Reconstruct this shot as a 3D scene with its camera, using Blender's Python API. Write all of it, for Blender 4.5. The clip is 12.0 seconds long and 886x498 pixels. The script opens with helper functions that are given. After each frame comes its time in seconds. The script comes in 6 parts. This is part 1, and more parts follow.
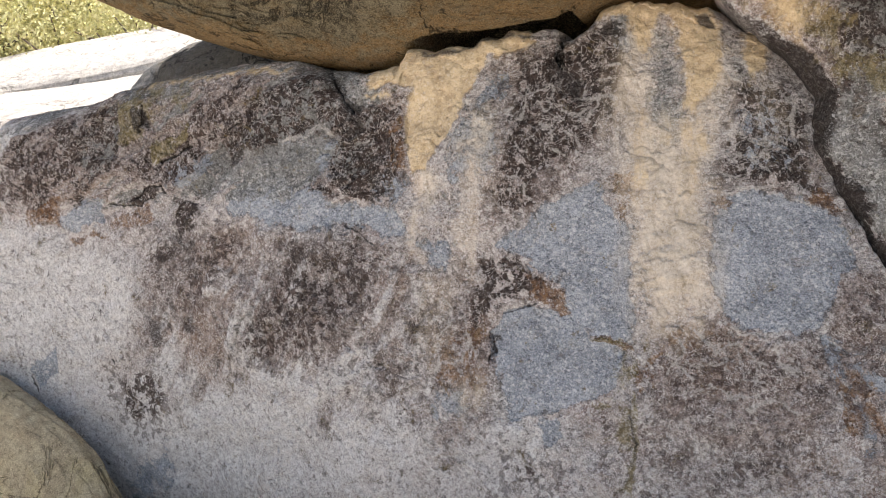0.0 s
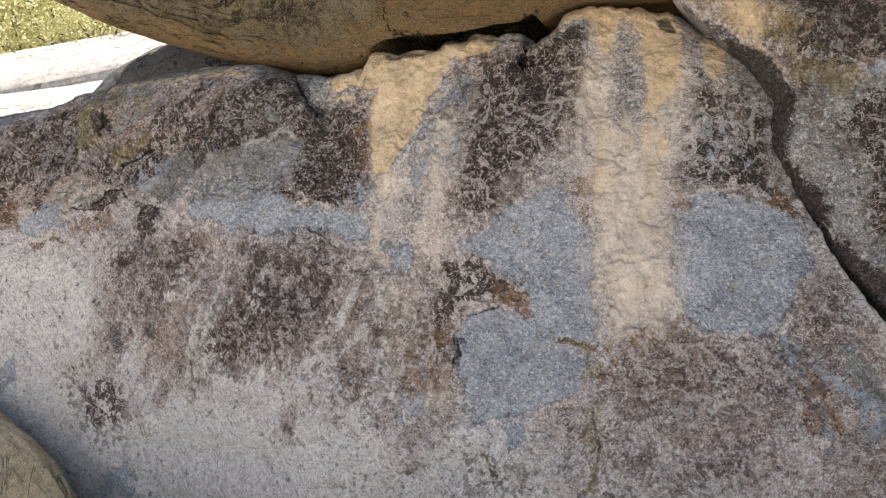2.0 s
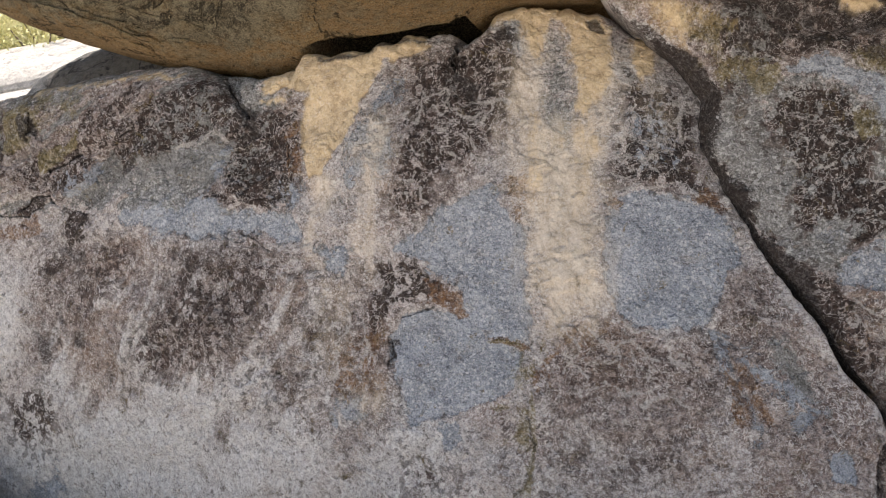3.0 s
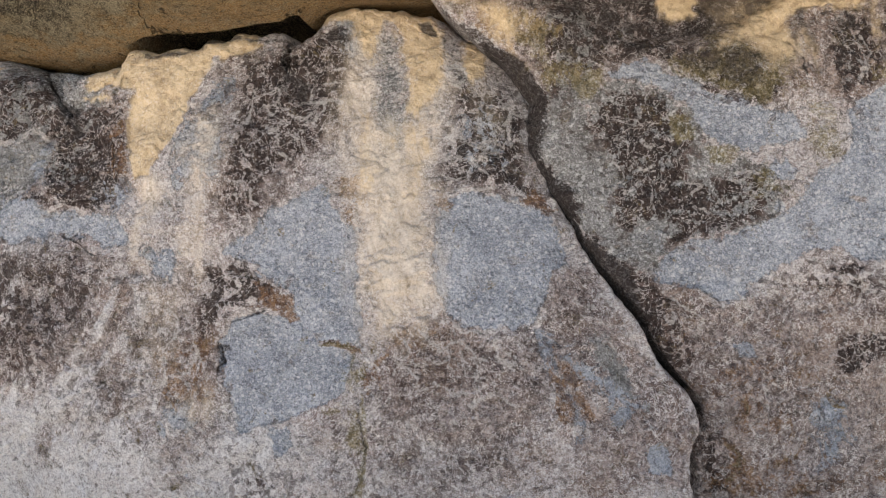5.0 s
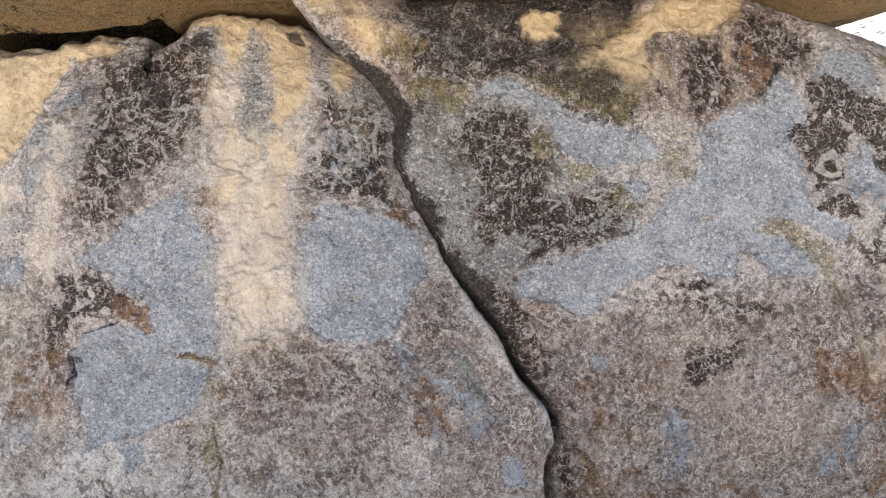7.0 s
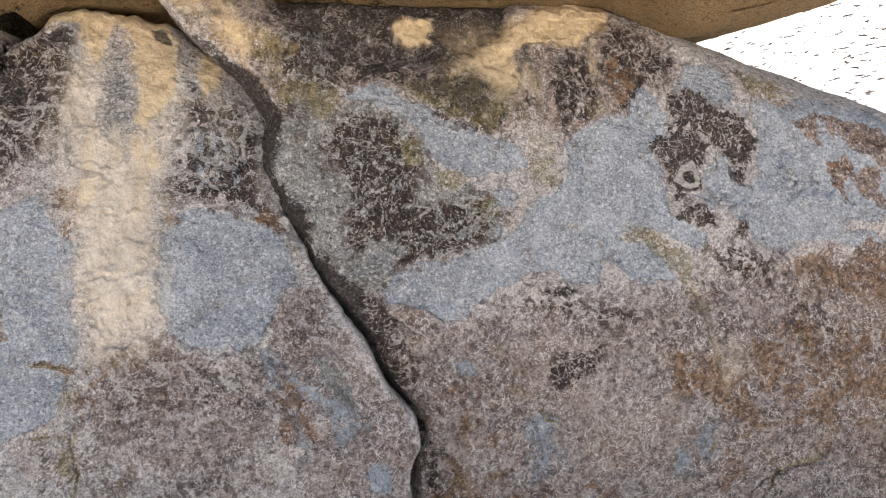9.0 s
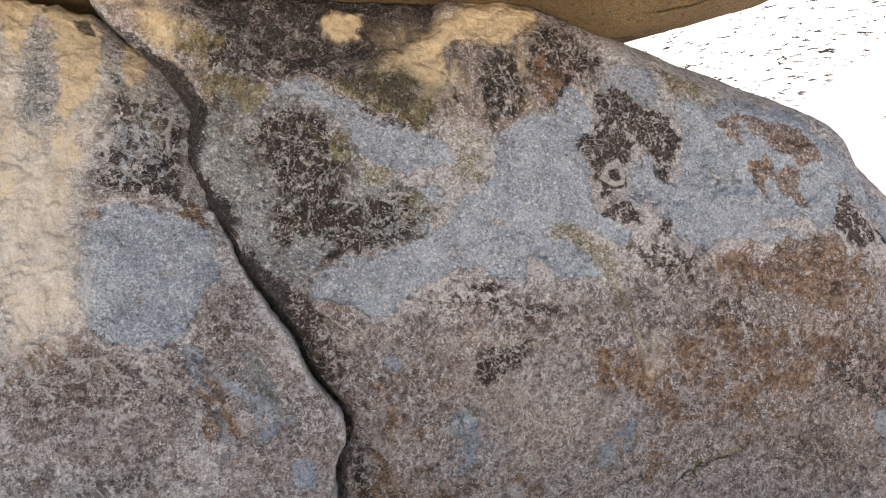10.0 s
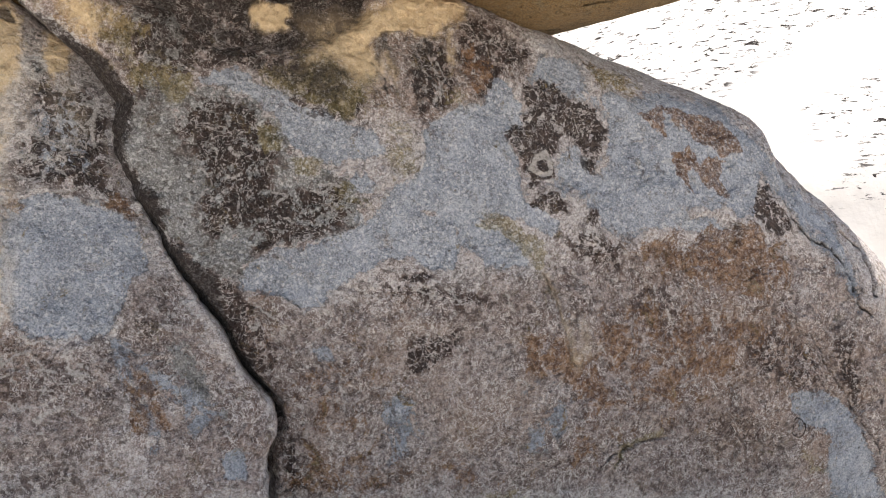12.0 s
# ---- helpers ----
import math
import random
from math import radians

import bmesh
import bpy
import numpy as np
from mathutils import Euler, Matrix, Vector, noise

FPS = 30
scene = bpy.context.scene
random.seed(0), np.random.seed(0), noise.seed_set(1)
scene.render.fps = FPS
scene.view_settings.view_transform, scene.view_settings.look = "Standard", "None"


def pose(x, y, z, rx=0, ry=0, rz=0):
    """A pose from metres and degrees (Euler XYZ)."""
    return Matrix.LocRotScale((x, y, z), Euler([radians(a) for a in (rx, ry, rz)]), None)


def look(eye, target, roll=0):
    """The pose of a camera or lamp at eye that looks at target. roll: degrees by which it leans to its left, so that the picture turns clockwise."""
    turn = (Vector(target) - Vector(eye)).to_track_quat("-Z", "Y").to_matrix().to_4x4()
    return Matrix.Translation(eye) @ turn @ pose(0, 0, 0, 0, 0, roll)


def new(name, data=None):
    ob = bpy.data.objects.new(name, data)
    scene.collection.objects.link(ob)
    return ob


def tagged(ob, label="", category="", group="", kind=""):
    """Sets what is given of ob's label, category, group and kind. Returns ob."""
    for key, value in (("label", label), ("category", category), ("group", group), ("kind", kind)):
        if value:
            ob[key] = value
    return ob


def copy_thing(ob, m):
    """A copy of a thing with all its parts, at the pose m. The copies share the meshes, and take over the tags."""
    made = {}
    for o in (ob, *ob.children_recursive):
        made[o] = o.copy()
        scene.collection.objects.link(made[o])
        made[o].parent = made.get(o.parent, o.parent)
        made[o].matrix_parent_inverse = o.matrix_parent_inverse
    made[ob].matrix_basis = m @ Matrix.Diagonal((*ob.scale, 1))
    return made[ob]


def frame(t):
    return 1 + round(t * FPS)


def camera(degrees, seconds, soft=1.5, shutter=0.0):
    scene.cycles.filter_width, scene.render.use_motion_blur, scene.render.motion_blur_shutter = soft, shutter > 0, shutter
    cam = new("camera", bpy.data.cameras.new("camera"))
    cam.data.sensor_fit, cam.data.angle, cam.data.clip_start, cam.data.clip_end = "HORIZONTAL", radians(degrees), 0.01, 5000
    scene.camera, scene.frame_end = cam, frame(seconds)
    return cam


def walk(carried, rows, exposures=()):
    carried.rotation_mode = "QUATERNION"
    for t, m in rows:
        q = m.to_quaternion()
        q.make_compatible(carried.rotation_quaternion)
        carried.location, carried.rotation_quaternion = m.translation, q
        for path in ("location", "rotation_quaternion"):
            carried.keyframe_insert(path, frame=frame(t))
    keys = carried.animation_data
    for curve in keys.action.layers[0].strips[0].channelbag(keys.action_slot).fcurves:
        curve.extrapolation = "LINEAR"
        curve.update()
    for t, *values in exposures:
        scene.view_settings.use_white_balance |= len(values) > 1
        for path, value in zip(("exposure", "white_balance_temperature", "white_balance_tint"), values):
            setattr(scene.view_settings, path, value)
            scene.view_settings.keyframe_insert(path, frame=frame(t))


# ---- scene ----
cam = camera(52.0, 12.0, 1.0)
PATH = [
    (0, (-0.2321, -0.3400, 1.6085), (-0.1430, 0.9568, 1.6072), 0.4),
    (0.5, (-0.2249, -0.3400, 1.6117), (-0.1287, 0.9568, 1.6111), 0.3),
    (1, (-0.2230, -0.3354, 1.5987), (-0.1150, 0.9601, 1.6033), 0.4),
    (1.5, (-0.2223, -0.3354, 1.5968), (-0.1001, 0.9588, 1.6033), 0.3),
    (2, (-0.2067, -0.3341, 1.5812), (-0.0741, 0.9594, 1.5935), 0.3),
    (2.5, (-0.1891, -0.3328, 1.5759), (-0.0436, 0.9588, 1.5916), -0.1),
    (3, (-0.1384, -0.3263, 1.5389), (0.0657, 0.9575, 1.5669), -0.5),
    (3.5, (-0.0949, -0.3354, 1.5213), (0.1424, 0.9419, 1.5545), -0.7),
    (3.7, (-0.0832, -0.3348, 1.5233), (0.1827, 0.9373, 1.5552), -0.9),
    (5.3, (0.0904, -0.3575, 1.5259), (0.4745, 0.8833, 1.5597), -0.8),
    (5.5, (0.1001, -0.3725, 1.5246), (0.4966, 0.8651, 1.5597), -0.6),
    (6, (0.1235, -0.3679, 1.5227), (0.5596, 0.8560, 1.5630), -0.6),
    (6.5, (0.1612, -0.3763, 1.5344), (0.6318, 0.8346, 1.5740), -1.1),
    (7, (0.2113, -0.4011, 1.5526), (0.7137, 0.7976, 1.5909), -0.4),
    (7.2, (0.2236, -0.4011, 1.5552), (0.7358, 0.7937, 1.5935), -0.5),
    (9, (0.3016, -0.4511, 1.5980), (0.9386, 0.6818, 1.6280), -0.2),
    (9.5, (0.3406, -0.4856, 1.6137), (1.0094, 0.6286, 1.6358), 0.1),
    (10, (0.3744, -0.5096, 1.6026), (1.0732, 0.5863, 1.6247), -0),
    (10.5, (0.3932, -0.5304, 1.6117), (1.1232, 0.5447, 1.6267), -0),
    (11, (0.3952, -0.5499, 1.6052), (1.1518, 0.5070, 1.6195), -0.1),
    (11.5, (0.3822, -0.5434, 1.6117), (1.1557, 0.5011, 1.6195), -0.2),
    (12, (0.3796, -0.5518, 1.6143), (1.1524, 0.4934, 1.6182), -0.3),
]
walk(cam, [(t, look(eye, target, roll)) for t, eye, target, roll in PATH],
     [(t, stops, 7200, 11) for t, stops in ((0, 1.44), (2, 1.40), (3.5, 1.32), (4.5, 1.51), (5.5, 1.69), (7, 1.82), (9, 1.72), (10.5, 1.52), (12, 1.42))])


# ---- light ----
world = bpy.data.worlds.new("sky")
scene.world = world
world.use_nodes = True
SUN_UP, SUN_ROUND = radians(82), radians(8)          # height, and turn from +y towards +x
wn = world.node_tree.nodes
sky = wn.new("ShaderNodeTexSky")
sky.sky_type, sky.sun_disc, sky.sun_elevation, sky.sun_rotation = "NISHITA", False, SUN_UP, SUN_ROUND
wn["Background"].inputs["Strength"].default_value = 0.085
world.node_tree.links.new(sky.outputs[0], wn["Background"].inputs[0])
sun = new("sun", bpy.data.lights.new("sun", "SUN"))
sun.data.energy, sun.data.angle, sun.data.color = 4.0, radians(0.5), (1.0, 0.972, 0.955)
SUN_WAY = Vector((math.sin(SUN_ROUND) * math.cos(SUN_UP), math.cos(SUN_ROUND) * math.cos(SUN_UP), math.sin(SUN_UP)))
sun.matrix_world = look(SUN_WAY * 60, (0, 0, 0))


# ---- numbers: noise, curves, fields ----
def lattice(ix, iy, iz, seed):
    h = (ix * 374761393 + iy * 668265263 + iz * 2147483647 + seed * 974634777) & 0xFFFFFFFF
    h = ((h ^ (h >> 13)) * 1274126177) & 0xFFFFFFFF
    return ((h ^ (h >> 16)) & 0xFFFF) / 32767.5 - 1.0


def grain(x, y, z, seed=0):
    """Smooth noise from -1 to 1."""
    ix, iy, iz = (np.floor(v).astype(np.int64) for v in (x, y, z))
    fx, fy, fz = x - ix, y - iy, z - iz
    fx, fy, fz = (v * v * (3 - 2 * v) for v in (fx, fy, fz))
    total = 0.0
    for a in (0, 1):
        for b in (0, 1):
            for c in (0, 1):
                weight = (fx if a else 1 - fx) * (fy if b else 1 - fy) * (fz if c else 1 - fz)
                total = total + weight * lattice(ix + a, iy + b, iz + c, seed)
    return total


def fbm(x, y, z, octaves=4, seed=0, rough=0.5):
    total, size = 0.0, 1.0
    for k in range(octaves):
        total = total + size * grain(x * 2 ** k, y * 2 ** k, z * 2 ** k, seed + k)
        size *= rough
    return total


def smooth(a, b, v):
    t = np.clip((v - a) / (b - a), 0, 1)
    return t * t * (3 - 2 * t)


def curve(points, ease=0.10):
    """A smooth line through a few (place, height) pairs; ease is the width over which its corners round off."""
    xs, ys = np.array(points, float).T
    fine = np.linspace(xs[0] - 3, xs[-1] + 3, 4000)
    values = np.interp(fine, xs, ys)
    reach = max(3, int(ease / (fine[1] - fine[0])))
    kernel = np.hanning(2 * reach + 1)
    values = np.convolve(np.pad(values, reach, mode="edge"), kernel / kernel.sum(), mode="valid")
    return lambda v: np.interp(v, fine, values)


# the cliff's own axes: u along it, w into it, z up; its unit is 0.65 m and its zero lies 0.56 m over the ground
UNIT, LIFT = 0.65, 0.56
TURNED = radians(27)
ALONG = np.array((math.cos(TURNED), -math.sin(TURNED), 0.0))
INTO = np.array((math.sin(TURNED), math.cos(TURNED), 0.0))
CORNER = np.array((1.5, 5.0, 0.0))


def to_world(u, w, z):
    place = CORNER + u[..., None] * ALONG + w[..., None] * INTO + z[..., None] * np.array((0, 0, 1.0))
    return place * UNIT + np.array((0, 0, LIFT))


def round_off(d, r):
    """How far a face falls back at the distance d from its rounded edge."""
    k = np.clip(1 - d / r, 0, 1)
    return r * (1 - np.sqrt(1 - k * k))


def sheet(name, places, material, fields=None, label="", category="", kind=""):
    """A closed-looking stone skin from a grid of places (rows, columns, 3)."""
    n, m = places.shape[:2]
    mesh = bpy.data.meshes.new(name)
    index = np.arange(n * m).reshape(n, m)
    quads = np.stack((index[:-1, :-1], index[:-1, 1:], index[1:, 1:], index[1:, :-1]), -1).reshape(-1, 4)
    mesh.vertices.add(n * m)
    mesh.vertices.foreach_set("co", places.reshape(-1).astype(np.float32))
    mesh.loops.add(quads.size)
    mesh.loops.foreach_set("vertex_index", quads.reshape(-1).astype(np.int32))
    mesh.polygons.add(len(quads))
    mesh.polygons.foreach_set("loop_start", np.arange(0, quads.size, 4, dtype=np.int32))
    mesh.update(calc_edges=True)
    mesh.shade_smooth()
    for key, values in (fields or {}).items():
        mesh.attributes.new(key, "FLOAT", "POINT").data.foreach_set("value", np.asarray(values, np.float32).reshape(-1))
    mesh.materials.append(material)
    ob = new(name, mesh)
    return tagged(ob, label, category, "", kind)


# ---- materials ----
class Nodes:
    """Short words for building a node material."""

    def __init__(self, name):
        self.material = bpy.data.materials.new(name)
        self.material.use_nodes = True
        self.tree = self.material.node_tree
        self.bsdf = self.tree.nodes["Principled BSDF"]
        self.where = self.tree.nodes.new("ShaderNodeTexCoord").outputs["Object"]

    def node(self, kind, **inputs):
        n = self.tree.nodes.new(kind)
        return n

    def link(self, a, b):
        self.tree.links.new(a, b)

    def put(self, socket, value):
        if isinstance(value, bpy.types.NodeSocket):
            self.link(value, socket)
        else:
            socket.default_value = value

    def field(self, name):
        n = self.node("ShaderNodeAttribute")
        n.attribute_name = name
        return n.outputs["Fac"]

    def scaled(self, sx, sy, sz):
        n = self.node("ShaderNodeMapping")
        self.link(self.where, n.inputs[0])
        n.inputs["Scale"].default_value = (sx, sy, sz)
        return n.outputs[0]

    def moved(self, x, y, z):
        n = self.node("ShaderNodeMapping")
        self.link(self.where, n.inputs[0])
        n.inputs["Location"].default_value = (x, y, z)
        return n.outputs[0]

    def noise(self, scale, detail=4.0, rough=0.55, where=None, warp=0.0):
        n = self.node("ShaderNodeTexNoise")
        self.link(where or self.where, n.inputs["Vector"])
        n.inputs["Scale"].default_value, n.inputs["Detail"].default_value = scale, detail
        n.inputs["Roughness"].default_value, n.inputs["Distortion"].default_value = rough, warp
        return n.outputs["Fac"]

    def cells(self, scale, feature="F1", where=None, out="Distance"):
        n = self.node("ShaderNodeTexVoronoi")
        n.feature = feature
        self.link(where or self.where, n.inputs["Vector"])
        n.inputs["Scale"].default_value = scale
        return n.outputs[out]

    def grains(self, scale, where=None):
        """Single mineral grains, each with a shade of its own from 0 to 1."""
        n = self.node("ShaderNodeSeparateColor")
        self.link(self.cells(scale, "F1", where, "Color"), n.inputs[0])
        return n.outputs[0]

    def math(self, op, a, b=0.0, c=0.0):
        n = self.node("ShaderNodeMath")
        n.operation = op
        for socket, value in zip(n.inputs, (a, b, c)):
            self.put(socket, value)
        return n.outputs[0]

    def ramp(self, value, low, high, out_low=0.0, out_high=1.0):
        n = self.node("ShaderNodeMapRange")
        n.interpolation_type = "SMOOTHSTEP"
        for socket, v in zip(n.inputs, (value, low, high, out_low, out_high)):
            self.put(socket, v)
        return n.outputs[0]

    def mix(self, factor, a, b, blend="MIX"):
        n = self.node("ShaderNodeMix")
        n.data_type, n.blend_type = "RGBA", blend
        self.put(n.inputs[0], factor)
        for socket, v in ((n.inputs[6], a), (n.inputs[7], b)):
            self.put(socket, (*v, 1.0) if isinstance(v, tuple) and len(v) == 3 else v)
        return n.outputs[2]

    def grey(self, value):
        n = self.node("ShaderNodeCombineColor")
        for k in range(3):
            self.link(value, n.inputs[k])
        return n.outputs[0]

    def finish(self, colour, rough=0.9, height=None, bump=0.02, strength=1.0, specular=0.12):
        self.put(self.bsdf.inputs["Base Color"], colour)
        self.put(self.bsdf.inputs["Roughness"], rough)
        self.bsdf.inputs["Specular IOR Level"].default_value = specular
        if height is not None:
            n = self.node("ShaderNodeBump")
            n.inputs["Distance"].default_value, n.inputs["Strength"].default_value = bump, strength
            self.link(height, n.inputs["Height"])
            self.link(n.outputs[0], self.bsdf.inputs["Normal"])
        return self.material


def stone(name, light, dark, ochre, speck=0.5, bump=0.012, stretch=1.0, rim=None):
    """Plain weathered granite: mottled, with grain, ochre bloom, stains and dark specks."""
    k = Nodes(name)
    along = k.scaled(1, 1, stretch)
    broad, middle, fine = k.noise(1.4, 7, 0.65, along, 0.4), k.noise(9, 8, 0.72, along, 0.5), k.noise(130, 3, 0.8)
    blotch = k.noise(26, 7, 0.78, along)
    c = k.mix(k.ramp(middle, 0.38, 0.62), light, dark)
    c = k.mix(k.ramp(broad, 0.50, 0.62, 0.0, 0.7), c, ochre)
    if rim:
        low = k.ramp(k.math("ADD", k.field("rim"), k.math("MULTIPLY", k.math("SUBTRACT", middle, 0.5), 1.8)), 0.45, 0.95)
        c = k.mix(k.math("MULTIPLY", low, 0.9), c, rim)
        # near-black mix that paints the shade of the gap under the cap
        c = k.mix(k.math("MULTIPLY", k.field("hollow_shade"), 0.9), c, (0.012, 0.009, 0.007))
    c = k.mix(k.ramp(blotch, 0.52, 0.62, 0.0, 0.6), c, tuple(v * 0.45 for v in dark))
    c = k.mix(k.ramp(blotch, 0.46, 0.38, 0.0, 0.5), c, tuple(v * 1.25 for v in light))
    c = k.mix(k.ramp(fine, 0.51, 0.62, 0.0, speck), c, tuple(v * 0.25 for v in dark))
    c = k.mix(k.ramp(k.noise(170, 2, 0.7), 0.53, 0.64, 0.0, 0.8 * speck), c, tuple(min(1, v * 1.9) for v in light))
    seeds = k.grains(190)
    c = k.mix(k.ramp(seeds, 0.30, 0.20, 0.0, 0.5 * speck), c, tuple(v * 0.5 for v in dark))
    c = k.mix(k.ramp(seeds, 0.74, 0.84, 0.0, 0.4 * speck), c, tuple(min(1, v * 1.6) for v in light))
    vein = k.math("ABSOLUTE", k.math("SUBTRACT", k.noise(1.8, 5, 0.6, along, 1.0), 0.5))
    crack = k.math("MULTIPLY", k.ramp(vein, 0.014, 0.003), k.ramp(broad, 0.47, 0.55))
    c = k.mix(k.math("MULTIPLY", crack, 0.75), c, tuple(v * 0.3 for v in dark))
    h = k.math("ADD", middle, k.math("MULTIPLY", k.math("ADD", blotch, fine), 0.4))
    h = k.math("SUBTRACT", h, k.math("MULTIPLY", crack, 0.6))
    return k.finish(c, 0.92, h, bump)


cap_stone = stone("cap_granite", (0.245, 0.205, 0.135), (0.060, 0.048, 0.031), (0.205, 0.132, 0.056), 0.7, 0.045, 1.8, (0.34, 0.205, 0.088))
fore_stone = stone("boulder_granite", (0.44, 0.365, 0.245), (0.31, 0.245, 0.16), (0.48, 0.39, 0.21), 0.5)


def cliff_stone():
    """Granite of the painted face: fields say where crust, bare rock, water streaks, rust and cut lines lie; noise breaks their edges."""
    k = Nodes("face_granite")
    tear = k.math("SUBTRACT", k.noise(13, 8, 0.72, warp=0.6), 0.5)
    fray = k.math("SUBTRACT", k.noise(75, 5, 0.75), 0.5)
    seeds, coarse = k.grains(210), k.grains(100, k.moved(2.2, 0.4, 1.3))
    both = k.math("ADD", k.math("MULTIPLY", tear, 2.3), k.math("MULTIPLY", fray, 0.9))
    tear_b = k.math("SUBTRACT", k.noise(10, 8, 0.74, k.moved(7.3, 2.1, 4.7), 0.8), 0.5)
    other = k.math("ADD", k.math("MULTIPLY", tear_b, 3.3), k.math("MULTIPLY", fray, 1.0))
    drip = k.math("SUBTRACT", k.noise(9, 6, 0.65, k.scaled(2.2, 2.2, 0.22)), 0.5)
    broad, middle, blotch = k.noise(1.7, 5, 0.6), k.noise(8, 7, 0.66), k.noise(30, 5, 0.64, warp=0.5)
    fine, mica, crumbs = k.noise(100, 3, 0.7), k.cells(130), k.noise(52, 4, 0.7)

    def layer(name, soft=0.16, own=None, amount=1.0):
        value = k.math("ADD", k.field(name), k.math("MULTIPLY", own or both, amount))
        return k.ramp(value, 0.5 - soft, 0.5 + soft)

    def squiggle(scale, width, warp=0.8):
        """Thin winding lines."""
        n = k.noise(scale, 3, 0.55, warp=warp)
        d = k.math("ABSOLUTE", k.math("SUBTRACT", n, 0.5))
        return k.ramp(k.math("ADD", d, k.math("MULTIPLY", fray, 0.06)), width, width * 0.3)

    # warm weathered skin everywhere
    c = k.mix(k.ramp(middle, 0.36, 0.64), (0.52, 0.455, 0.425), (0.335, 0.265, 0.240))
    c = k.mix(k.ramp(blotch, 0.50, 0.60, 0, 0.65), c, (0.66, 0.605, 0.57))
    c = k.mix(k.ramp(blotch, 0.44, 0.34, 0, 0.45), c, (0.13, 0.092, 0.078))
    c = k.mix(k.ramp(broad, 0.55, 0.40, 0, 0.35), c, (0.33, 0.325, 0.33))
    rosy = k.ramp(k.noise(4.5, 5, 0.62, k.moved(3.1, 5.7, 9.2), 0.6), 0.55, 0.66, 0, 0.42)
    c = k.mix(rosy, c, (0.36, 0.225, 0.185))
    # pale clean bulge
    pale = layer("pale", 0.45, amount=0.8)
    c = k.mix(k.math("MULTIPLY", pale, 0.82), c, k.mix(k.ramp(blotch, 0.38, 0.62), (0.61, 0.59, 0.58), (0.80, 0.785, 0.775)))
    # brown wash
    wash = k.mix(k.ramp(blotch, 0.40, 0.60), (0.125, 0.088, 0.078), (0.36, 0.280, 0.248))
    wash = k.mix(k.ramp(middle, 0.46, 0.60, 0, 0.6), wash, (0.15, 0.098, 0.083))
    wash = k.mix(k.ramp(broad, 0.50, 0.62, 0, 0.45), wash, (0.31, 0.195, 0.13))
    brown = layer("brown", 0.4, other, 0.8)
    c = k.mix(k.math("MULTIPLY", brown, 0.86), c, wash)
    c = k.mix(k.math("MULTIPLY", k.math("MAXIMUM", squiggle(14, 0.016, 1.2), squiggle(27, 0.026)), k.ramp(middle, 0.42, 0.54, 0.25, 1.0)), c, k.mix(0.15, (0.68, 0.625, 0.585), c))
    # bare blue-grey rock where the skin has spalled
    spall = layer("spall", 0.06, other, 0.85)
    bare = k.mix(k.ramp(middle, 0.35, 0.65), (0.270, 0.292, 0.332), (0.425, 0.450, 0.495))
    bare = k.mix(k.ramp(tear, 0.06, 0.16, 0, 0.5), bare, (0.25, 0.205, 0.165))
    c = k.mix(k.math("MULTIPLY", spall, 0.96), c, bare)
    # older grey skin, ragged and dull
    ash = layer("ash", 0.05, other, 0.8)
    dull = k.mix(k.ramp(middle, 0.36, 0.64), (0.175, 0.168, 0.157), (0.295, 0.286, 0.272))
    dull = k.mix(k.ramp(blotch, 0.58, 0.64, 0, 0.6), dull, (0.105, 0.086, 0.074))
    c = k.mix(k.math("MULTIPLY", ash, 0.95), c, dull)
    # dark varnish, broken by holes and a net of light
    chips = k.math("SUBTRACT", k.noise(24, 4, 0.60, k.moved(1.7, 8.3, 3.1), 0.5), 0.5)
    broken = k.math("ADD", k.math("ADD", k.math("MULTIPLY", chips, 3.4), k.math("MULTIPLY", tear, 2.0)), k.math("MULTIPLY", fray, 0.45))
    broken = k.math("SUBTRACT", broken, k.math("MULTIPLY", k.field("spall"), 0.28))
    crust = layer("crust", 0.05, broken, 1.0)
    net = k.math("MULTIPLY", k.math("MAXIMUM", squiggle(10, 0.013), squiggle(19, 0.016)), k.ramp(middle, 0.38, 0.48))
    dots = k.ramp(k.noise(62, 2, 0.5), 0.64, 0.69)
    net = k.math("MAXIMUM", net, dots)
    varnish = k.mix(k.ramp(blotch, 0.40, 0.62), (0.022, 0.0118, 0.0092), (0.068, 0.041, 0.032))
    varnish = k.mix(k.ramp(k.field("crust"), 0.70, 0.54, 0, 0.85), varnish, k.mix(k.ramp(blotch, 0.40, 0.62), (0.060, 0.038, 0.032), (0.150, 0.102, 0.087)))
    varnish = k.mix(k.math("MULTIPLY", net, 0.85), varnish, (0.55, 0.50, 0.47))
    c = k.mix(k.math("MULTIPLY", crust, k.ramp(k.field("crust"), 0.46, 0.62, 0.55, 0.94)), c, varnish)
    # iron and lichen
    c = k.mix(k.math("MULTIPLY", layer("rust", 0.12, other, 0.9), 0.80), c, k.mix(k.ramp(blotch, 0.4, 0.6), (0.125, 0.060, 0.032), (0.29, 0.155, 0.075)))
    c = k.mix(k.math("MULTIPLY", layer("lichen", 0.25, other), 0.66), c, k.mix(k.ramp(blotch, 0.4, 0.6), (0.17, 0.135, 0.055), (0.33, 0.265, 0.13)))
    # cream water streaks and the sandy lip under the cap
    cream = layer("cream", 0.46, k.math("ADD", k.math("MULTIPLY", drip, 1.1), k.math("MULTIPLY", both, 0.14)))
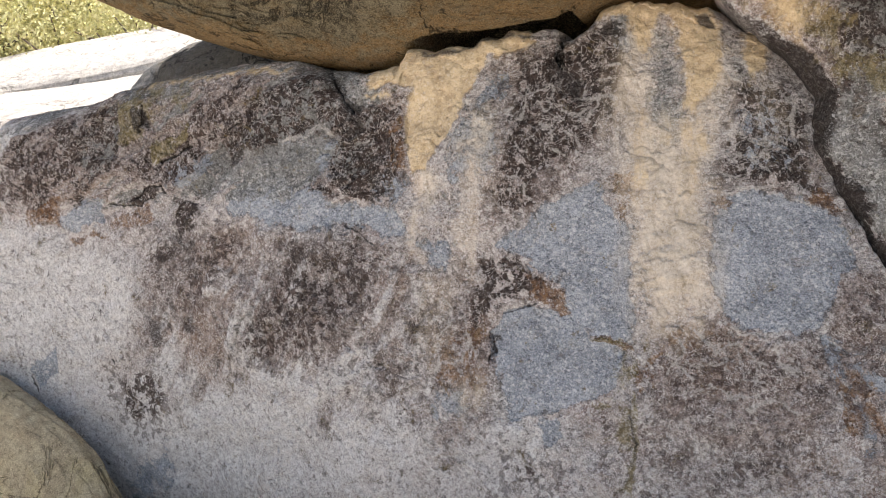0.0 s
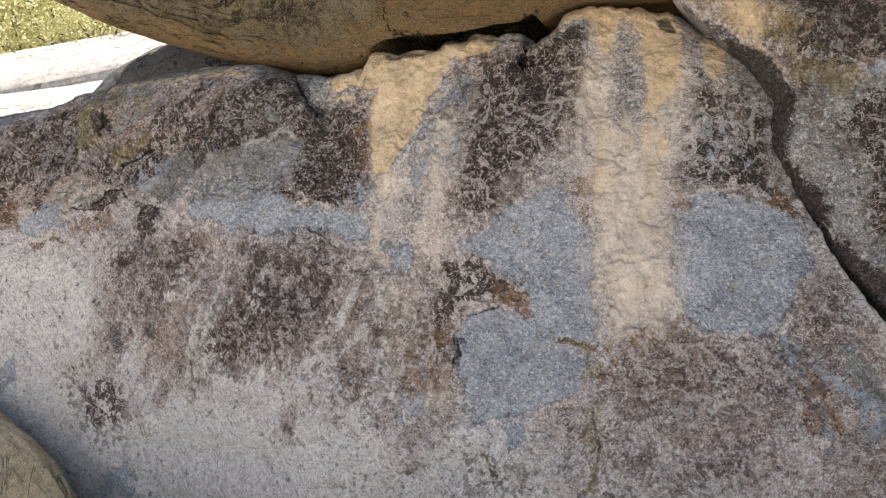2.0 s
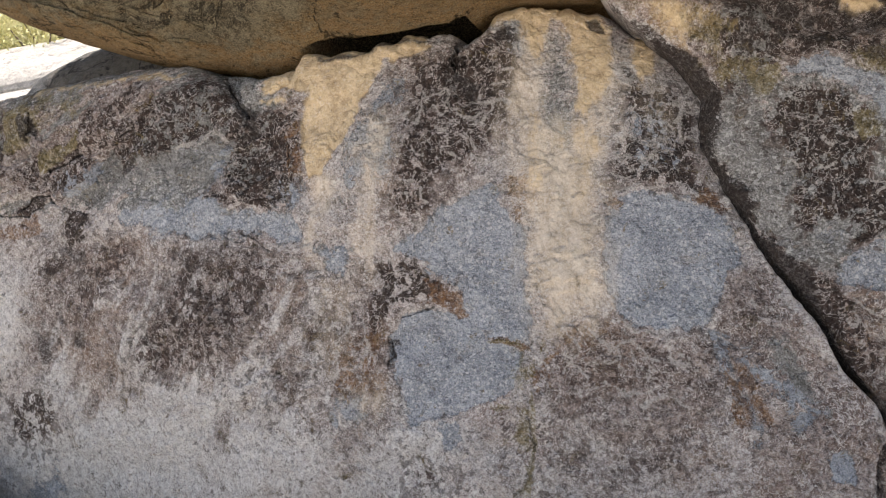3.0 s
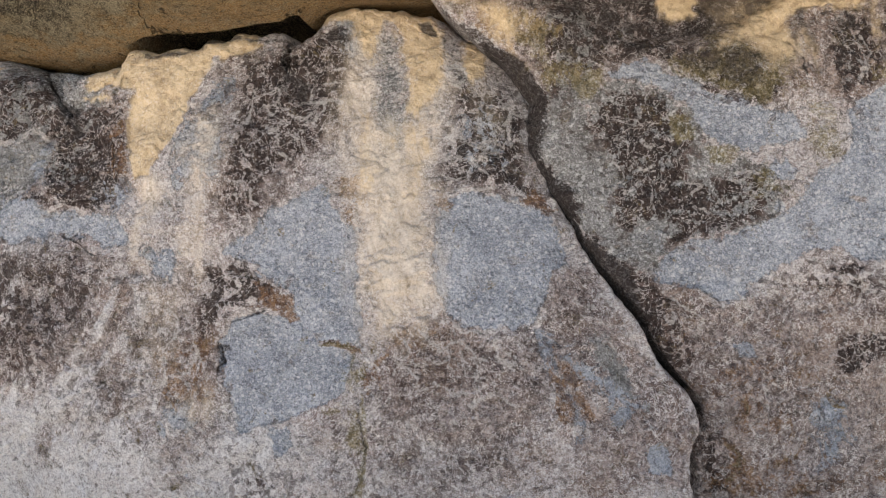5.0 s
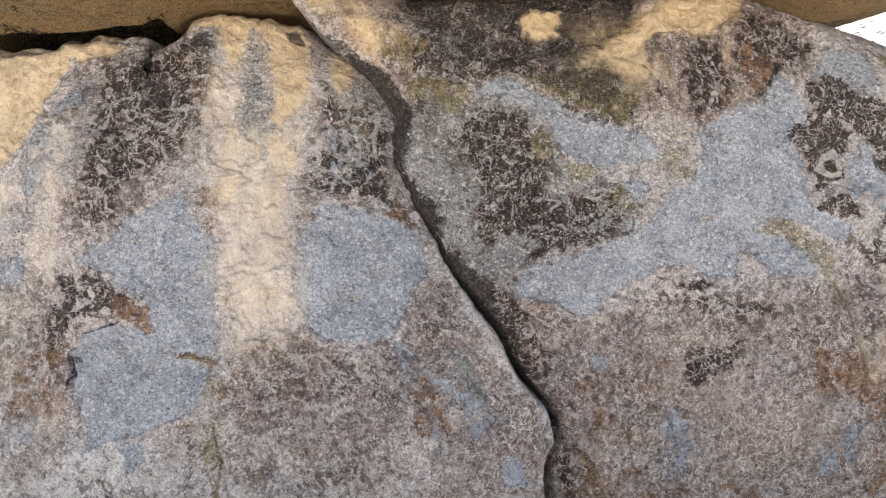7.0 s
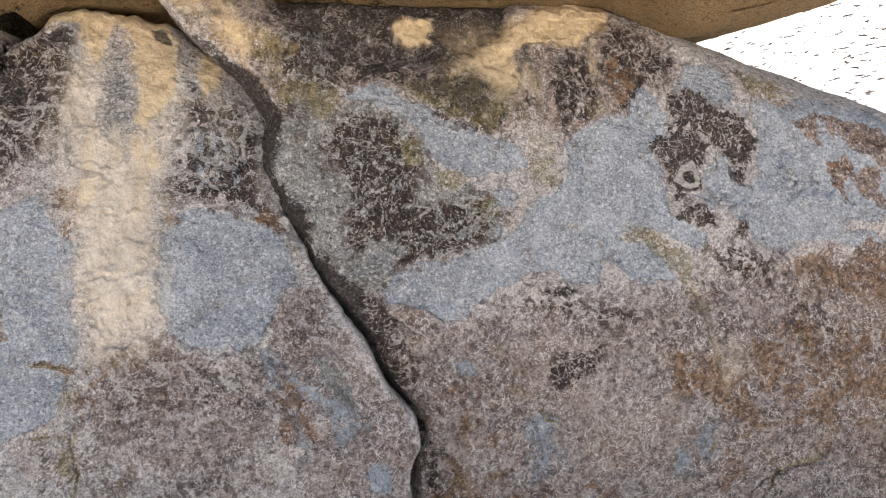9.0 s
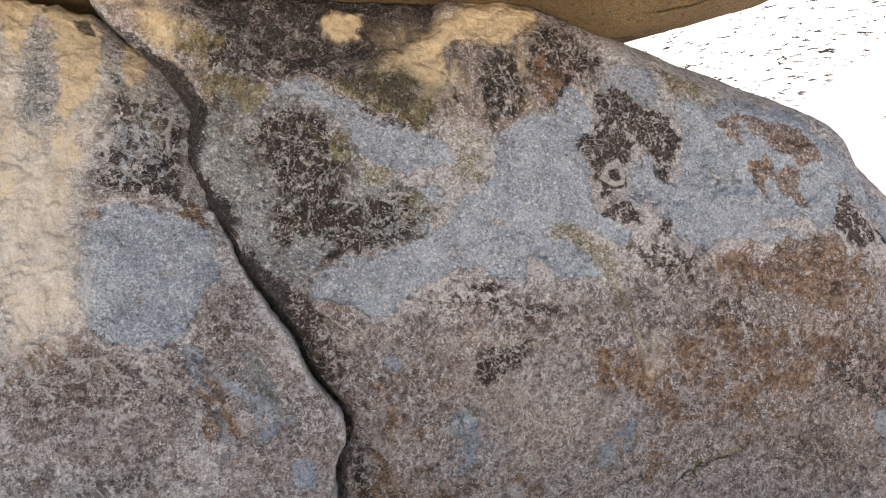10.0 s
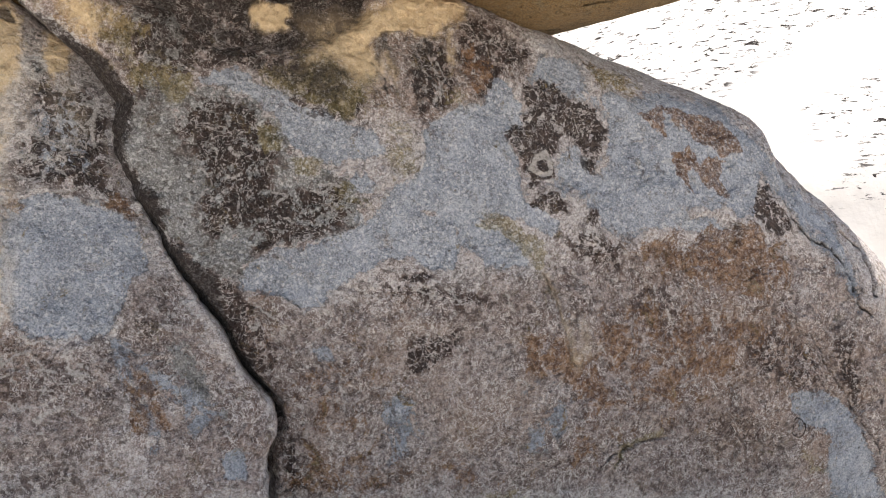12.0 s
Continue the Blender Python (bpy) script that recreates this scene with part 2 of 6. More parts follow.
    c = k.mix(k.math("MULTIPLY", cream, 0.74), c, k.mix(k.ramp(drip, -0.12, 0.12), (0.50, 0.405, 0.295), (0.635, 0.535, 0.415)))
    sand = layer("sand", 0.26, k.math("ADD", k.math("MULTIPLY", drip, 1.1), k.math("MULTIPLY", both, 0.38)))
    c = k.mix(k.math("MULTIPLY", sand, 0.93), c, k.mix(k.ramp(middle, 0.35, 0.65), (0.66, 0.505, 0.315), (0.52, 0.385, 0.230)))
    c = k.mix(k.math("MULTIPLY", sand, k.ramp(blotch, 0.47, 0.40, 0, 0.45)), c, (0.30, 0.20, 0.115))
    # water black, plus painted shade of the cleft and under the cap
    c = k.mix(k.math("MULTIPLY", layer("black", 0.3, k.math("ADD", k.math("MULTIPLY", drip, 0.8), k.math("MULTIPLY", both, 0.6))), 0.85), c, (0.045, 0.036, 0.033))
    # pecked light lines
    peck = k.ramp(k.math("ADD", k.field("line"), k.math("MULTIPLY", k.math("ADD", k.math("MULTIPLY", fray, 1.8), tear), 1.3)), 0.42, 0.72)
    c = k.mix(k.math("MULTIPLY", peck, 0.78), c, (0.56, 0.515, 0.475))
    # mineral grain over all of it
    calm = k.ramp(k.math("ADD", k.math("MULTIPLY", cream, 0.75), k.math("MULTIPLY", sand, 0.8)), 0.0, 1.0, 1.0, 0.25)
    c = k.mix(k.math("MULTIPLY", k.ramp(crumbs, 0.54, 0.62, 0, 0.32), calm), c, k.mix(0.7, c, (0.03, 0.022, 0.019)))
    c = k.mix(k.math("MULTIPLY", k.ramp(seeds, 0.34, 0.20, 0, 0.48), calm), c, k.mix(0.52, c, (0.02, 0.017, 0.016)))
    c = k.mix(k.math("MULTIPLY", k.ramp(coarse, 0.15, 0.10, 0, 0.45), calm), c, k.mix(0.6, c, (0.02, 0.017, 0.016)))
    light = k.math("MULTIPLY", calm, k.ramp(k.math("MAXIMUM", crust, k.math("MULTIPLY", brown, 0.6)), 0.2, 0.9, 1.0, 0.15))
    c = k.mix(k.math("MULTIPLY", k.ramp(crumbs, 0.46, 0.38, 0, 0.18), light), c, k.mix(0.45, c, (0.88, 0.86, 0.85)))
    c = k.mix(k.math("MULTIPLY", k.ramp(seeds, 0.62, 0.76, 0, 0.48), light), c, k.mix(0.45, c, (0.90, 0.88, 0.87)))
    c = k.mix(k.math("MULTIPLY", k.ramp(coarse, 0.88, 0.92, 0, 0.40), light), c, (0.80, 0.78, 0.76))
    c = k.mix(k.ramp(mica, 0.12, 0.05, 0, 0.3), c, (0.04, 0.035, 0.035))
    # thin cracks filled with dirt
    crack = k.ramp(k.math("ADD", k.field("fissure"), k.math("MULTIPLY", both, 0.5)), 0.40, 0.95)
    c = k.mix(k.math("MULTIPLY", crack, 0.9), c, (0.03, 0.022, 0.018))
    h = k.math("ADD", k.math("MULTIPLY", blotch, 0.9), k.math("MULTIPLY", fine, 0.35))
    h = k.math("ADD", h, k.math("MULTIPLY", k.math("ADD", middle, crumbs), 0.6))
    h = k.math("ADD", h, k.math("ADD", k.math("MULTIPLY", crust, 0.15), k.math("MULTIPLY", seeds, 0.10)))
    h = k.math("SUBTRACT", h, k.math("MULTIPLY", spall, 0.35))
    h = k.math("SUBTRACT", h, k.math("MULTIPLY", crack, 0.8))
    h = k.math("MULTIPLY", k.math("SUBTRACT", h, 1.3), k.ramp(k.math("MAXIMUM", sand, cream), 0.0, 1.0, 1.0, 0.30))
    return k.finish(c, 0.9, h, 0.026)


face_stone = cliff_stone()
LAYERS = ("pale", "brown", "spall", "ash", "crust", "rust", "lichen", "cream", "sand", "black", "line", "fissure")


SCATTER = {"crust": 0.04, "spall": 0.06, "brown": 0.15, "pale": 0.15}


class Face:
    """The places of one stone's front and the fields of its surface."""

    def __init__(self, u, z):
        self.u, self.z = u, z
        wu = 0.035 * fbm(u * 4, z * 4, u * 0, 3, 5) + 0.012 * fbm(u * 22, z * 22, u * 0, 2, 9)
        wz = 0.035 * fbm(u * 4, z * 4, u * 0, 3, 15) + 0.012 * fbm(u * 22, z * 22, u * 0, 2, 19)
        self.wu, self.wz = u + wu, z + wz
        self.fields = {name: np.full_like(u, SCATTER.get(name, 0.0)) for name in LAYERS}
        flakes = fbm(u * 1.7 + 3, z * 2.3, u * 0, 5, 31, 0.6)
        self.depth = 0.013 * smooth(0.10, 0.14, flakes) - 0.011 * smooth(-0.22, -0.26, flakes)
        steep = fbm((z * 1.6 - u * 0.8) * 1.2, (u * 0.9 + z * 0.5) * 0.8, u * 0, 4, 43, 0.55)
        high = smooth(-1.8, -2.6, u) * smooth(1.5, 2.1, z)
        self.depth = self.depth + high * (0.018 * smooth(0.02, 0.07, steep) - 0.02 * smooth(-0.2, -0.26, steep) + 0.012 * smooth(0.35, 0.40, steep))
        flakes = fbm(u * 4.1, z * 4.7 + 9, u * 0, 4, 37, 0.6)
        self.depth = self.depth + 0.007 * smooth(0.25, 0.28, flakes)

    def spot(self, outline, reach, warped=True):
        """Signed distance inside an outline, for the places near it."""
        pts = np.array(outline, float)
        lo, hi = pts.min(0) - reach - 0.1, pts.max(0) + reach + 0.1
        near = (self.u > lo[0]) & (self.u < hi[0]) & (self.z > lo[1]) & (self.z < hi[1])
        x, y = (self.wu[near], self.wz[near]) if warped else (self.u[near], self.z[near])
        best, inside = np.full(x.shape, 9.0), np.zeros(x.shape, bool)
        for (ax, ay), (bx, by) in zip(pts, np.roll(pts, -1, 0)):
            dx, dy = bx - ax, by - ay
            t = np.clip(((x - ax) * dx + (y - ay) * dy) / (dx * dx + dy * dy + 1e-9), 0, 1)
            best = np.minimum(best, np.hypot(x - ax - t * dx, y - ay - t * dy))
            if dy:
                inside ^= ((ay > y) != (by > y)) & (x < dx * (y - ay) / dy + ax)
        return near, np.where(inside, best, -best)

    def patch(self, layer, outline, soft=0.05, amount=1.0, proud=0.0, slope=0.012):
        """Lay a patch of a layer; soft is the width of its edge, proud lifts (or sinks) it over a slope that wide."""
        near, d = self.spot(outline, max(soft, slope))
        value = np.clip(0.5 + 0.5 * d / soft, 0, 1) * amount
        self.fields[layer][near] = np.maximum(self.fields[layer][near], value)
        if proud:
            self.depth[near] += proud * smooth(-slope, slope, d)

    def clear(self, layer, outline, soft=0.05, amount=1.0):
        near, d = self.spot(outline, soft)
        self.fields[layer][near] = np.minimum(self.fields[layer][near], 1 - amount * np.clip(0.5 + 0.5 * d / soft, 0, 1))

    def stroke(self, layer, points, width, amount=1.0, sunk=0.0, warped=True):
        """Draw a line of a layer."""
        pts = np.array(points, float)
        lo, hi = pts.min(0) - 3 * width - 0.1, pts.max(0) + 3 * width + 0.1
        near = (self.u > lo[0]) & (self.u < hi[0]) & (self.z > lo[1]) & (self.z < hi[1])
        x, y = (self.wu[near], self.wz[near]) if warped else (self.u[near], self.z[near])
        best = np.full(x.shape, 9.0)
        for (ax, ay), (bx, by) in zip(pts[:-1], pts[1:]):
            dx, dy = bx - ax, by - ay
            t = np.clip(((x - ax) * dx + (y - ay) * dy) / (dx * dx + dy * dy + 1e-9), 0, 1)
            best = np.minimum(best, np.hypot(x - ax - t * dx, y - ay - t * dy))
        value = np.clip(1 - 0.5 * best / width, 0, 1) * amount
        self.fields[layer][near] = np.maximum(self.fields[layer][near], value)
        if sunk:
            self.depth[near] -= sunk * smooth(2 * width, 0, best)

    def ring(self, layer, cu, cz, r, width, amount=1.0, squash=1.0):
        angles = np.linspace(0, 2 * math.pi, 17)
        self.stroke(layer, [(cu + r * math.cos(q), cz + r * squash * math.sin(q)) for q in angles], width, amount)


# ---- the ground ----
def ground_skin():
    k = Nodes("sandy_ground")
    broad, gravel, fine = k.noise(0.7, 5), k.noise(14, 6, 0.7), k.cells(60)
    c = k.mix(k.ramp(gravel, 0.35, 0.65), (0.67, 0.63, 0.575), (0.57, 0.53, 0.48))
    c = k.mix(k.ramp(broad, 0.5, 0.65, 0, 0.5), c, (0.70, 0.66, 0.61))
    c = k.mix(k.ramp(fine, 0.25, 0.1, 0, 0.5), c, (0.16, 0.12, 0.09))
    return k.finish(c, 0.95, k.math("ADD", gravel, k.math("MULTIPLY", fine, 0.3)), 0.03)


spread = np.concatenate((-np.geomspace(1200, 12, 30), np.linspace(-11.5, 11.5, 140), np.geomspace(12, 1200, 30)))
gx, gy = np.meshgrid(spread, spread + 2.0)
gz = 0.05 * fbm(gx * 0.5, gy * 0.5, gx * 0, 4, 40) * smooth(400, 10, np.hypot(gx, gy)) + 0.0
sheet("ground", np.stack((gx, gy, gz), -1), ground_skin(), None, "dry sandy ground with gravel in front of the rocks", "ground", "structure")


# ---- the left stone of the cliff ----
def left_face(u, z):
    h = z - 1.6
    return (-0.10 + 0.08 * u + 0.20 * h + 0.037 * u * u + 0.049 * h * h + 0.066 * np.maximum(u, -4) * h
            - 0.09 * np.maximum(0, -3.5 - u) ** 2)


def right_face(u, z):
    h = z - 1.6
    return -0.267 + 0.167 * u - 0.012 * h + 0.081 * h * h + 0.015 * u * h + 0.16 * smooth(2.2, 1.2, u) * smooth(3.3, 2.6, z)


crack_at = curve([(-0.4, 1.69), (0.2, 1.70), (0.44, 1.70), (0.55, 1.77), (0.66, 1.74), (0.82, 1.60), (1.02, 1.47), (1.22, 1.37),
                  (1.56, 1.12), (1.81, 0.99), (2.03, 0.88), (2.25, 0.79), (2.58, 0.76), (2.80, 0.63), (2.98, 0.44), (3.17, 0.22), (3.4, 0.1)])
left_top = curve([(-9.4, 2.9), (-6.3, 2.78), (-5.9, 2.82), (-5.2, 2.88), (-4.6, 3.0), (-4.05, 3.06), (-3.4, 3.08), (-2.95, 3.07), (-2.71, 2.98), (-2.5, 2.96),
                  (-2.31, 2.88), (-2.24, 2.89), (-1.99, 2.93), (-1.94, 3.06), (-1.86, 3.05), (-1.73, 3.01), (-1.44, 3.04), (-1.39, 3.11), (-1.29, 3.07), (-1.24, 3.08), (-1.19, 3.13),
                  (-1.05, 3.11), (-0.95, 3.12), (-0.85, 3.12), (-0.80, 2.99), (-0.71, 3.06), (-0.62, 3.16), (-0.57, 3.23), (-0.4, 3.27), (0.1, 3.24), (0.35, 3.05)], 0.035)
right_top = curve([(-0.3, 3.36), (0.3, 3.30), (2.2, 3.40), (3.0, 3.42), (3.6, 3.25), (4.0, 3.19), (4.3, 3.10), (4.75, 2.97), (5.2, 2.84), (5.53, 2.70),
                   (5.65, 2.5), (5.9, 2.25), (6.3, 1.94), (6.6, 1.72), (6.8, 1.45), (6.95, 1.0), (7.05, 0.4)])


def jagged(line, size, seed, since=-99):
    """The same line with a broken edge."""
    def broken(v):
        v = np.asarray(v, float)
        rag = fbm(v * 5.5, v * 0 + seed, v * 0, 3, seed, 0.6) + 0.3 * fbm(v * 21, v * 0 + seed, v * 0, 3, seed + 7, 0.6)
        return line(v) + size * rag * smooth(since, since + 0.3, v)
    return broken


crack_at = jagged(crack_at, 0.016, 130)
left_top = jagged(left_top, 0.022, 140, -2.3)


def lumps(u, w, z, size=1.0):
    return size * (0.045 * fbm(u * 0.9, w * 0.9, z * 0.9, 3, 60) + 0.018 * fbm(u * 5, w * 5, z * 5, 3, 70) + 0.005 * fbm(u * 22, w * 22, z * 22, 3, 80))


def left_boulder():
    s = np.concatenate((np.linspace(0, 0.30, 260)[:-1], np.linspace(0.30, 1.0, 760)))
    v = np.concatenate((np.linspace(-0.36, 0.03, 30)[:-1], np.linspace(0.03, 0.93, 380)[:-1], np.linspace(0.93, 1.0, 70)))
    S, V = np.meshgrid(s, v)
    z = V * 3.1
    for _ in range(3):
        edge = crack_at(z)
        u = -7.3 + (edge + 7.3) * S
        z = V * left_top(u)
    face = Face(u, z)
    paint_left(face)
    over = np.where(u < -2.4, 0.30, 0.10)
    w = left_face(u, z) + 0.07 * smooth(0.40, 0.0, edge - u) + round_off(left_top(u) - z, over) + round_off((edge - u) * 0.85, 0.022) + round_off(u + 7.3, 0.55) - face.depth
    w = w - lumps(u, w, z)
    places = to_world(u, w, z)
    # over the top and round the back
    back = [to_world(u[-1] + 0 * u[-1], w[-1] + d, z[-1] + rise) for d, rise in ((0.25, 0.02), (0.8, 0.0), (1.6, -0.3), (2.2, -1.2), (2.4, -3.3))]
    places = np.concatenate((places, np.stack(back)), 0)
    side = places[:, -1:] + np.stack([k * INTO for k in (0.15, 0.5, 1.4)])[None]
    end = places[:, :1] + np.stack([k * INTO for k in (1.6, 0.9, 0.3)])[None]
    places = np.concatenate((end, places, side), 1)
    fields = {n: np.pad(f, ((0, 5), (3, 3)), mode="edge") for n, f in face.fields.items()}
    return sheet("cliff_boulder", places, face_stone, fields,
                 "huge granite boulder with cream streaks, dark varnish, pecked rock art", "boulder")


def right_boulder():
    s = np.concatenate((np.linspace(0, 0.72, 560)[:-1], np.linspace(0.72, 1.0, 170)))
    v = np.concatenate((np.linspace(-0.36, 0.03, 30)[:-1], np.linspace(0.03, 0.90, 370)[:-1], np.linspace(0.90, 1.0, 80)))
    S, V = np.meshgrid(s, v)
    z = V * 3.1
    for _ in range(3):
        edge = crack_at(z) - 0.02
        u = edge + (7.04 - edge) * S
        z = V * np.maximum(right_top(u), 0.8)
    face = Face(u, z)
    paint_right(face)
    slope = np.gradient(right_top(np.linspace(-1, 7.1, 900)), 8.1 / 899)
    lean = 1 / np.sqrt(1 + np.interp(u, np.linspace(-1, 7.1, 900), slope) ** 2)
    over = 0.12 + 0.38 * smooth(3.3, 4.2, u) + 0.2 * smooth(5, 6.5, u)
    w = right_face(u, z) + round_off((right_top(u) - z) * lean, over) + round_off((u - edge) * 0.8, 0.06) + 0.02 + 0.10 * smooth(0.10, 0.02, u - edge) * smooth(2.9, 2.6, z) - face.depth
    w = w - lumps(u, w, z)
    places = to_world(u, w, z)
    back = [to_world(u[-1] - k, w[-1] + d, z[-1] + rise) for d, rise, k in ((0.25, 0.03, 0), (0.8, 0.05, 0), (1.8, -0.2, 0.1), (2.6, -1.2, 0.2), (3.0, -3.6, 0.3))]
    places = np.concatenate((places, np.stack(back)), 0)
    side = places[:, :1] + np.stack([k * INTO for k in (1.2, 0.5, 0.12)])[None]
    places = np.concatenate((side, places), 1)
    fields = {n: np.pad(f, ((0, 5), (3, 0)), mode="edge") for n, f in face.fields.items()}
    return sheet("cliff_boulder", places, face_stone, fields,
                 "rounded granite boulder with grey spalls, brown varnish and rust stains", "boulder")


def paint_left(face):
    """Where crust, bare rock, streaks and cut lines lie on the left stone."""
    # pale bulge
    face.patch("pale", [(-6.38, 1.79), (-5.68, 1.83), (-5.24, 1.69), (-4.73, 1.59), (-4.36, 1.36), (-4.39, 1.03), (-4.6, 0.82), (-4.83, 0.62), (-5.29, 0.59), (-5.77, 0.41), (-6.19, 0.22), (-6.55, 0.31)], 0.22, 1)
    face.patch("pale", [(-4.1, 0.71), (-3.78, 0.69), (-3.74, 0.46), (-4.06, 0.19), (-4.24, -0.13), (-4.69, -0.66), (-5.07, -0.71), (-5.18, -0.23), (-5.38, 0.07), (-5.79, 0.3), (-5.3, 0.49), (-4.94, 0), (-4.54, 0.04), (-4.28, 0.36)], 0.15, 0.85)
    face.patch("pale", [(-4.3, 1.2), (-3.99, 1.23), (-3.98, 0.98), (-4.24, 0.92)], 0.05, 0.9)
    face.patch("pale", [(-6.26, 2.63), (-5.56, 2.71), (-5.62, 2.38), (-5.74, 2.09), (-6.25, 1.84)], 0.12, 0.7)
    face.patch("pale", [(-3.5, 0.26), (-2.8, 0.51), (-2.17, 0.89), (-1.89, 0.99), (-1.89, 0.75), (-2.37, 0.47), (-2.83, 0.12), (-3.45, -0.3), (-3.82, -0.37)], 0.2, 0.62)
    face.patch("pale", [(-3, 1.81), (-3.14, 1.86), (-3.23, 1.6), (-3.29, 1.34), (-3.35, 1.16), (-3.17, 1.34), (-3, 1.6)], 0.05, 0.8)
    # bare rock of the middle
    face.patch("spall", [(-1.21, 1.61), (-0.97, 1.76), (-0.87, 1.93), (-0.72, 2), (-0.54, 2.06), (-0.39, 1.83), (-0.3, 1.76), (-0.27, 1.48), (-0.24, 1.2), (-0.22, 1.07), (-0.53, 1.04), (-0.66, 1.19), (-0.72, 1.36), (-0.9, 1.49), (-0.94, 1.58)], 0.033, 1, -0.006)
    face.patch("spall", [(-1.1, 1.23), (-0.95, 1.29), (-0.68, 1.22), (-0.53, 1.03), (-0.32, 1.02), (-0.29, 0.79), (-0.5, 0.67), (-0.66, 0.65), (-0.81, 0.58), (-1, 0.48), (-1.09, 0.67), (-1.16, 0.88), (-1.17, 1.06)], 0.0275, 1, -0.014)
    face.patch("spall", [(-0.83, 0.56), (-0.72, 0.57), (-0.66, 0.45), (-0.79, 0.41)], 0.022, 1)
    # bare rock beside the streak
    face.patch("spall", [(0.24, 1.93), (0.41, 1.98), (0.67, 1.93), (0.86, 1.83), (1.01, 1.6), (1.05, 1.47), (0.92, 1.45), (0.8, 1.28), (0.77, 1.17), (0.56, 1.15), (0.31, 1.19), (0.24, 1.29), (0.21, 1.62)], 0.0385, 1, -0.008)
    face.patch("spall", [(-3.41, 2.04), (-3.24, 2.16), (-2.96, 2.19), (-2.8, 2.06), (-2.54, 2.06), (-2.44, 1.95), (-2.15, 1.89), (-1.92, 1.84), (-1.78, 1.69), (-1.96, 1.65), (-2.19, 1.73), (-2.38, 1.77), (-2.58, 1.72), (-2.89, 1.79), (-3.23, 1.82), (-3.46, 1.86)], 0.06, 1, -0.006)
    face.patch("spall", [(-2.94, 2.62), (-2.73, 2.82), (-2.64, 2.65), (-2.72, 2.48), (-2.42, 2.38), (-2.36, 2.21), (-2.6, 2.1), (-2.91, 2.19), (-3.08, 2.37)], 0.09, 0.85)
    face.patch("spall", [(-1.71, 1.65), (-1.48, 1.67), (-1.47, 1.5), (-1.64, 1.48)], 0.06, 0.85)
    face.patch("spall", [(-1.58, 0.66), (-1.36, 0.68), (-1.34, 0.51), (-1.53, 0.48)], 0.06, 0.775)
    face.patch("spall", [(-2.21, 2.13), (-1.88, 2.16), (-1.83, 1.88), (-2.11, 1.93)], 0.09, 0.7)
    face.patch("spall", [(-1.61, 2.39), (-1.31, 2.73), (-1.12, 2.8), (-1.21, 2.45), (-1.12, 2.29), (-1.18, 2.03), (-1.5, 2.03)], 0.12, 0.565)
    face.patch("crust", [(-1.37, 2.85), (-1.13, 2.88), (-1.21, 2.45), (-1.44, 2.3), (-1.38, 2.61)], 0.144, 0.58)
    # grey heart of the streak
    face.patch("ash", [(-0.23, 3.03), (-0.13, 3.16), (-0.05, 2.98), (-0.01, 2.67), (0.08, 2.63), (0.07, 2.26), (-0.2, 2.26), (-0.19, 2.75)], 0.12, 0.62)
    face.patch("spall", [(0.3, 2.54), (0.46, 2.65), (0.63, 2.35), (0.7, 2.1), (0.48, 2.04), (0.31, 2.25)], 0.09, 0.6625)
    # blue-grey scars at the left
    face.patch("spall", [(-5.39, 1.83), (-5.04, 2.03), (-4.81, 2.02), (-4.85, 1.81), (-5.17, 1.72)], 0.033, 0.925)
    face.patch("spall", [(-5.04, 2.32), (-4.72, 2.59), (-4.53, 2.54), (-4.71, 2.26), (-4.91, 2.22)], 0.09, 0.5)
    face.patch("spall", [(0.77, 1.14), (0.92, 1.11), (1.04, 0.87), (1.12, 0.51), (1.01, 0.5), (0.92, 0.83), (0.8, 0.98)], 0.075, 0.7)
    face.patch("spall", [(1.43, 0.44), (1.52, 0.47), (1.59, 0.34), (1.49, 0.28)], 0.06, 0.85)
    face.patch("spall", [(0.8, 1.02), (1.04, 1.05), (1.27, 0.89), (1.43, 0.76), (1.36, 0.57), (1.23, 0.63), (1.04, 0.86)], 0.09, 0.7)
    # dark varnish
    face.patch("crust", [(-3.33, 2.76), (-2.74, 2.96), (-2.5, 2.81), (-2.34, 2.63), (-1.98, 2.69), (-1.88, 2.76), (-1.86, 2.56), (-1.86, 2.2), (-1.93, 1.96), (-2.15, 1.88), (-2.44, 1.97), (-2.55, 2.18), (-2.47, 2.38), (-2.68, 2.61), (-2.93, 2.51), (-3.19, 2.35), (-3.59, 2.39), (-3.54, 2.53), (-3.26, 2.64)], 0.09, 0.78, 0.004)
    # dark varnish of the upper panel
    face.patch("crust", [(-1.19, 2.92), (-0.98, 2.97), (-0.79, 2.98), (-0.63, 3.1), (-0.39, 3.08), (-0.34, 2.84), (-0.38, 2.64), (-0.35, 2.49), (-0.52, 2.27), (-0.69, 2.16), (-0.87, 2.06), (-0.86, 1.87), (-1.16, 1.76), (-1.23, 1.88), (-1.19, 2.14), (-1.17, 2.41), (-1.13, 2.64)], 0.108, 0.77, 0.004)
    face.patch("crust", [(0.26, 3), (0.32, 2.81), (0.46, 2.72), (0.62, 2.68), (0.76, 2.46), (0.81, 2.1), (0.93, 1.85), (0.64, 1.93), (0.32, 2), (0.2, 2), (0.21, 2.29), (0.3, 2.47), (0.26, 2.69)], 0.108, 0.72, 0.004)
    face.patch("crust", [(-3.9, 1.69), (-3.46, 1.82), (-3.23, 1.69), (-3.35, 1.43), (-3.6, 1.24), (-3.81, 0.96), (-4.06, 1.13), (-3.97, 1.5)], 0.126, 0.57)
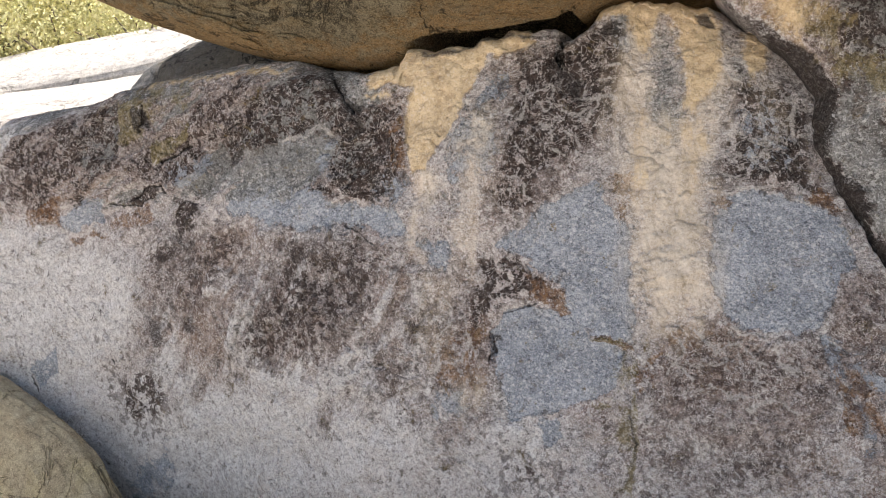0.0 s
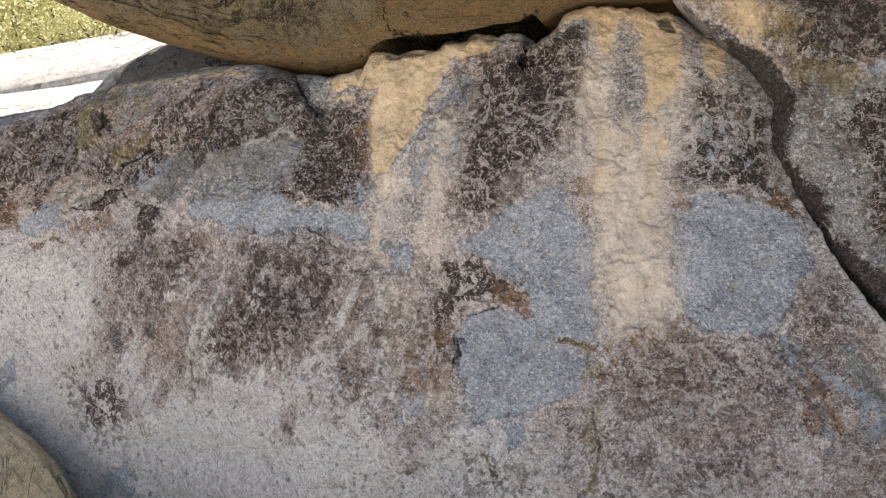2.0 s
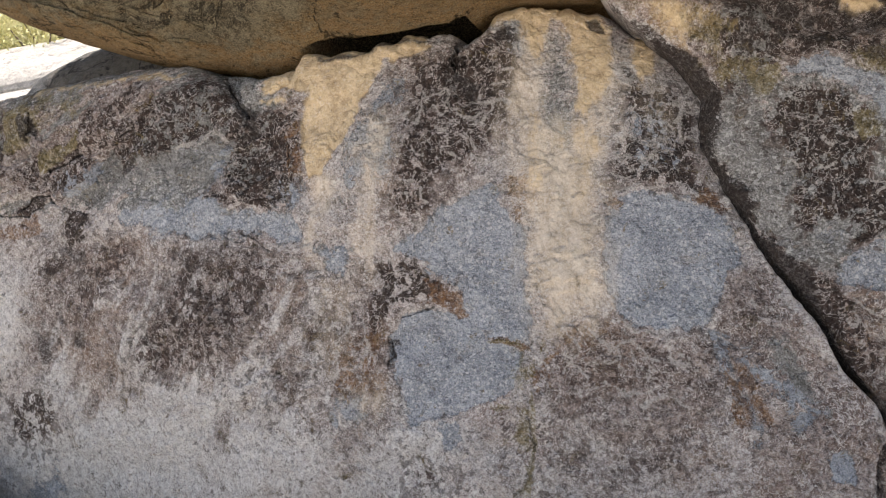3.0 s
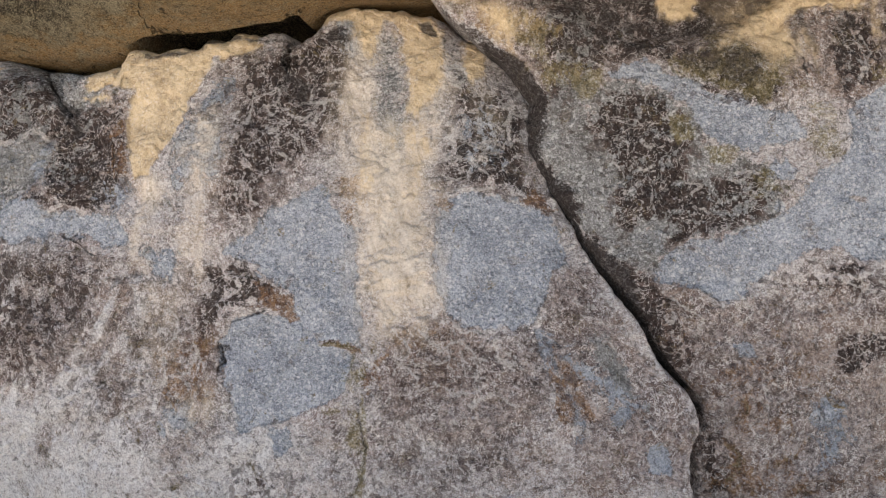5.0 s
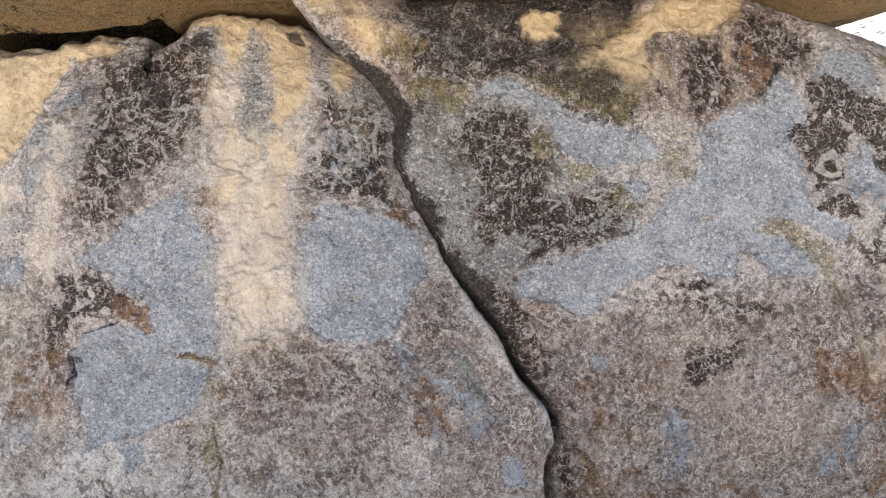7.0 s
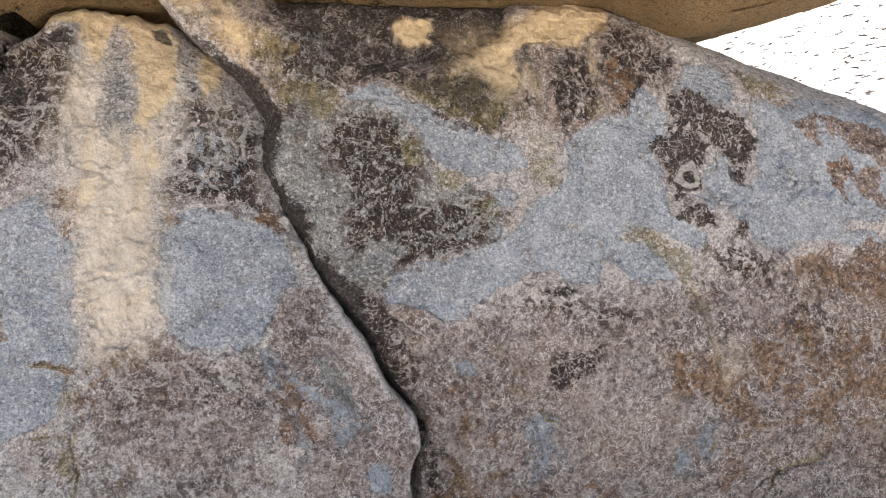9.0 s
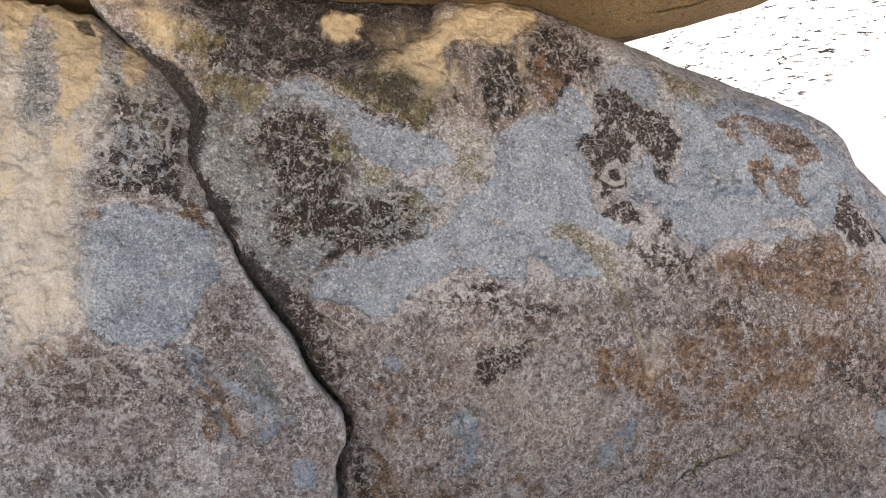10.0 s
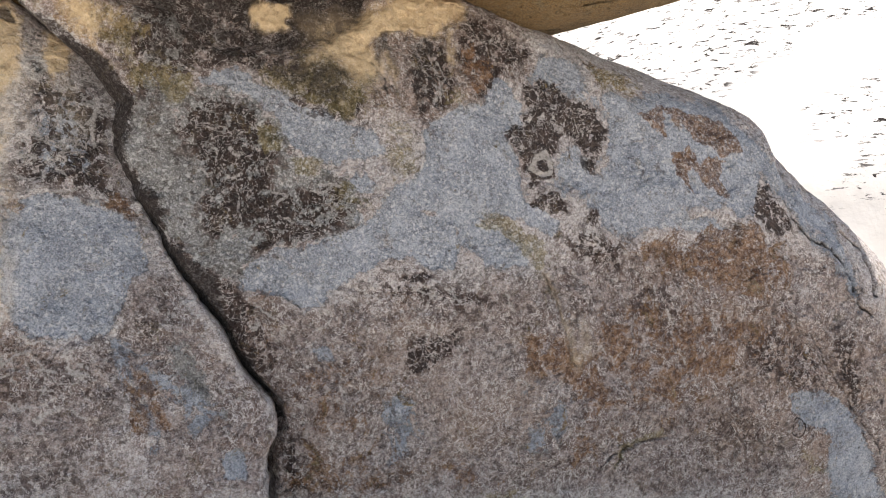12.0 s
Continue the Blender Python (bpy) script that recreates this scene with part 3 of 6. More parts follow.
    # dark varnish of the middle
    face.patch("crust", [(-2.89, 1.77), (-2.58, 1.71), (-2.38, 1.77), (-2.09, 1.65), (-1.89, 1.61), (-1.94, 1.37), (-2.17, 1.13), (-2.37, 0.88), (-2.57, 0.78), (-3.02, 0.66), (-3.39, 0.68), (-3.44, 0.8), (-3.23, 1.17), (-3, 1.43)], 0.162, 0.60, 0.006)
    face.patch("crust", [(-4.4, 1.69), (-3.89, 1.78), (-3.91, 1.46), (-4.11, 1.32), (-4.42, 1.45)], 0.144, 0.605)
    face.patch("crust", [(-4.84, 0.57), (-4.24, 0.65), (-4.15, 0.37), (-4.34, 0.06), (-4.73, 0.02), (-4.89, 0.21)], 0.144, 0.64)
    face.patch("crust", [(-2.57, 0.78), (-1.98, 0.98), (-1.62, 0.85), (-1.71, 0.38), (-2.17, 0.57)], 0.216, 0.555)
    face.patch("crust", [(-1.91, 1.57), (-1.51, 1.46), (-1.22, 1.17), (-1.16, 0.73), (-1.45, 0.82), (-1.62, 0.62), (-1.8, 0.99)], 0.216, 0.555)
    face.patch("crust", [(-1.35, 1.54), (-1, 1.61), (-0.88, 1.51), (-0.68, 1.24), (-0.95, 1.32), (-1.1, 1.25), (-1.25, 1.02), (-1.38, 1.16), (-1.34, 1.39)], 0.072, 0.705, 0.004)
    # varnish of the lower panel
    face.patch("crust", [(-0.08, 0.99), (0.14, 1.25), (0.34, 1.16), (0.71, 1.14), (0.89, 1.11), (0.95, 0.86), (0.89, 0.61), (0.65, 0.72), (0.35, 0.7), (0.19, 0.59), (-0.04, 0.61), (-0.21, 0.73)], 0.108, 0.54, 0.003)
    face.patch("crust", [(0.13, 0.46), (0.35, 0.54), (0.63, 0.58), (0.78, 0.48), (0.78, 0.23), (0.45, 0.17), (0.14, 0.16)], 0.144, 0.555)
    face.patch("crust", [(-1.12, 0.37), (-0.88, 0.43), (-0.62, 0.28), (-0.65, 0.03), (-1.12, -0.03)], 0.18, 0.58)
    face.patch("crust", [(-0.2, 0.6), (0.03, 0.55), (0.1, 0.23), (-0.16, 0.13)], 0.18, 0.59)
    face.patch("crust", [(-5.63, 2.71), (-5.06, 2.81), (-4.42, 2.9), (-4.34, 2.62), (-4.72, 2.45), (-5.17, 2.27), (-5.43, 2.48)], 0.126, 0.66)
    face.patch("crust", [(-4.4, 2.48), (-3.9, 2.55), (-3.59, 2.35), (-4.08, 2.28), (-4.39, 2.2)], 0.09, 0.63)
    face.patch("crust", [(-5.71, 2.03), (-5.33, 2.05), (-5.4, 1.81), (-5.62, 1.86)], 0.042, 0.8375)
    face.patch("crust", [(-5.23, 2.05), (-5.04, 2.08), (-5.04, 1.95), (-5.2, 1.92)], 0.028, 0.875)
    face.patch("crust", [(-4.65, 1.99), (-4.33, 2.11), (-4.17, 2.08), (-4.27, 1.99), (-4.52, 1.95)], 0.028, 0.875)
    face.patch("crust", [(-6.13, 2.5), (-5.81, 2.29), (-5.75, 1.89), (-6.13, 1.79)], 0.108, 0.58)
    # brown shoulder by the cleft
    face.patch("crust", [(0.89, 1.43), (1.15, 1.44), (1.15, 1), (0.95, 1.05), (0.8, 1.24)], 0.108, 0.555)
    face.patch("brown", [(-4.42, 2.95), (-3.35, 2.98), (-2.74, 3), (-2.65, 2.82), (-3.33, 2.73), (-3.78, 2.45), (-4.27, 2.24), (-4.46, 2.53)], 0.1, 0.8)
    face.patch("brown", [(0.89, 1.45), (1.08, 1.47), (1.24, 1.25), (1.51, 0.77), (1.5, 0.24), (0.95, 0.19), (0.98, 0.8), (0.89, 1.05), (0.78, 1.23)], 0.08, 0.7)
    face.patch("brown", [(-0.66, 0.59), (-0.31, 0.76), (-0.21, 0.93), (-0.05, 1.01), (-0.2, 0.6), (-0.23, 0.19), (-0.37, 0.07), (-0.62, 0.35)], 0.08, 0.55)
    face.patch("rust", [(-0.42, 2.12), (-0.3, 2.16), (-0.25, 1.9), (-0.37, 1.86)], 0.06, 0.75)
    face.patch("rust", [(0.22, 2), (0.32, 1.97), (0.29, 1.69), (0.22, 1.69)], 0.05, 0.55)
    face.patch("rust", [(0.92, 0.95), (1.01, 0.83), (1.05, 0.62), (0.95, 0.54), (0.89, 0.7)], 0.06, 0.8)
    face.patch("rust", [(-0.74, 1.38), (-0.66, 1.24), (-0.74, 1.2), (-0.85, 1.33)], 0.02, 0.9)
    face.patch("rust", [(-0.21, 0.93), (-0.08, 1.01), (-0.14, 0.77), (-0.24, 0.66)], 0.04, 0.65)
    face.patch("rust", [(-4.78, 1.9), (-4.33, 1.96), (-4.24, 1.83), (-4.53, 1.74), (-4.78, 1.81)], 0.03, 0.75)
    face.patch("rust", [(-5.24, 1.69), (-4.79, 1.72), (-4.85, 1.69), (-5.18, 1.63)], 0.02, 0.8)
    face.patch("rust", [(-1.58, 0.81), (-1.25, 0.98), (-1.12, 0.7), (-1.45, 0.67)], 0.07, 0.5)
    face.patch("rust", [(-2.01, 2.44), (-1.88, 2.56), (-1.85, 2.16), (-1.98, 2.12)], 0.04, 0.5)
    face.patch("rust", [(0.72, 1.92), (0.81, 1.99), (0.93, 1.85), (0.86, 1.83)], 0.03, 0.9)
    # yellow ledge
    face.patch("lichen", [(-0.57, 1.02), (-0.32, 1.09), (-0.29, 1.06), (-0.53, 1.01)], 0.015, 1, 0.012)
    face.patch("lichen", [(-4.56, 3.01), (-3.87, 3), (-3.9, 2.68), (-4.4, 2.62), (-4.79, 2.55)], 0.12, 0.5)
    face.patch("lichen", [(-0.32, 1.06), (-0.18, 1.04), (-0.21, 0.76), (-0.45, 0.64), (-0.35, 0.86)], 0.06, 0.6)
    face.patch("lichen", [(-0.31, 0.69), (-0.21, 0.66), (-0.22, 0.39), (-0.29, 0.42)], 0.03, 0.6)
    # broad cream water streak
    face.patch("cream", [(-0.41, 3.1), (-0.24, 3.03), (-0.24, 2.75), (-0.21, 2.49), (0.08, 2.48), (0.09, 2.74), (0.25, 2.81), (0.22, 2.47), (0.17, 2.11), (0.23, 1.69), (0.21, 1.35), (0.02, 1.08), (-0.15, 1.1), (-0.28, 1.41), (-0.35, 2.01), (-0.43, 2.49)], 0.17, 1.0)
    face.patch("cream", [(-1.85, 2.22), (-1.66, 2.19), (-1.55, 2.03), (-1.7, 1.8), (-1.71, 1.49), (-1.8, 1.65)], 0.09, 0.75)
    face.patch("cream", [(-1.53, 2.34), (-1.34, 2.57), (-1.14, 2.52), (-1.22, 1.99), (-1.27, 1.61), (-1.35, 1.42), (-1.44, 1.61), (-1.42, 1.99)], 0.105, 0.72)
    face.patch("cream", [(-1.73, 1.49), (-1.47, 1.46), (-1.45, 0.86), (-1.62, 0.85)], 0.15, 0.55)
    face.patch("cream", [(-1.53, 0.67), (-1.2, 0.84), (-1.12, 0.66), (-1.24, 0.51), (-1.49, 0.56)], 0.105, 0.55)
    face.patch("cream", [(0.39, 2.76), (0.54, 2.61), (0.6, 2.39), (0.47, 2.25), (0.43, 2.54)], 0.075, 0.55)
    # sandy hollow under the cap
    face.patch("sand", [(-2.24, 2.87), (-1.98, 2.92), (-1.95, 3.2), (-1.73, 3.2), (-1.44, 3.2), (-1.24, 3.2), (-1.05, 3.2), (-1, 3.01), (-1.15, 2.92), (-1.31, 2.91), (-1.38, 2.77), (-1.46, 2.57), (-1.55, 2.4), (-1.67, 2.27), (-1.73, 2.13), (-1.84, 2.13), (-1.87, 2.39), (-1.88, 2.64), (-1.88, 2.77), (-2.23, 2.79)], 0.035, 1, -0.012)
    face.patch("sand", [(-0.68, 3.28), (-0.56, 3.37), (-0.27, 3.36), (0.08, 3.33), (0.17, 3.11), (0.21, 2.84), (0.15, 2.61), (0.1, 2.46), (0.01, 2.54), (-0.04, 2.77), (-0.07, 3.06), (-0.15, 3.17), (-0.22, 3.03), (-0.24, 2.82), (-0.31, 2.99), (-0.39, 3.12), (-0.62, 3.15)], 0.06, 0.95, -0.004)
    face.patch("sand", [(-0.01, 2.62), (0.15, 2.61), (0.16, 2.27), (0.12, 1.83), (-0.01, 1.83), (-0, 2.27)], 0.12, 0.62)
    face.patch("sand", [(-0.32, 2.55), (-0.21, 2.55), (-0.19, 2.13), (-0.26, 1.84), (-0.32, 2.13)], 0.08, 0.58)
    face.patch("sand", [(0.32, 3.02), (0.41, 3.05), (0.49, 2.95), (0.46, 2.74), (0.39, 2.66), (0.32, 2.8)], 0.05, 0.9, 0.02, 0.05)
    face.patch("black", [(-0.88, 2.94), (-0.63, 2.72), (-0.64, 2.57), (-0.72, 2.57), (-0.82, 2.73)], 0.03, 0.6, -0.03, 0.03)
    face.patch("sand", [(-2.26, 2.75), (-2.04, 2.75), (-2.03, 2.68), (-2.21, 2.68)], 0.045, 0.8)
    face.patch("sand", [(-4.42, 2.96), (-3.52, 2.98), (-2.97, 3.01), (-2.97, 2.95), (-3.92, 2.93), (-4.42, 2.91)], 0.05, 0.82)
    face.patch("black", [(0.05, 3.17), (0.14, 3.16), (0.14, 3.06), (0.09, 3.07)], 0.02, 1, -0.02)
    face.patch("black", [(-0.61, 3.04), (-0.43, 3.1), (-0.38, 2.98), (-0.56, 2.93)], 0.03, 0.8)
    face.patch("black", [(0.26, 2.75), (0.31, 2.77), (0.33, 2.69), (0.27, 2.69)], 0.02, 0.9)
    face.patch("black", [(-2.75, 3.01), (-2.46, 2.85), (-2.25, 2.62), (-2.23, 2.37), (-2.37, 2.42), (-2.44, 2.68), (-2.66, 2.86)], 0.04, 0.7, -0.01)
    face.patch("black", [(-1.89, 3.05), (-1.59, 3.02), (-1.35, 3.09), (-1.07, 3.09), (-0.87, 3.03), (-1.07, 3.05), (-1.26, 3.03), (-1.58, 2.97), (-1.79, 2.97)], 0.02, 0.75)
    face.patch("black", [(-4.42, 1.03), (-4.2, 0.99), (-4.16, 0.8), (-4.32, 0.74)], 0.05, 0.75)
    face.patch("black", [(-3.97, 1.05), (-3.84, 1.05), (-3.85, 0.91), (-3.99, 0.91)], 0.03, 0.8)
    face.patch("black", [(-1.16, 1.05), (-1.11, 1.07), (-1.1, 1.01), (-1.15, 1)], 0.012, 0.9)
    face.stroke("fissure", [(-4.38, 2.76), (-4.36, 2.64), (-4.4, 2.53)], 0.01, 1, 0.01)
    face.stroke("fissure", [(-5.76, 0.46), (-5.74, 0.3)], 0.012, 1, 0.01)
    face.stroke("fissure", [(-4.79, 0.67), (-4.78, 0.59)], 0.01, 1)
    face.stroke("fissure", [(-4.91, 1.08), (-4.93, 1.01)], 0.007, 0.9)
    face.stroke("fissure", [(-5.03, 1.05), (-5.07, 0.98)], 0.007, 0.9)
    face.stroke("fissure", [(-3.47, 0.58), (-3.41, 0.81), (-3.29, 1.03), (-3.16, 1.17)], 0.010, 0.45, 0.03)
    face.stroke("line", [(-3.38, 0.72), (-3.32, 0.9), (-3.18, 1.06), (-3.03, 1.15)], 0.02, 0.6)
    face.stroke("fissure", [(-1.17, 1.06), (-1.15, 0.95), (-1.17, 0.88)], 0.01, 0.9, 0.02)
    face.stroke("fissure", [(-1.1, 1.21), (-0.91, 1.3)], 0.008, 0.8)
    face.stroke("fissure", [(-2.38, 1.77), (-2.14, 1.65), (-2.05, 1.61)], 0.007, 0.8)
    face.stroke("fissure", [(-2.39, 1.91), (-2.2, 1.99), (-1.98, 2.02)], 0.007, 0.7)
    face.stroke("fissure", [(-1.98, 2.4), (-1.94, 2.2)], 0.008, 0.8)
    face.stroke("fissure", [(-0.8, 3.08), (-0.78, 3), (-0.75, 2.9)], 0.012, 0.8, 0.02)
    face.stroke("fissure", [(0.28, 3.08), (0.35, 3), (0.52, 2.89)], 0.014, 0.9, 0.02)
    face.stroke("fissure", [(-0.25, 0.76), (-0.23, 0.59), (-0.21, 0.43)], 0.01, 0.7, 0.012)
    face.stroke("fissure", [(-4.14, 2.26), (-3.89, 2.34), (-3.54, 2.38), (-3.03, 2.41), (-2.72, 2.42)], 0.006, 0.6)
    face.stroke("fissure", [(-2.19, 0.09), (-1.94, 0.28)], 0.006, 0.6)
    face.stroke("fissure", [(-3.58, 1.77), (-3.49, 1.91)], 0.008, 0.7)
    face.stroke("fissure", [(-5.26, 0.18), (-5.78, 0.35)], 0.004, 0.2)
    face.stroke("line", [(-1.04, 2.72), (-1.01, 2.58), (-1.04, 2.48), (-1.12, 2.52)], 0.01, 0.95)
    face.stroke("line", [(-1.01, 2.65), (-0.92, 2.67), (-0.86, 2.71), (-0.82, 2.65), (-0.83, 2.57)], 0.01, 0.95)
    face.stroke("line", [(-0.93, 2.59), (-0.85, 2.51), (-0.76, 2.53)], 0.01, 0.95)
    face.stroke("line", [(-1.1, 2.54), (-1.17, 2.49), (-1.33, 2.45)], 0.01, 0.95)
    face.stroke("line", [(-0.75, 2.49), (-0.64, 2.45), (-0.59, 2.48)], 0.01, 0.95)
    face.stroke("line", [(-0.68, 2.58), (-0.57, 2.56), (-0.52, 2.59), (-0.43, 2.55)], 0.01, 0.95)
    face.stroke("line", [(-0.54, 2.59), (-0.55, 2.5), (-0.58, 2.42), (-0.67, 2.44)], 0.01, 0.95)
    face.stroke("line", [(-0.74, 2.37), (-0.65, 2.35), (-0.61, 2.27)], 0.01, 0.95)
    face.stroke("line", [(-0.9, 2.44), (-0.8, 2.41), (-0.78, 2.34)], 0.01, 0.95)
    face.stroke("line", [(-1.11, 2.12), (-1.01, 2.1), (-0.94, 2.13)], 0.01, 0.95)
    face.stroke("line", [(-1.08, 2.02), (-1.06, 1.97)], 0.01, 0.95)
    face.stroke("line", [(-0.97, 2.04), (-0.98, 1.97), (-0.92, 1.95)], 0.01, 0.95)
    face.stroke("line", [(-0.53, 2.79), (-0.43, 2.81)], 0.01, 0.95)
    face.stroke("line", [(-0.79, 2.28), (-0.7, 2.22)], 0.01, 0.95)
    face.stroke("line", [(-0.63, 2.24), (-0.53, 2.2), (-0.44, 2.23)], 0.01, 0.95)
    face.stroke("line", [(-1.04, 2.31), (-0.93, 2.27)], 0.01, 0.95)
    face.stroke("line", [(-0.56, 2.69), (-0.49, 2.71)], 0.01, 0.95)
    face.stroke("line", [(0.58, 2.55), (0.63, 2.5), (0.71, 2.46)], 0.01, 0.95)
    face.stroke("line", [(0.63, 2.5), (0.61, 2.41), (0.66, 2.31)], 0.01, 0.95)
    face.stroke("line", [(0.53, 2.44), (0.58, 2.39), (0.6, 2.3)], 0.01, 0.95)
    face.stroke("line", [(0.34, 2.34), (0.45, 2.28), (0.5, 2.21)], 0.01, 0.95)
    face.stroke("line", [(0.41, 2.21), (0.46, 2.16), (0.54, 2.1)], 0.01, 0.95)
    face.stroke("line", [(0.28, 2.23), (0.37, 2.2)], 0.01, 0.95)
    face.stroke("line", [(0.25, 2.11), (0.35, 2.07), (0.44, 2.09)], 0.01, 0.95)
    face.stroke("line", [(0.32, 2), (0.48, 1.98), (0.6, 2.02)], 0.01, 0.95)
    face.stroke("line", [(0.68, 2.33), (0.74, 2.35)], 0.01, 0.95)
    face.stroke("line", [(0.45, 2.32), (0.55, 2.33)], 0.01, 0.95)
    face.stroke("line", [(0.64, 1.93), (0.7, 1.9), (0.76, 1.86)], 0.01, 0.95)
    face.stroke("line", [(0.26, 1.09), (0.31, 0.99), (0.3, 0.89)], 0.009, 0.55)
    face.stroke("line", [(0.34, 1.03), (0.47, 1.05), (0.59, 1.02), (0.71, 1.04)], 0.009, 0.55)
    face.stroke("line", [(0.47, 1.05), (0.45, 0.9), (0.5, 0.81)], 0.009, 0.55)
    face.stroke("line", [(0.59, 1.02), (0.62, 0.91), (0.59, 0.78)], 0.009, 0.55)
    face.stroke("line", [(0.3, 0.89), (0.45, 0.9), (0.62, 0.91), (0.77, 0.95)], 0.009, 0.55)
    face.stroke("line", [(0.02, 0.94), (0.12, 0.92), (0.22, 0.95)], 0.009, 0.55)
    face.stroke("line", [(0.06, 0.81), (0.19, 0.79), (0.35, 0.77)], 0.009, 0.55)
    face.stroke("line", [(0.5, 0.81), (0.65, 0.77), (0.77, 0.82)], 0.009, 0.55)
    face.stroke("line", [(-0.07, 0.77), (0.03, 0.73)], 0.009, 0.55)
    face.stroke("line", [(0.71, 1.04), (0.8, 0.98)], 0.009, 0.55)
    face.stroke("line", [(0.53, 1.16), (0.57, 1.19), (0.62, 1.17)], 0.009, 0.55)
    face.stroke("line", [(0.34, 1.12), (0.4, 1.09)], 0.009, 0.55)
    face.stroke("line", [(0.16, 0.69), (0.32, 0.65), (0.44, 0.69)], 0.009, 0.55)
    face.stroke("line", [(0.66, 0.69), (0.75, 0.66)], 0.009, 0.55)
    face.stroke("line", [(-2, 1.53), (-1.9, 1.49), (-1.82, 1.51)], 0.009, 0.7)
    face.stroke("line", [(-1.95, 1.61), (-1.86, 1.57), (-1.75, 1.58)], 0.009, 0.7)
    face.stroke("line", [(-2.18, 1.49), (-2.09, 1.45)], 0.009, 0.7)
    face.stroke("line", [(-1.9, 1.45), (-1.86, 1.38), (-1.94, 1.32)], 0.009, 0.7)
    face.stroke("line", [(-2.13, 1.37), (-2.03, 1.29)], 0.009, 0.7)
    face.stroke("line", [(-2.37, 1.2), (-2.24, 1.13)], 0.009, 0.7)
    face.stroke("line", [(-1.55, 1.31), (-1.46, 1.16), (-1.5, 1.01)], 0.009, 0.7)
    face.stroke("line", [(-1.37, 1.01), (-1.27, 0.95)], 0.009, 0.7)
    face.stroke("line", [(-1.72, 1.23), (-1.63, 1.08)], 0.009, 0.7)
    face.patch("brown", [(-2.18, 1.53), (-1.65, 1.57), (-1.14, 1.17), (-1.08, 0.45), (-1.45, 0.18), (-1.93, 0.52), (-2.17, 0.97)], 0.15, 0.8)
    face.patch("brown", [(-0.18, 1.07), (0.34, 1.22), (0.89, 1.17), (0.98, 0.62), (0.84, 0.21), (-0.16, 0.1)], 0.12, 0.55)
    face.patch("brown", [(-1.26, 2.97), (-0.39, 3.12), (-0.35, 2.42), (-0.86, 1.83), (-1.24, 1.76)], 0.08, 0.7)
    face.patch("brown", [(-4.08, 1.78), (-3, 1.77), (-1.91, 1.65), (-2.17, 1.05), (-3.03, 0.58), (-4.15, 0.85)], 0.12, 0.7)
    # small facets of the upper left
    face.patch("ash", [(-5.17, 2.59), (-4.73, 2.71), (-4.59, 2.59), (-4.68, 2.26), (-4.94, 2.14), (-5.1, 2.32)], 0.08, 0.66, -0.012)
    face.patch("lichen", [(-4.7, 2.78), (-4.34, 2.82), (-4.35, 2.5), (-4.64, 2.44)], 0.03, 0.9, 0.006)
    face.patch("crust", [(-5.3, 2.52), (-5.01, 2.56), (-5.09, 2.32), (-5.41, 2.19)], 0.028, 0.8375, 0.006)
    face.patch("lichen", [(-4.26, 2.45), (-3.85, 2.58), (-3.88, 2.46), (-4.25, 2.28)], 0.02, 0.9, 0.01)
    face.patch("rust", [(-5.74, 1.93), (-5.28, 2.07), (-5.33, 1.77), (-5.78, 1.76)], 0.03, 0.7)
    face.patch("pale", [(-6.14, 2.71), (-5.63, 2.74), (-5.55, 2.58), (-5.87, 2.36), (-6.12, 2.29)], 0.03, 1, 0.01)
    face.patch("spall", [(-4.14, 2.28), (-3.59, 2.39), (-3.47, 2.21), (-3.83, 1.96), (-4.08, 2.03)], 0.09, 0.66, -0.01)
    face.patch("crust", [(-4.08, 2.01), (-3.8, 2.05), (-3.77, 1.78), (-4.02, 1.69)], 0.042, 0.8)
    face.patch("crust", [(-3.57, 2.44), (-3.31, 2.54), (-3.19, 2.4), (-3.47, 2.3)], 0.028, 0.875, 0.008)
    face.patch("brown", [(-5.76, 2.71), (-4.42, 2.91), (-4.08, 2.47), (-5.23, 2.13), (-5.61, 2.28)], 0.08, 0.6)
    face.patch("pale", [(-4.84, 2.31), (-4.75, 2.32), (-4.73, 2.26), (-4.83, 2.25)], 0.012, 1)
    face.patch("spall", [(-5.74, 0.57), (-5.49, 0.73), (-5.49, 0.53), (-5.72, 0.31)], 0.022, 0.775)
    face.patch("spall", [(-4.78, -0.35), (-4.29, -0.04), (-4.3, -0.39), (-4.83, -0.68)], 0.12, 0.85)
    face.stroke("fissure", [(-4.15, 2.31), (-4.01, 2.35), (-3.88, 2.4)], 0.012, 1, 0.02)
    face.stroke("fissure", [(-4.51, 2.02), (-4.32, 2.1), (-4.17, 2.1), (-4.15, 2.05)], 0.01, 1, 0.02)
    face.stroke("fissure", [(-4.78, 1.97), (-4.46, 1.96), (-4.27, 2.01)], 0.007, 0.9, 0.01)
    face.stroke("fissure", [(-5.65, 2.58), (-5.84, 2.41), (-6, 2.34)], 0.008, 0.8, 0.01)
    face.stroke("fissure", [(-3.59, 2.39), (-3.54, 2.48), (-3.32, 2.58)], 0.008, 0.9, 0.015)
    face.stroke("fissure", [(-4.03, 2.83), (-4.09, 2.65), (-4.18, 2.56)], 0.007, 0.7, 0.01)
    face.stroke("fissure", [(-2.74, 3), (-2.56, 2.85), (-2.34, 2.59)], 0.012, 0.8, 0.03)
    face.stroke("fissure", [(-6.05, 0.29), (-5.98, 0.16), (-5.84, 0.06)], 0.008, 0.6)
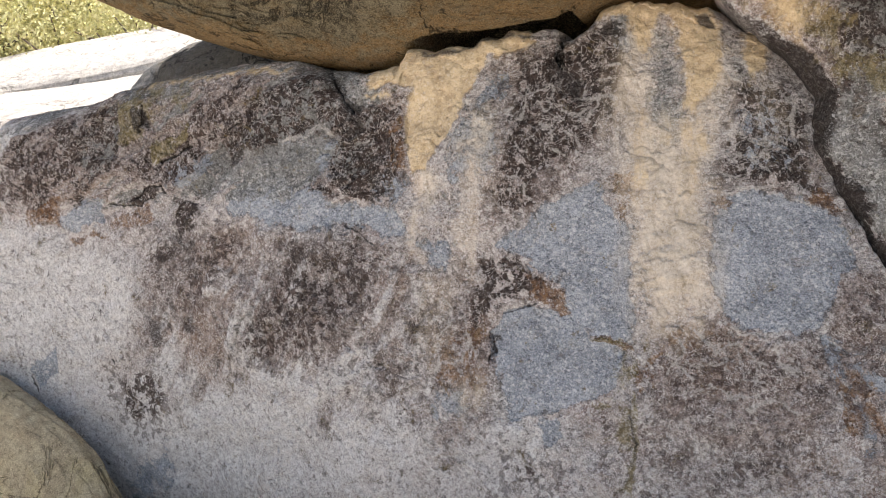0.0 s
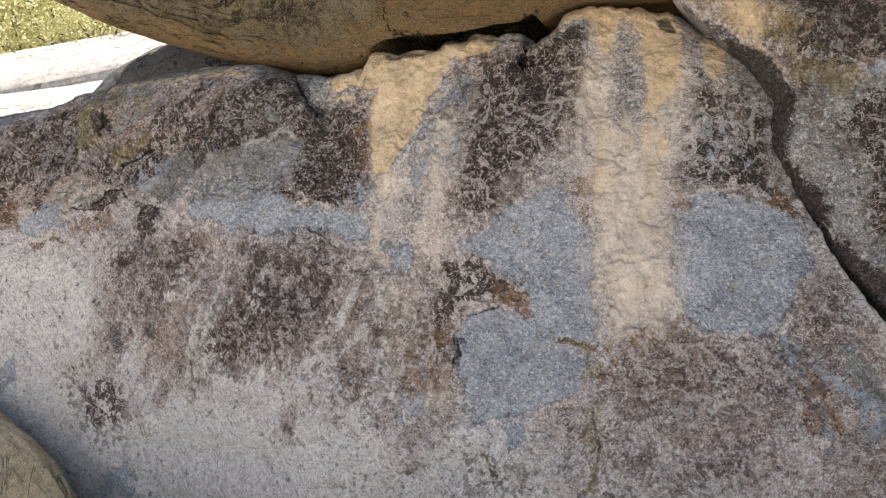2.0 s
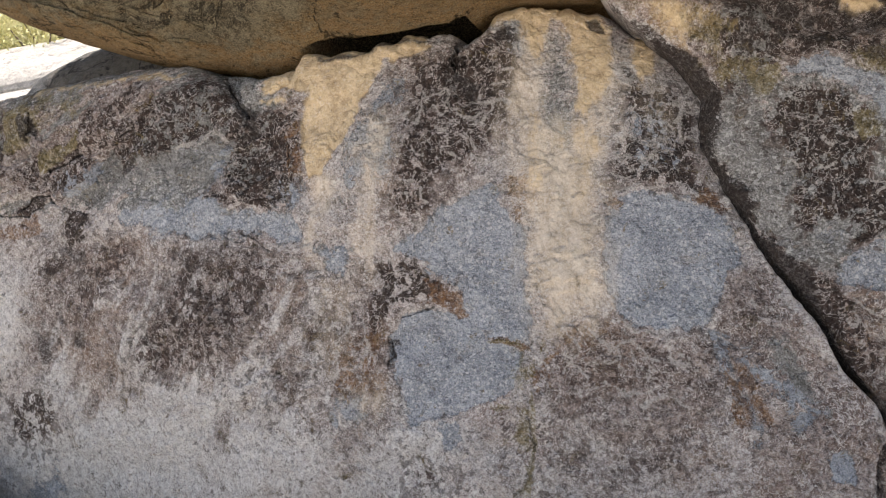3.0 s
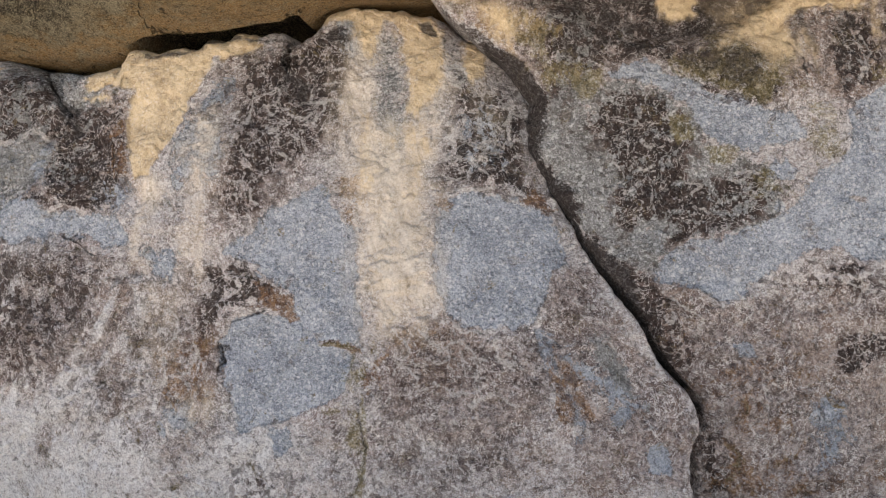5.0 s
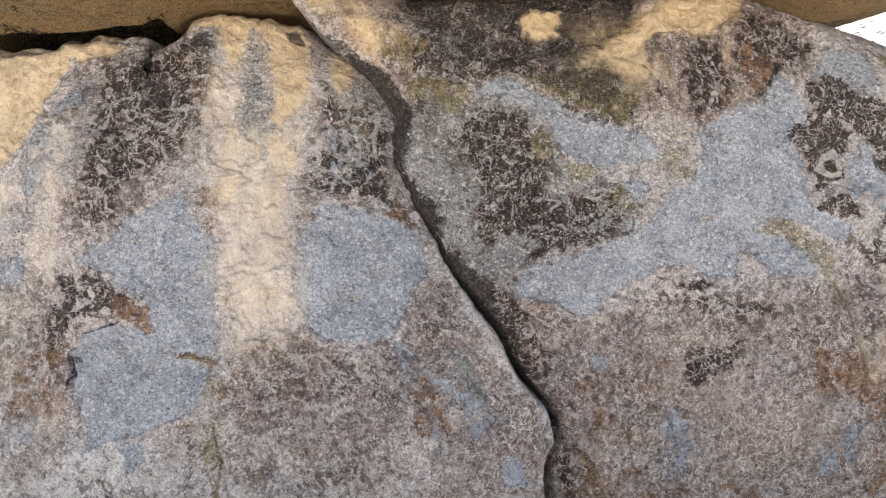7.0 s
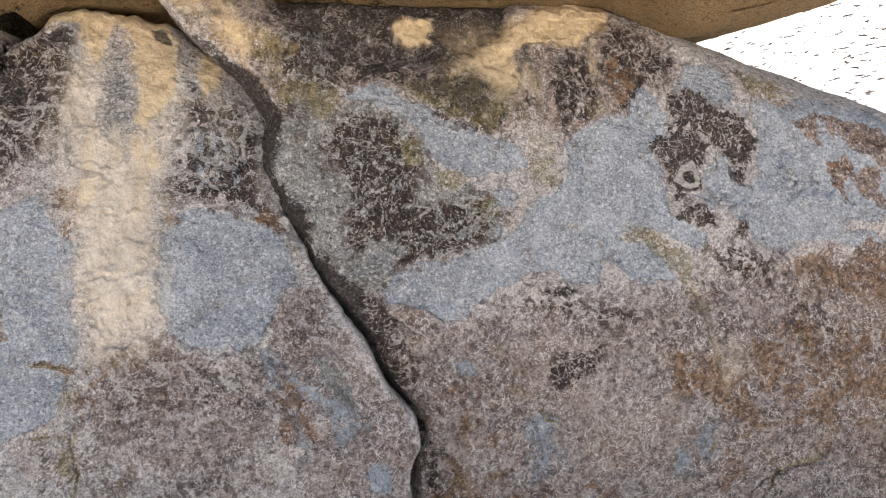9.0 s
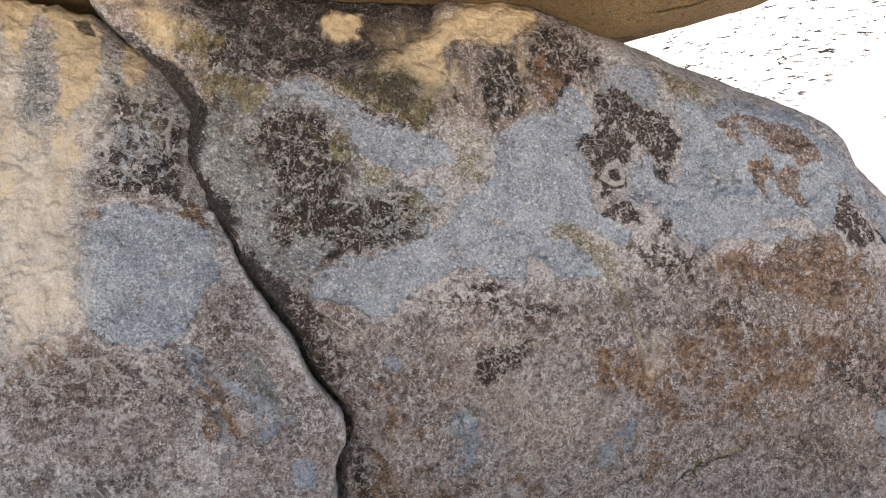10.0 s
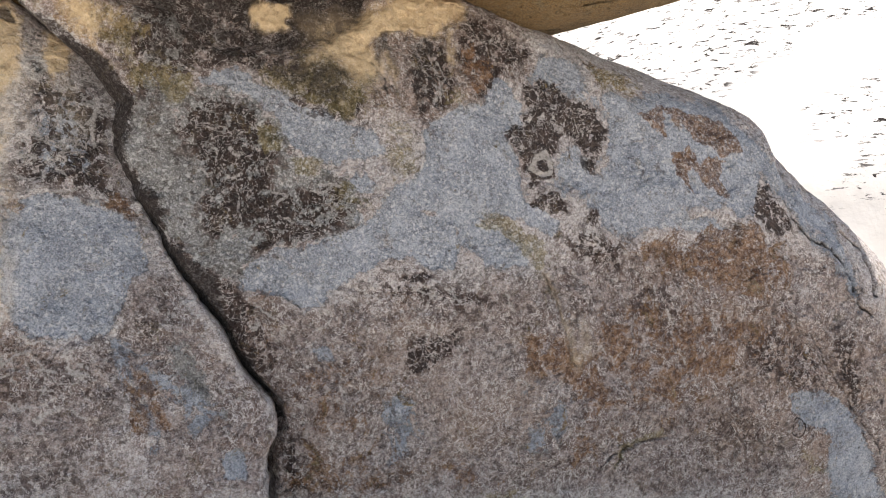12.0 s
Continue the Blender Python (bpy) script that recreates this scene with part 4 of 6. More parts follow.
    face.stroke("fissure", [(-5.68, 1.38), (-5.67, 1.32)], 0.006, 0.9)
    face.stroke("fissure", [(-5.48, 1.39), (-5.5, 1.34)], 0.006, 0.9)
    face.stroke("fissure", [(-5.19, 0.85), (-5.17, 0.8)], 0.006, 0.9)
    face.stroke("fissure", [(-5.64, 1.08), (-5.65, 1.03)], 0.006, 0.9)
    face.stroke("fissure", [(-5.28, 1.14), (-5.3, 1.08)], 0.006, 0.9)
    face.stroke("fissure", [(-5.85, 0.97), (-5.86, 0.91)], 0.006, 0.9)
    face.stroke("fissure", [(-5.38, 1.44), (-5.39, 1.4)], 0.006, 0.9)
    face.stroke("line", [(-3.9, 2.57), (-3.81, 2.5), (-3.83, 2.43)], 0.009, 0.8)
    face.stroke("line", [(-4.17, 2.38), (-4.23, 2.29)], 0.009, 0.8)
    face.stroke("line", [(-3.78, 2.61), (-3.67, 2.62)], 0.009, 0.8)
    face.stroke("line", [(-4.52, 2.11), (-4.39, 2.15)], 0.009, 0.8)
    face.stroke("line", [(-4.4, 2.48), (-4.32, 2.42)], 0.009, 0.8)
    face.patch("rust", [(-1.62, 1), (-1.21, 1.13), (-1.13, 0.88), (-1.45, 0.64), (-1.58, 0.7)], 0.1, 0.5)
    face.patch("rust", [(-0.05, 1.11), (0.21, 1.25), (0.27, 1.15), (0.02, 0.94)], 0.05, 0.55)
    face.patch("rust", [(0.94, 0.96), (1.04, 0.92), (1.17, 0.63), (1.07, 0.57)], 0.05, 0.7)
    # water-dimmed columns and pale ridges of the left part
    face.patch("black", [(-4.33, 1.83), (-3.89, 2.09), (-3.58, 1.77), (-3.47, 1.42), (-3.92, 1.23), (-4.15, 0.85), (-4.34, 0.84), (-4.42, 1.07)], 0.12, 0.40)
    face.patch("black", [(-2.95, 1.75), (-2.4, 1.75), (-2.05, 1.55), (-2.3, 1.0), (-3.0, 0.7), (-3.4, 0.7), (-3.2, 1.2)], 0.16, 0.42)
    face.stroke("pale", [(-3.03, 1.83), (-3.14, 1.6), (-3.23, 1.47), (-3.32, 1.16), (-3.42, 0.9), (-3.49, 0.62)], 0.05, 0.9, -0.02)
    face.stroke("pale", [(-1.89, 1.03), (-2.17, 0.81), (-2.58, 0.49), (-3.12, 0.17), (-3.48, -0.07)], 0.09, 0.9)
    face.stroke("pale", [(-4.18, 0.66), (-3.89, 0.59), (-3.95, 0.39), (-4.19, 0.17)], 0.08, 0.95)
    face.stroke("pale", [(-2.57, 0.87), (-2.91, 0.54)], 0.06, 0.7)
    face.patch("pale", [(-4.31, 1.12), (-4.12, 1.18), (-4.14, 0.99), (-4.33, 0.93)], 0.04, 1)
    face.patch("crust", [(-3.57, 2.48), (-3.26, 2.55), (-2.84, 2.7), (-2.66, 2.86), (-2.44, 2.68), (-2.62, 2.43), (-3.03, 2.37), (-3.36, 2.3)], 0.05, 0.74, 0.012)
    face.patch("crust", [(-2.49, 2.34), (-2.23, 2.41), (-1.88, 2.56), (-1.87, 2.16), (-1.97, 1.96), (-2.2, 1.93), (-2.45, 2.05)], 0.05, 0.80, 0.012)
    face.stroke("line", [(-2.93, 2.42), (-2.63, 2.5), (-2.42, 2.4)], 0.02, 0.9)
    # brown facet that turns towards the cleft, with rusty and grey runs
    face.patch("brown", [(0.81, 1.24), (0.94, 1.45), (1.14, 1.44), (1.38, 1.1), (1.67, 0.74), (1.71, 0.58), (1.69, 0.21), (1.23, 0.21), (1.04, 0.59), (0.88, 0.98)], 0.05, 0.95)
    face.patch("rust", [(0.93, 1.04), (1.01, 0.98), (1.09, 0.81), (1.17, 0.65), (1.11, 0.62), (1.01, 0.75), (0.94, 0.88)], 0.05, 0.75)
    face.patch("ash", [(1.14, 1.11), (1.24, 1.07), (1.41, 0.81), (1.37, 0.71), (1.24, 0.81), (1.16, 0.94)], 0.06, 0.72)
    face.patch("spall", [(1.43, 0.46), (1.53, 0.49), (1.59, 0.36), (1.56, 0.3), (1.46, 0.3)], 0.03, 0.9)
    face.patch("rust", [(-1.09, 1.29), (-0.94, 1.34), (-0.84, 1.39), (-0.7, 1.29), (-0.68, 1.25), (-0.79, 1.29), (-0.94, 1.31)], 0.015, 0.8)
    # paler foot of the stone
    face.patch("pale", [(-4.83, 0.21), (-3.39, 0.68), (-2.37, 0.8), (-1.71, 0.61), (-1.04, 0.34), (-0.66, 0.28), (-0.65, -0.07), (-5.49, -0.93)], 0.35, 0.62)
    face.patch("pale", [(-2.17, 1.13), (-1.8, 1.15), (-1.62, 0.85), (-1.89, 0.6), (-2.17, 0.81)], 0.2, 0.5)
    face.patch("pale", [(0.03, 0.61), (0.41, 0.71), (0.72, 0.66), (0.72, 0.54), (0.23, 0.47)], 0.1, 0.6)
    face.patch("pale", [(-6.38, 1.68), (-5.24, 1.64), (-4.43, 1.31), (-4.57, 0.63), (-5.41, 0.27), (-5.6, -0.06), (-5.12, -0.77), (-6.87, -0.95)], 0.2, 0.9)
    face.stroke("line", [(1.17, 1.35), (1.31, 1.23), (1.35, 1.08)], 0.009, 0.7)
    face.stroke("line", [(1.24, 1.39), (1.37, 1.22)], 0.009, 0.7)
    face.stroke("line", [(1.12, 1.22), (1.27, 1.12), (1.41, 1.08)], 0.009, 0.7)
    face.stroke("line", [(1.21, 1.09), (1.34, 0.95)], 0.009, 0.7)
    face.stroke("line", [(1.04, 1.32), (1.14, 1.27)], 0.009, 0.7)
    face.stroke("line", [(1.37, 0.92), (1.47, 0.79)], 0.009, 0.7)
    face.stroke("lichen", [(-0.21, 0.79), (-0.2, 0.55), (-0.23, 0.35), (-0.25, 0.12)], 0.02, 0.9, 0.01)
    face.stroke("line", [(-0.05, 0.96), (0.16, 0.92), (0.37, 0.96)], 0.009, 0.65)
    face.stroke("line", [(0.02, 1.09), (0.12, 1.02), (0.09, 0.89)], 0.009, 0.65)
    face.stroke("line", [(0.23, 1.06), (0.36, 1.09), (0.47, 1.02)], 0.009, 0.65)
    face.stroke("line", [(-0.01, 0.76), (0.16, 0.79), (0.3, 0.72)], 0.009, 0.65)
    face.stroke("line", [(0.5, 0.96), (0.47, 0.79), (0.57, 0.69)], 0.009, 0.65)
    face.stroke("line", [(0.17, 0.62), (0.37, 0.61), (0.5, 0.64)], 0.009, 0.65)
    face.stroke("line", [(0.6, 1.09), (0.67, 0.96)], 0.009, 0.65)
    face.stroke("line", [(0.29, 1.19), (0.33, 1.12)], 0.009, 0.65)
    face.stroke("line", [(0.37, 0.89), (0.4, 0.76)], 0.009, 0.65)
    face.stroke("line", [(-2.17, 1.53), (-2.04, 1.45), (-1.92, 1.49)], 0.009, 0.6)
    face.stroke("line", [(-2.04, 1.56), (-2, 1.45)], 0.009, 0.6)
    face.stroke("line", [(-1.91, 1.38), (-1.79, 1.3)], 0.009, 0.6)
    face.stroke("line", [(-2.29, 1.23), (-2.16, 1.16)], 0.009, 0.6)
    face.stroke("line", [(-1.57, 0.95), (-1.49, 1.02), (-1.33, 0.95)], 0.009, 0.6)
    face.stroke("line", [(-1.7, 1.23), (-1.58, 1.09)], 0.009, 0.6)
    face.stroke("line", [(-1.2, 1.52), (-1.05, 1.48)], 0.009, 0.6)
    face.patch("ash", [(-0.21, 3.08), (-0.14, 3.19), (-0.06, 3.08), (-0.02, 2.8), (0.06, 2.56), (0.1, 2.19), (-0.21, 2.12), (-0.24, 2.49), (-0.2, 2.8)], 0.10, 0.58)
    face.patch("spall", [(-0.52, 3.15), (-0.39, 3.17), (-0.3, 2.92), (-0.4, 2.84), (-0.5, 2.92)], 0.033, 0.8125)
    face.patch("brown", [(-0.1, 1.14), (0.2, 1.27), (0.58, 1.13), (0.88, 1.09), (0.91, 0.6), (0.58, 0.35), (-0.02, 0.48), (-0.16, 0.81)], 0.12, 0.9)
    face.patch("brown", [(-1.94, 1.45), (-1.25, 1.5), (-1.16, 1.02), (-1.35, 0.68), (-1.93, 0.81)], 0.2, 0.7)
    face.patch("rust", [(-0.94, 1.46), (-0.74, 1.37), (-0.72, 1.31), (-0.92, 1.34)], 0.02, 0.8)
    face.patch("rust", [(-0.54, 1.06), (-0.31, 1.09), (-0.17, 1.04), (-0.34, 1.03), (-0.52, 1.01)], 0.012, 0.8)
    face.stroke("line", [(-0.69, 2.58), (-0.42, 2.57)], 0.01, 0.95)
    face.stroke("line", [(-0.63, 2.58), (-0.62, 2.69)], 0.01, 0.95)
    face.stroke("line", [(0.25, 2.7), (0.29, 2.76), (0.34, 2.72), (0.33, 2.66), (0.26, 2.67)], 0.01, 0.95)
    face.stroke("line", [(0.54, 2.62), (0.64, 2.5), (0.59, 2.41)], 0.01, 0.95)
    face.stroke("line", [(0.2, 2.35), (0.34, 2.37), (0.48, 2.29), (0.42, 2.18)], 0.01, 0.95)
    face.stroke("line", [(0.34, 2.26), (0.41, 2.32)], 0.01, 0.95)
    face.stroke("line", [(0.1, 1.14), (0.24, 1.01), (0.37, 1.07), (0.54, 0.97)], 0.01, 0.95)
    face.stroke("line", [(0.38, 1), (0.41, 0.87), (0.58, 0.84)], 0.01, 0.95)
    face.stroke("line", [(0.58, 1.13), (0.61, 0.97), (0.73, 0.87)], 0.01, 0.95)
    face.stroke("line", [(-0.03, 0.98), (0.11, 0.84), (0.06, 0.74)], 0.01, 0.95)
    face.stroke("line", [(0.21, 0.81), (0.35, 0.74), (0.55, 0.77)], 0.01, 0.95)
    face.stroke("line", [(0.24, 1.21), (0.37, 1.14), (0.58, 1.17)], 0.01, 0.95)
    face.stroke("line", [(0.45, 0.67), (0.58, 0.74), (0.71, 0.69)], 0.01, 0.95)
    face.stroke("line", [(-0, 1.14), (0.07, 1.01), (-0.03, 0.88)], 0.01, 0.95)
    face.stroke("line", [(-1.55, 1.3), (-1.43, 1.16), (-1.54, 0.99), (-1.56, 0.81)], 0.01, 0.95)
    face.stroke("line", [(-1.35, 1.16), (-1.31, 0.99), (-1.38, 0.85)], 0.01, 0.95)
    face.stroke("line", [(-1.78, 1.44), (-1.66, 1.3), (-1.7, 1.16)], 0.01, 0.95)
    # stained upper shoulder
    face.patch("brown", [(-5.63, 2.66), (-4.86, 2.79), (-4.1, 2.91), (-3.07, 2.96), (-2.66, 2.95), (-2.35, 2.67), (-1.9, 2.72), (-1.85, 2.04), (-2.4, 2.09), (-3.02, 2.2), (-3.89, 2.05), (-4.39, 2.2), (-4.97, 2.12), (-5.49, 2.28)], 0.1, 1)
    face.patch("brown", [(-4.08, 1.78), (-3, 1.81), (-2.57, 0.78), (-3.41, 0.45), (-3.98, 0.67), (-4.24, 1.22)], 0.12, 0.8)
    face.patch("black", [(-4.47, 2.72), (-4.33, 2.74), (-4.33, 2.59), (-4.43, 2.53)], 0.015, 0.8)
    face.patch("black", [(-3.53, 2.28), (-3.3, 2.37), (-3.36, 2.27), (-3.5, 2.21)], 0.015, 0.8)
    face.patch("crust", [(-5.63, 2.73), (-5.12, 2.78), (-5.23, 2.27), (-5.42, 2.33)], 0.144, 0.58)
    face.patch("crust", [(-3.66, 2.6), (-3.22, 2.77), (-3.05, 2.67), (-3.31, 2.43), (-3.47, 2.26)], 0.09, 0.69)
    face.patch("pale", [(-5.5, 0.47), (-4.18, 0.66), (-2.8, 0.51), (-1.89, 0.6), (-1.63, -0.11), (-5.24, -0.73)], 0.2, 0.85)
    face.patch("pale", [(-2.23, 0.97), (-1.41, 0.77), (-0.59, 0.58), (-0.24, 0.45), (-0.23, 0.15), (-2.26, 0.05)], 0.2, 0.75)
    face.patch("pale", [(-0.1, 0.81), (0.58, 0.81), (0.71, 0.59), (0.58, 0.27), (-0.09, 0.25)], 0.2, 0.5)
    face.patch("sand", [(-0.81, 3.19), (-0.69, 3.3), (-0.52, 3.33), (-0.41, 3.28), (-0.59, 3.22), (-0.76, 3.1)], 0.045, 0.7)
    face.ring("line", 0.28, 2.74, 0.062, 0.016, 1.5)
    face.patch("black", [(0.24, 2.77), (0.3, 2.79), (0.33, 2.74), (0.3, 2.7), (0.24, 2.71)], 0.02, 0.9)
    face.clear("cream", [(-0.22, 3.08), (-0.14, 3.19), (-0.04, 3.08), (-0, 2.8), (0.05, 2.56), (0.06, 2.23), (-0.15, 2.19), (-0.21, 2.49), (-0.2, 2.8)], 0.08, 0.42)
    face.clear("sand", [(-0.22, 3.08), (-0.14, 3.19), (-0.04, 3.08), (-0, 2.8), (0.05, 2.56), (0.06, 2.23), (-0.15, 2.19), (-0.21, 2.49), (-0.2, 2.8)], 0.08, 0.42)


    # slanting runs over the lower left, and long tilted facets above them
    u, z, f = face.u, face.z, face.fields
    runs = fbm((0.87 * u - 0.5 * z) * 3.0, (0.5 * u + 0.87 * z) * 0.8, u * 0, 5, 301, 0.6)
    low = smooth(-4.8, -4.2, u) * smooth(-1.2, -1.8, u) * smooth(1.75, 1.3, z) * (0.25 + 0.75 * smooth(0.0, 0.7, z))
    f["pale"] = np.maximum(f["pale"] * (1 - 0.55 * low * smooth(0.1, -0.25, runs)), 0.78 * low * smooth(0.05, 0.35, runs))
    f["brown"] = np.maximum(f["brown"] * (1 - 0.5 * low * smooth(0.1, 0.4, runs)), 0.74 * low * smooth(0.0, -0.30, runs))
    f["black"] = np.maximum(f["black"], 0.40 * low * smooth(-0.15, -0.45, runs))
    face.depth += 0.014 * low * smooth(0.12, 0.20, runs)
    facets = fbm((0.9 * z - 0.42 * u) * 2.6, (0.9 * u + 0.42 * z) * 0.9, u * 0, 5, 311, 0.6)
    high = smooth(-6.2, -5.8, u) * smooth(-1.95, -2.2, u) * smooth(1.85, 2.05, z)
    f["brown"] = np.maximum(f["brown"], 0.95 * high * smooth(-0.05, 0.15, facets))
    f["crust"] = np.maximum(f["crust"], 0.66 * high * smooth(0.12, 0.38, facets))
    f["ash"] = np.maximum(f["ash"], 0.74 * high * smooth(-0.08, -0.28, facets))
    f["line"] = np.maximum(f["line"], 0.62 * high * smooth(0.035, 0.0, np.abs(facets - 0.12)))
    face.depth += high * (0.022 * smooth(0.10, 0.15, facets) - 0.022 * smooth(-0.10, -0.15, facets))


def paint_right(face):
    """The same for the right stone."""
    # grey skin along the cleft
    face.patch("ash", [(0.8, 2.43), (0.96, 2.76), (0.89, 3.06), (1.09, 3.11), (1.2, 2.93), (1.24, 2.66), (1.14, 2.51), (1.21, 2.26), (1.25, 2.05), (1.32, 1.73), (1.6, 1.7), (1.56, 1.59), (1.39, 1.49), (1.25, 1.52), (1.16, 1.56), (1.04, 1.77), (1.04, 1.94), (0.87, 2.08), (0.8, 2.22)], 0.03, 0.95)
    face.patch("ash", [(0.85, 2.41), (1.02, 2.48), (1.14, 2.42), (1.19, 2.21), (1.28, 2), (1.3, 1.76), (1.38, 1.69), (1.55, 1.69), (1.58, 1.59), (1.48, 1.49), (1.31, 1.49), (1.15, 1.63), (1.05, 1.76), (1.03, 1.95), (0.9, 2.07), (0.83, 2.25)], 0.033, 1, 0.006)
    # bare band across the stone
    face.patch("spall", [(1.5, 1.51), (1.57, 1.38), (1.77, 1.3), (1.91, 1.29), (2.08, 1.33), (2.19, 1.47), (2.4, 1.58), (2.59, 1.6), (2.74, 1.54), (2.93, 1.51), (2.93, 1.76), (2.74, 1.83), (2.63, 1.91), (2.52, 2.01), (2.37, 1.83), (2.22, 1.76), (1.91, 1.65), (1.67, 1.6)], 0.033, 1, -0.006)
    face.patch("spall", [(2.63, 1.91), (2.93, 1.73), (3.12, 1.54), (3.4, 1.54), (3.44, 1.65), (3.24, 1.73), (3.09, 1.84), (3.33, 1.84), (3.57, 1.73), (3.65, 1.84), (3.41, 1.96), (3.35, 2.15), (3.32, 2.38), (3.43, 2.5), (3.4, 2.65), (3.28, 2.81), (3.18, 2.78), (3.15, 2.6), (2.95, 2.59), (2.75, 2.5), (2.67, 2.39), (2.71, 2.2), (2.52, 2.01)], 0.033, 1, -0.006)
    face.patch("spall", [(1.3, 2.74), (1.49, 2.77), (1.7, 2.67), (1.91, 2.54), (2.19, 2.48), (2.34, 2.41), (2.41, 2.23), (2.23, 2.19), (2.08, 2.15), (1.98, 2.22), (1.87, 2.25), (1.77, 2.42), (1.63, 2.56), (1.46, 2.64), (1.32, 2.67)], 0.033, 1, 0.004)
    face.patch("ash", [(1.06, 2.57), (1.21, 2.71), (1.25, 2.61), (1.13, 2.48)], 0.033, 0.925)
    face.patch("spall", [(3.63, 2.27), (3.84, 2.34), (4.01, 2.2), (4.13, 2.49), (4.29, 2.54), (4.46, 2.34), (4.48, 2.05), (4.7, 1.86), (4.93, 1.86), (5.16, 1.78), (4.83, 1.7), (4.47, 1.81), (4.16, 1.69), (3.95, 1.85), (3.87, 2), (3.66, 2.04)], 0.075, 0.925, -0.004)
    face.patch("spall", [(3.55, 3.03), (3.89, 2.97), (3.92, 2.76), (4.22, 2.66), (4.16, 2.53), (3.87, 2.68), (3.7, 2.75), (3.45, 2.86)], 0.075, 0.8875)
    # blue-grey shoulder
    face.patch("spall", [(5.23, 2.53), (5.45, 2.33), (5.67, 2.1), (6, 1.87), (5.98, 1.66), (5.56, 1.91), (5.33, 2.16), (5.13, 2.28), (4.91, 2.27), (4.99, 2.08), (5.28, 2.07)], 0.09, 0.9625)
    face.patch("spall", [(4.45, 2.71), (4.91, 2.69), (5.24, 2.56), (5.18, 2.49), (4.76, 2.58), (4.48, 2.54)], 0.075, 0.775)
    face.patch("spall", [(5.54, 0.53), (5.79, 0.56), (6.12, 0.36), (6.31, 0.03), (6.57, -0.41), (6.05, -0.36), (5.9, -0.07), (5.93, 0.15), (5.65, 0.31)], 0.06, 1, -0.006)
    face.patch("spall", [(5.56, 1.93), (5.91, 1.8), (6.16, 1.54), (6.2, 1.11), (6.04, 1.37), (5.8, 1.67)], 0.075, 0.775)
    face.patch("spall", [(3.38, 0.44), (3.54, 0.45), (3.57, 0.32), (3.42, 0.32)], 0.05, 0.75)
    face.patch("spall", [(1.97, 0.99), (2.08, 1.02), (2.13, 0.93), (2.03, 0.91)], 0.022, 0.925)
    face.patch("ash", [(1.33, 1.82), (1.5, 1.68), (1.57, 1.48), (1.37, 1.48), (1.24, 1.58)], 0.06, 0.8875)
    face.patch("pale", [(2.26, 0.76), (2.56, 0.82), (2.86, 0.96), (3.24, 0.94), (3.65, 0.74), (3.75, 0.46), (3.26, 0.49), (3.01, 0.65), (2.63, 0.6)], 0.15, 0.62)
    # dark varnish by the cleft
    face.patch("crust", [(1.16, 2.52), (1.32, 2.63), (1.56, 2.57), (1.77, 2.42), (1.84, 2.25), (1.77, 2.07), (1.91, 2.04), (2.23, 2.04), (2.33, 1.94), (2.22, 1.76), (1.98, 1.65), (1.7, 1.58), (1.57, 1.58), (1.6, 1.75), (1.37, 1.68), (1.24, 1.82), (1.3, 2.02), (1.2, 2.23), (1.1, 2.36)], 0.09, 0.80, 0.006)
    face.patch("crust", [(0.89, 3.05), (1.21, 3.04), (1.42, 3.02), (1.69, 2.97), (1.77, 2.79), (1.56, 2.74), (1.35, 2.78), (1.16, 2.71), (1.02, 2.77), (0.96, 2.91)], 0.108, 0.73)
    face.patch("crust", [(2.65, 3.01), (2.89, 3.02), (2.92, 2.79), (2.76, 2.58), (2.79, 2.39), (2.64, 2.5), (2.61, 2.77)], 0.09, 0.755, 0.004)
    face.patch("crust", [(3.02, 3.2), (3.47, 3.1), (3.37, 2.89), (3.16, 2.8), (3.17, 2.64), (3.07, 2.64), (3.04, 2.79), (2.97, 2.99)], 0.072, 0.78, 0.004)
    # dark island of varnish
    face.patch("crust", [(3.45, 2.82), (3.7, 2.79), (3.78, 2.67), (4.03, 2.61), (4.06, 2.4), (3.96, 2.2), (3.85, 2.4), (3.68, 2.39), (3.63, 2.23), (3.66, 2.15), (3.46, 2.11), (3.38, 2.26), (3.43, 2.46), (3.32, 2.41), (3.44, 2.62)], 0.035, 0.9125, 0.006)
    face.patch("crust", [(3.49, 2.01), (3.7, 2.04), (3.74, 1.94), (3.57, 1.89)], 0.028, 0.875)
    face.patch("crust", [(3.84, 1.9), (3.95, 1.93), (3.94, 1.83), (3.86, 1.82)], 0.021, 0.875)
    face.patch("crust", [(3.43, 2.11), (3.52, 2.09), (3.49, 2.03), (3.41, 2.03)], 0.021, 0.875)
    face.patch("crust", [(3.57, 1.77), (3.9, 1.85), (4.24, 1.69), (4.15, 1.38), (3.81, 1.46), (3.61, 1.62)], 0.108, 0.64)
    # varnish below the cleft
    face.patch("crust", [(1.3, 1.5), (1.5, 1.48), (1.57, 1.34), (1.63, 1.13), (1.77, 0.92), (1.73, 0.68), (1.5, 1.03), (1.33, 1.24), (1.22, 1.45)], 0.09, 0.755)
    face.patch("crust", [(1.01, 2.02), (1.08, 1.82), (1.24, 1.58), (1.17, 1.52), (1.01, 1.78), (0.88, 1.98)], 0.042, 0.875)
    face.patch("crust", [(2.55, 1.06), (2.93, 1.09), (2.86, 0.92), (2.63, 0.81), (2.54, 0.91)], 0.042, 0.89)
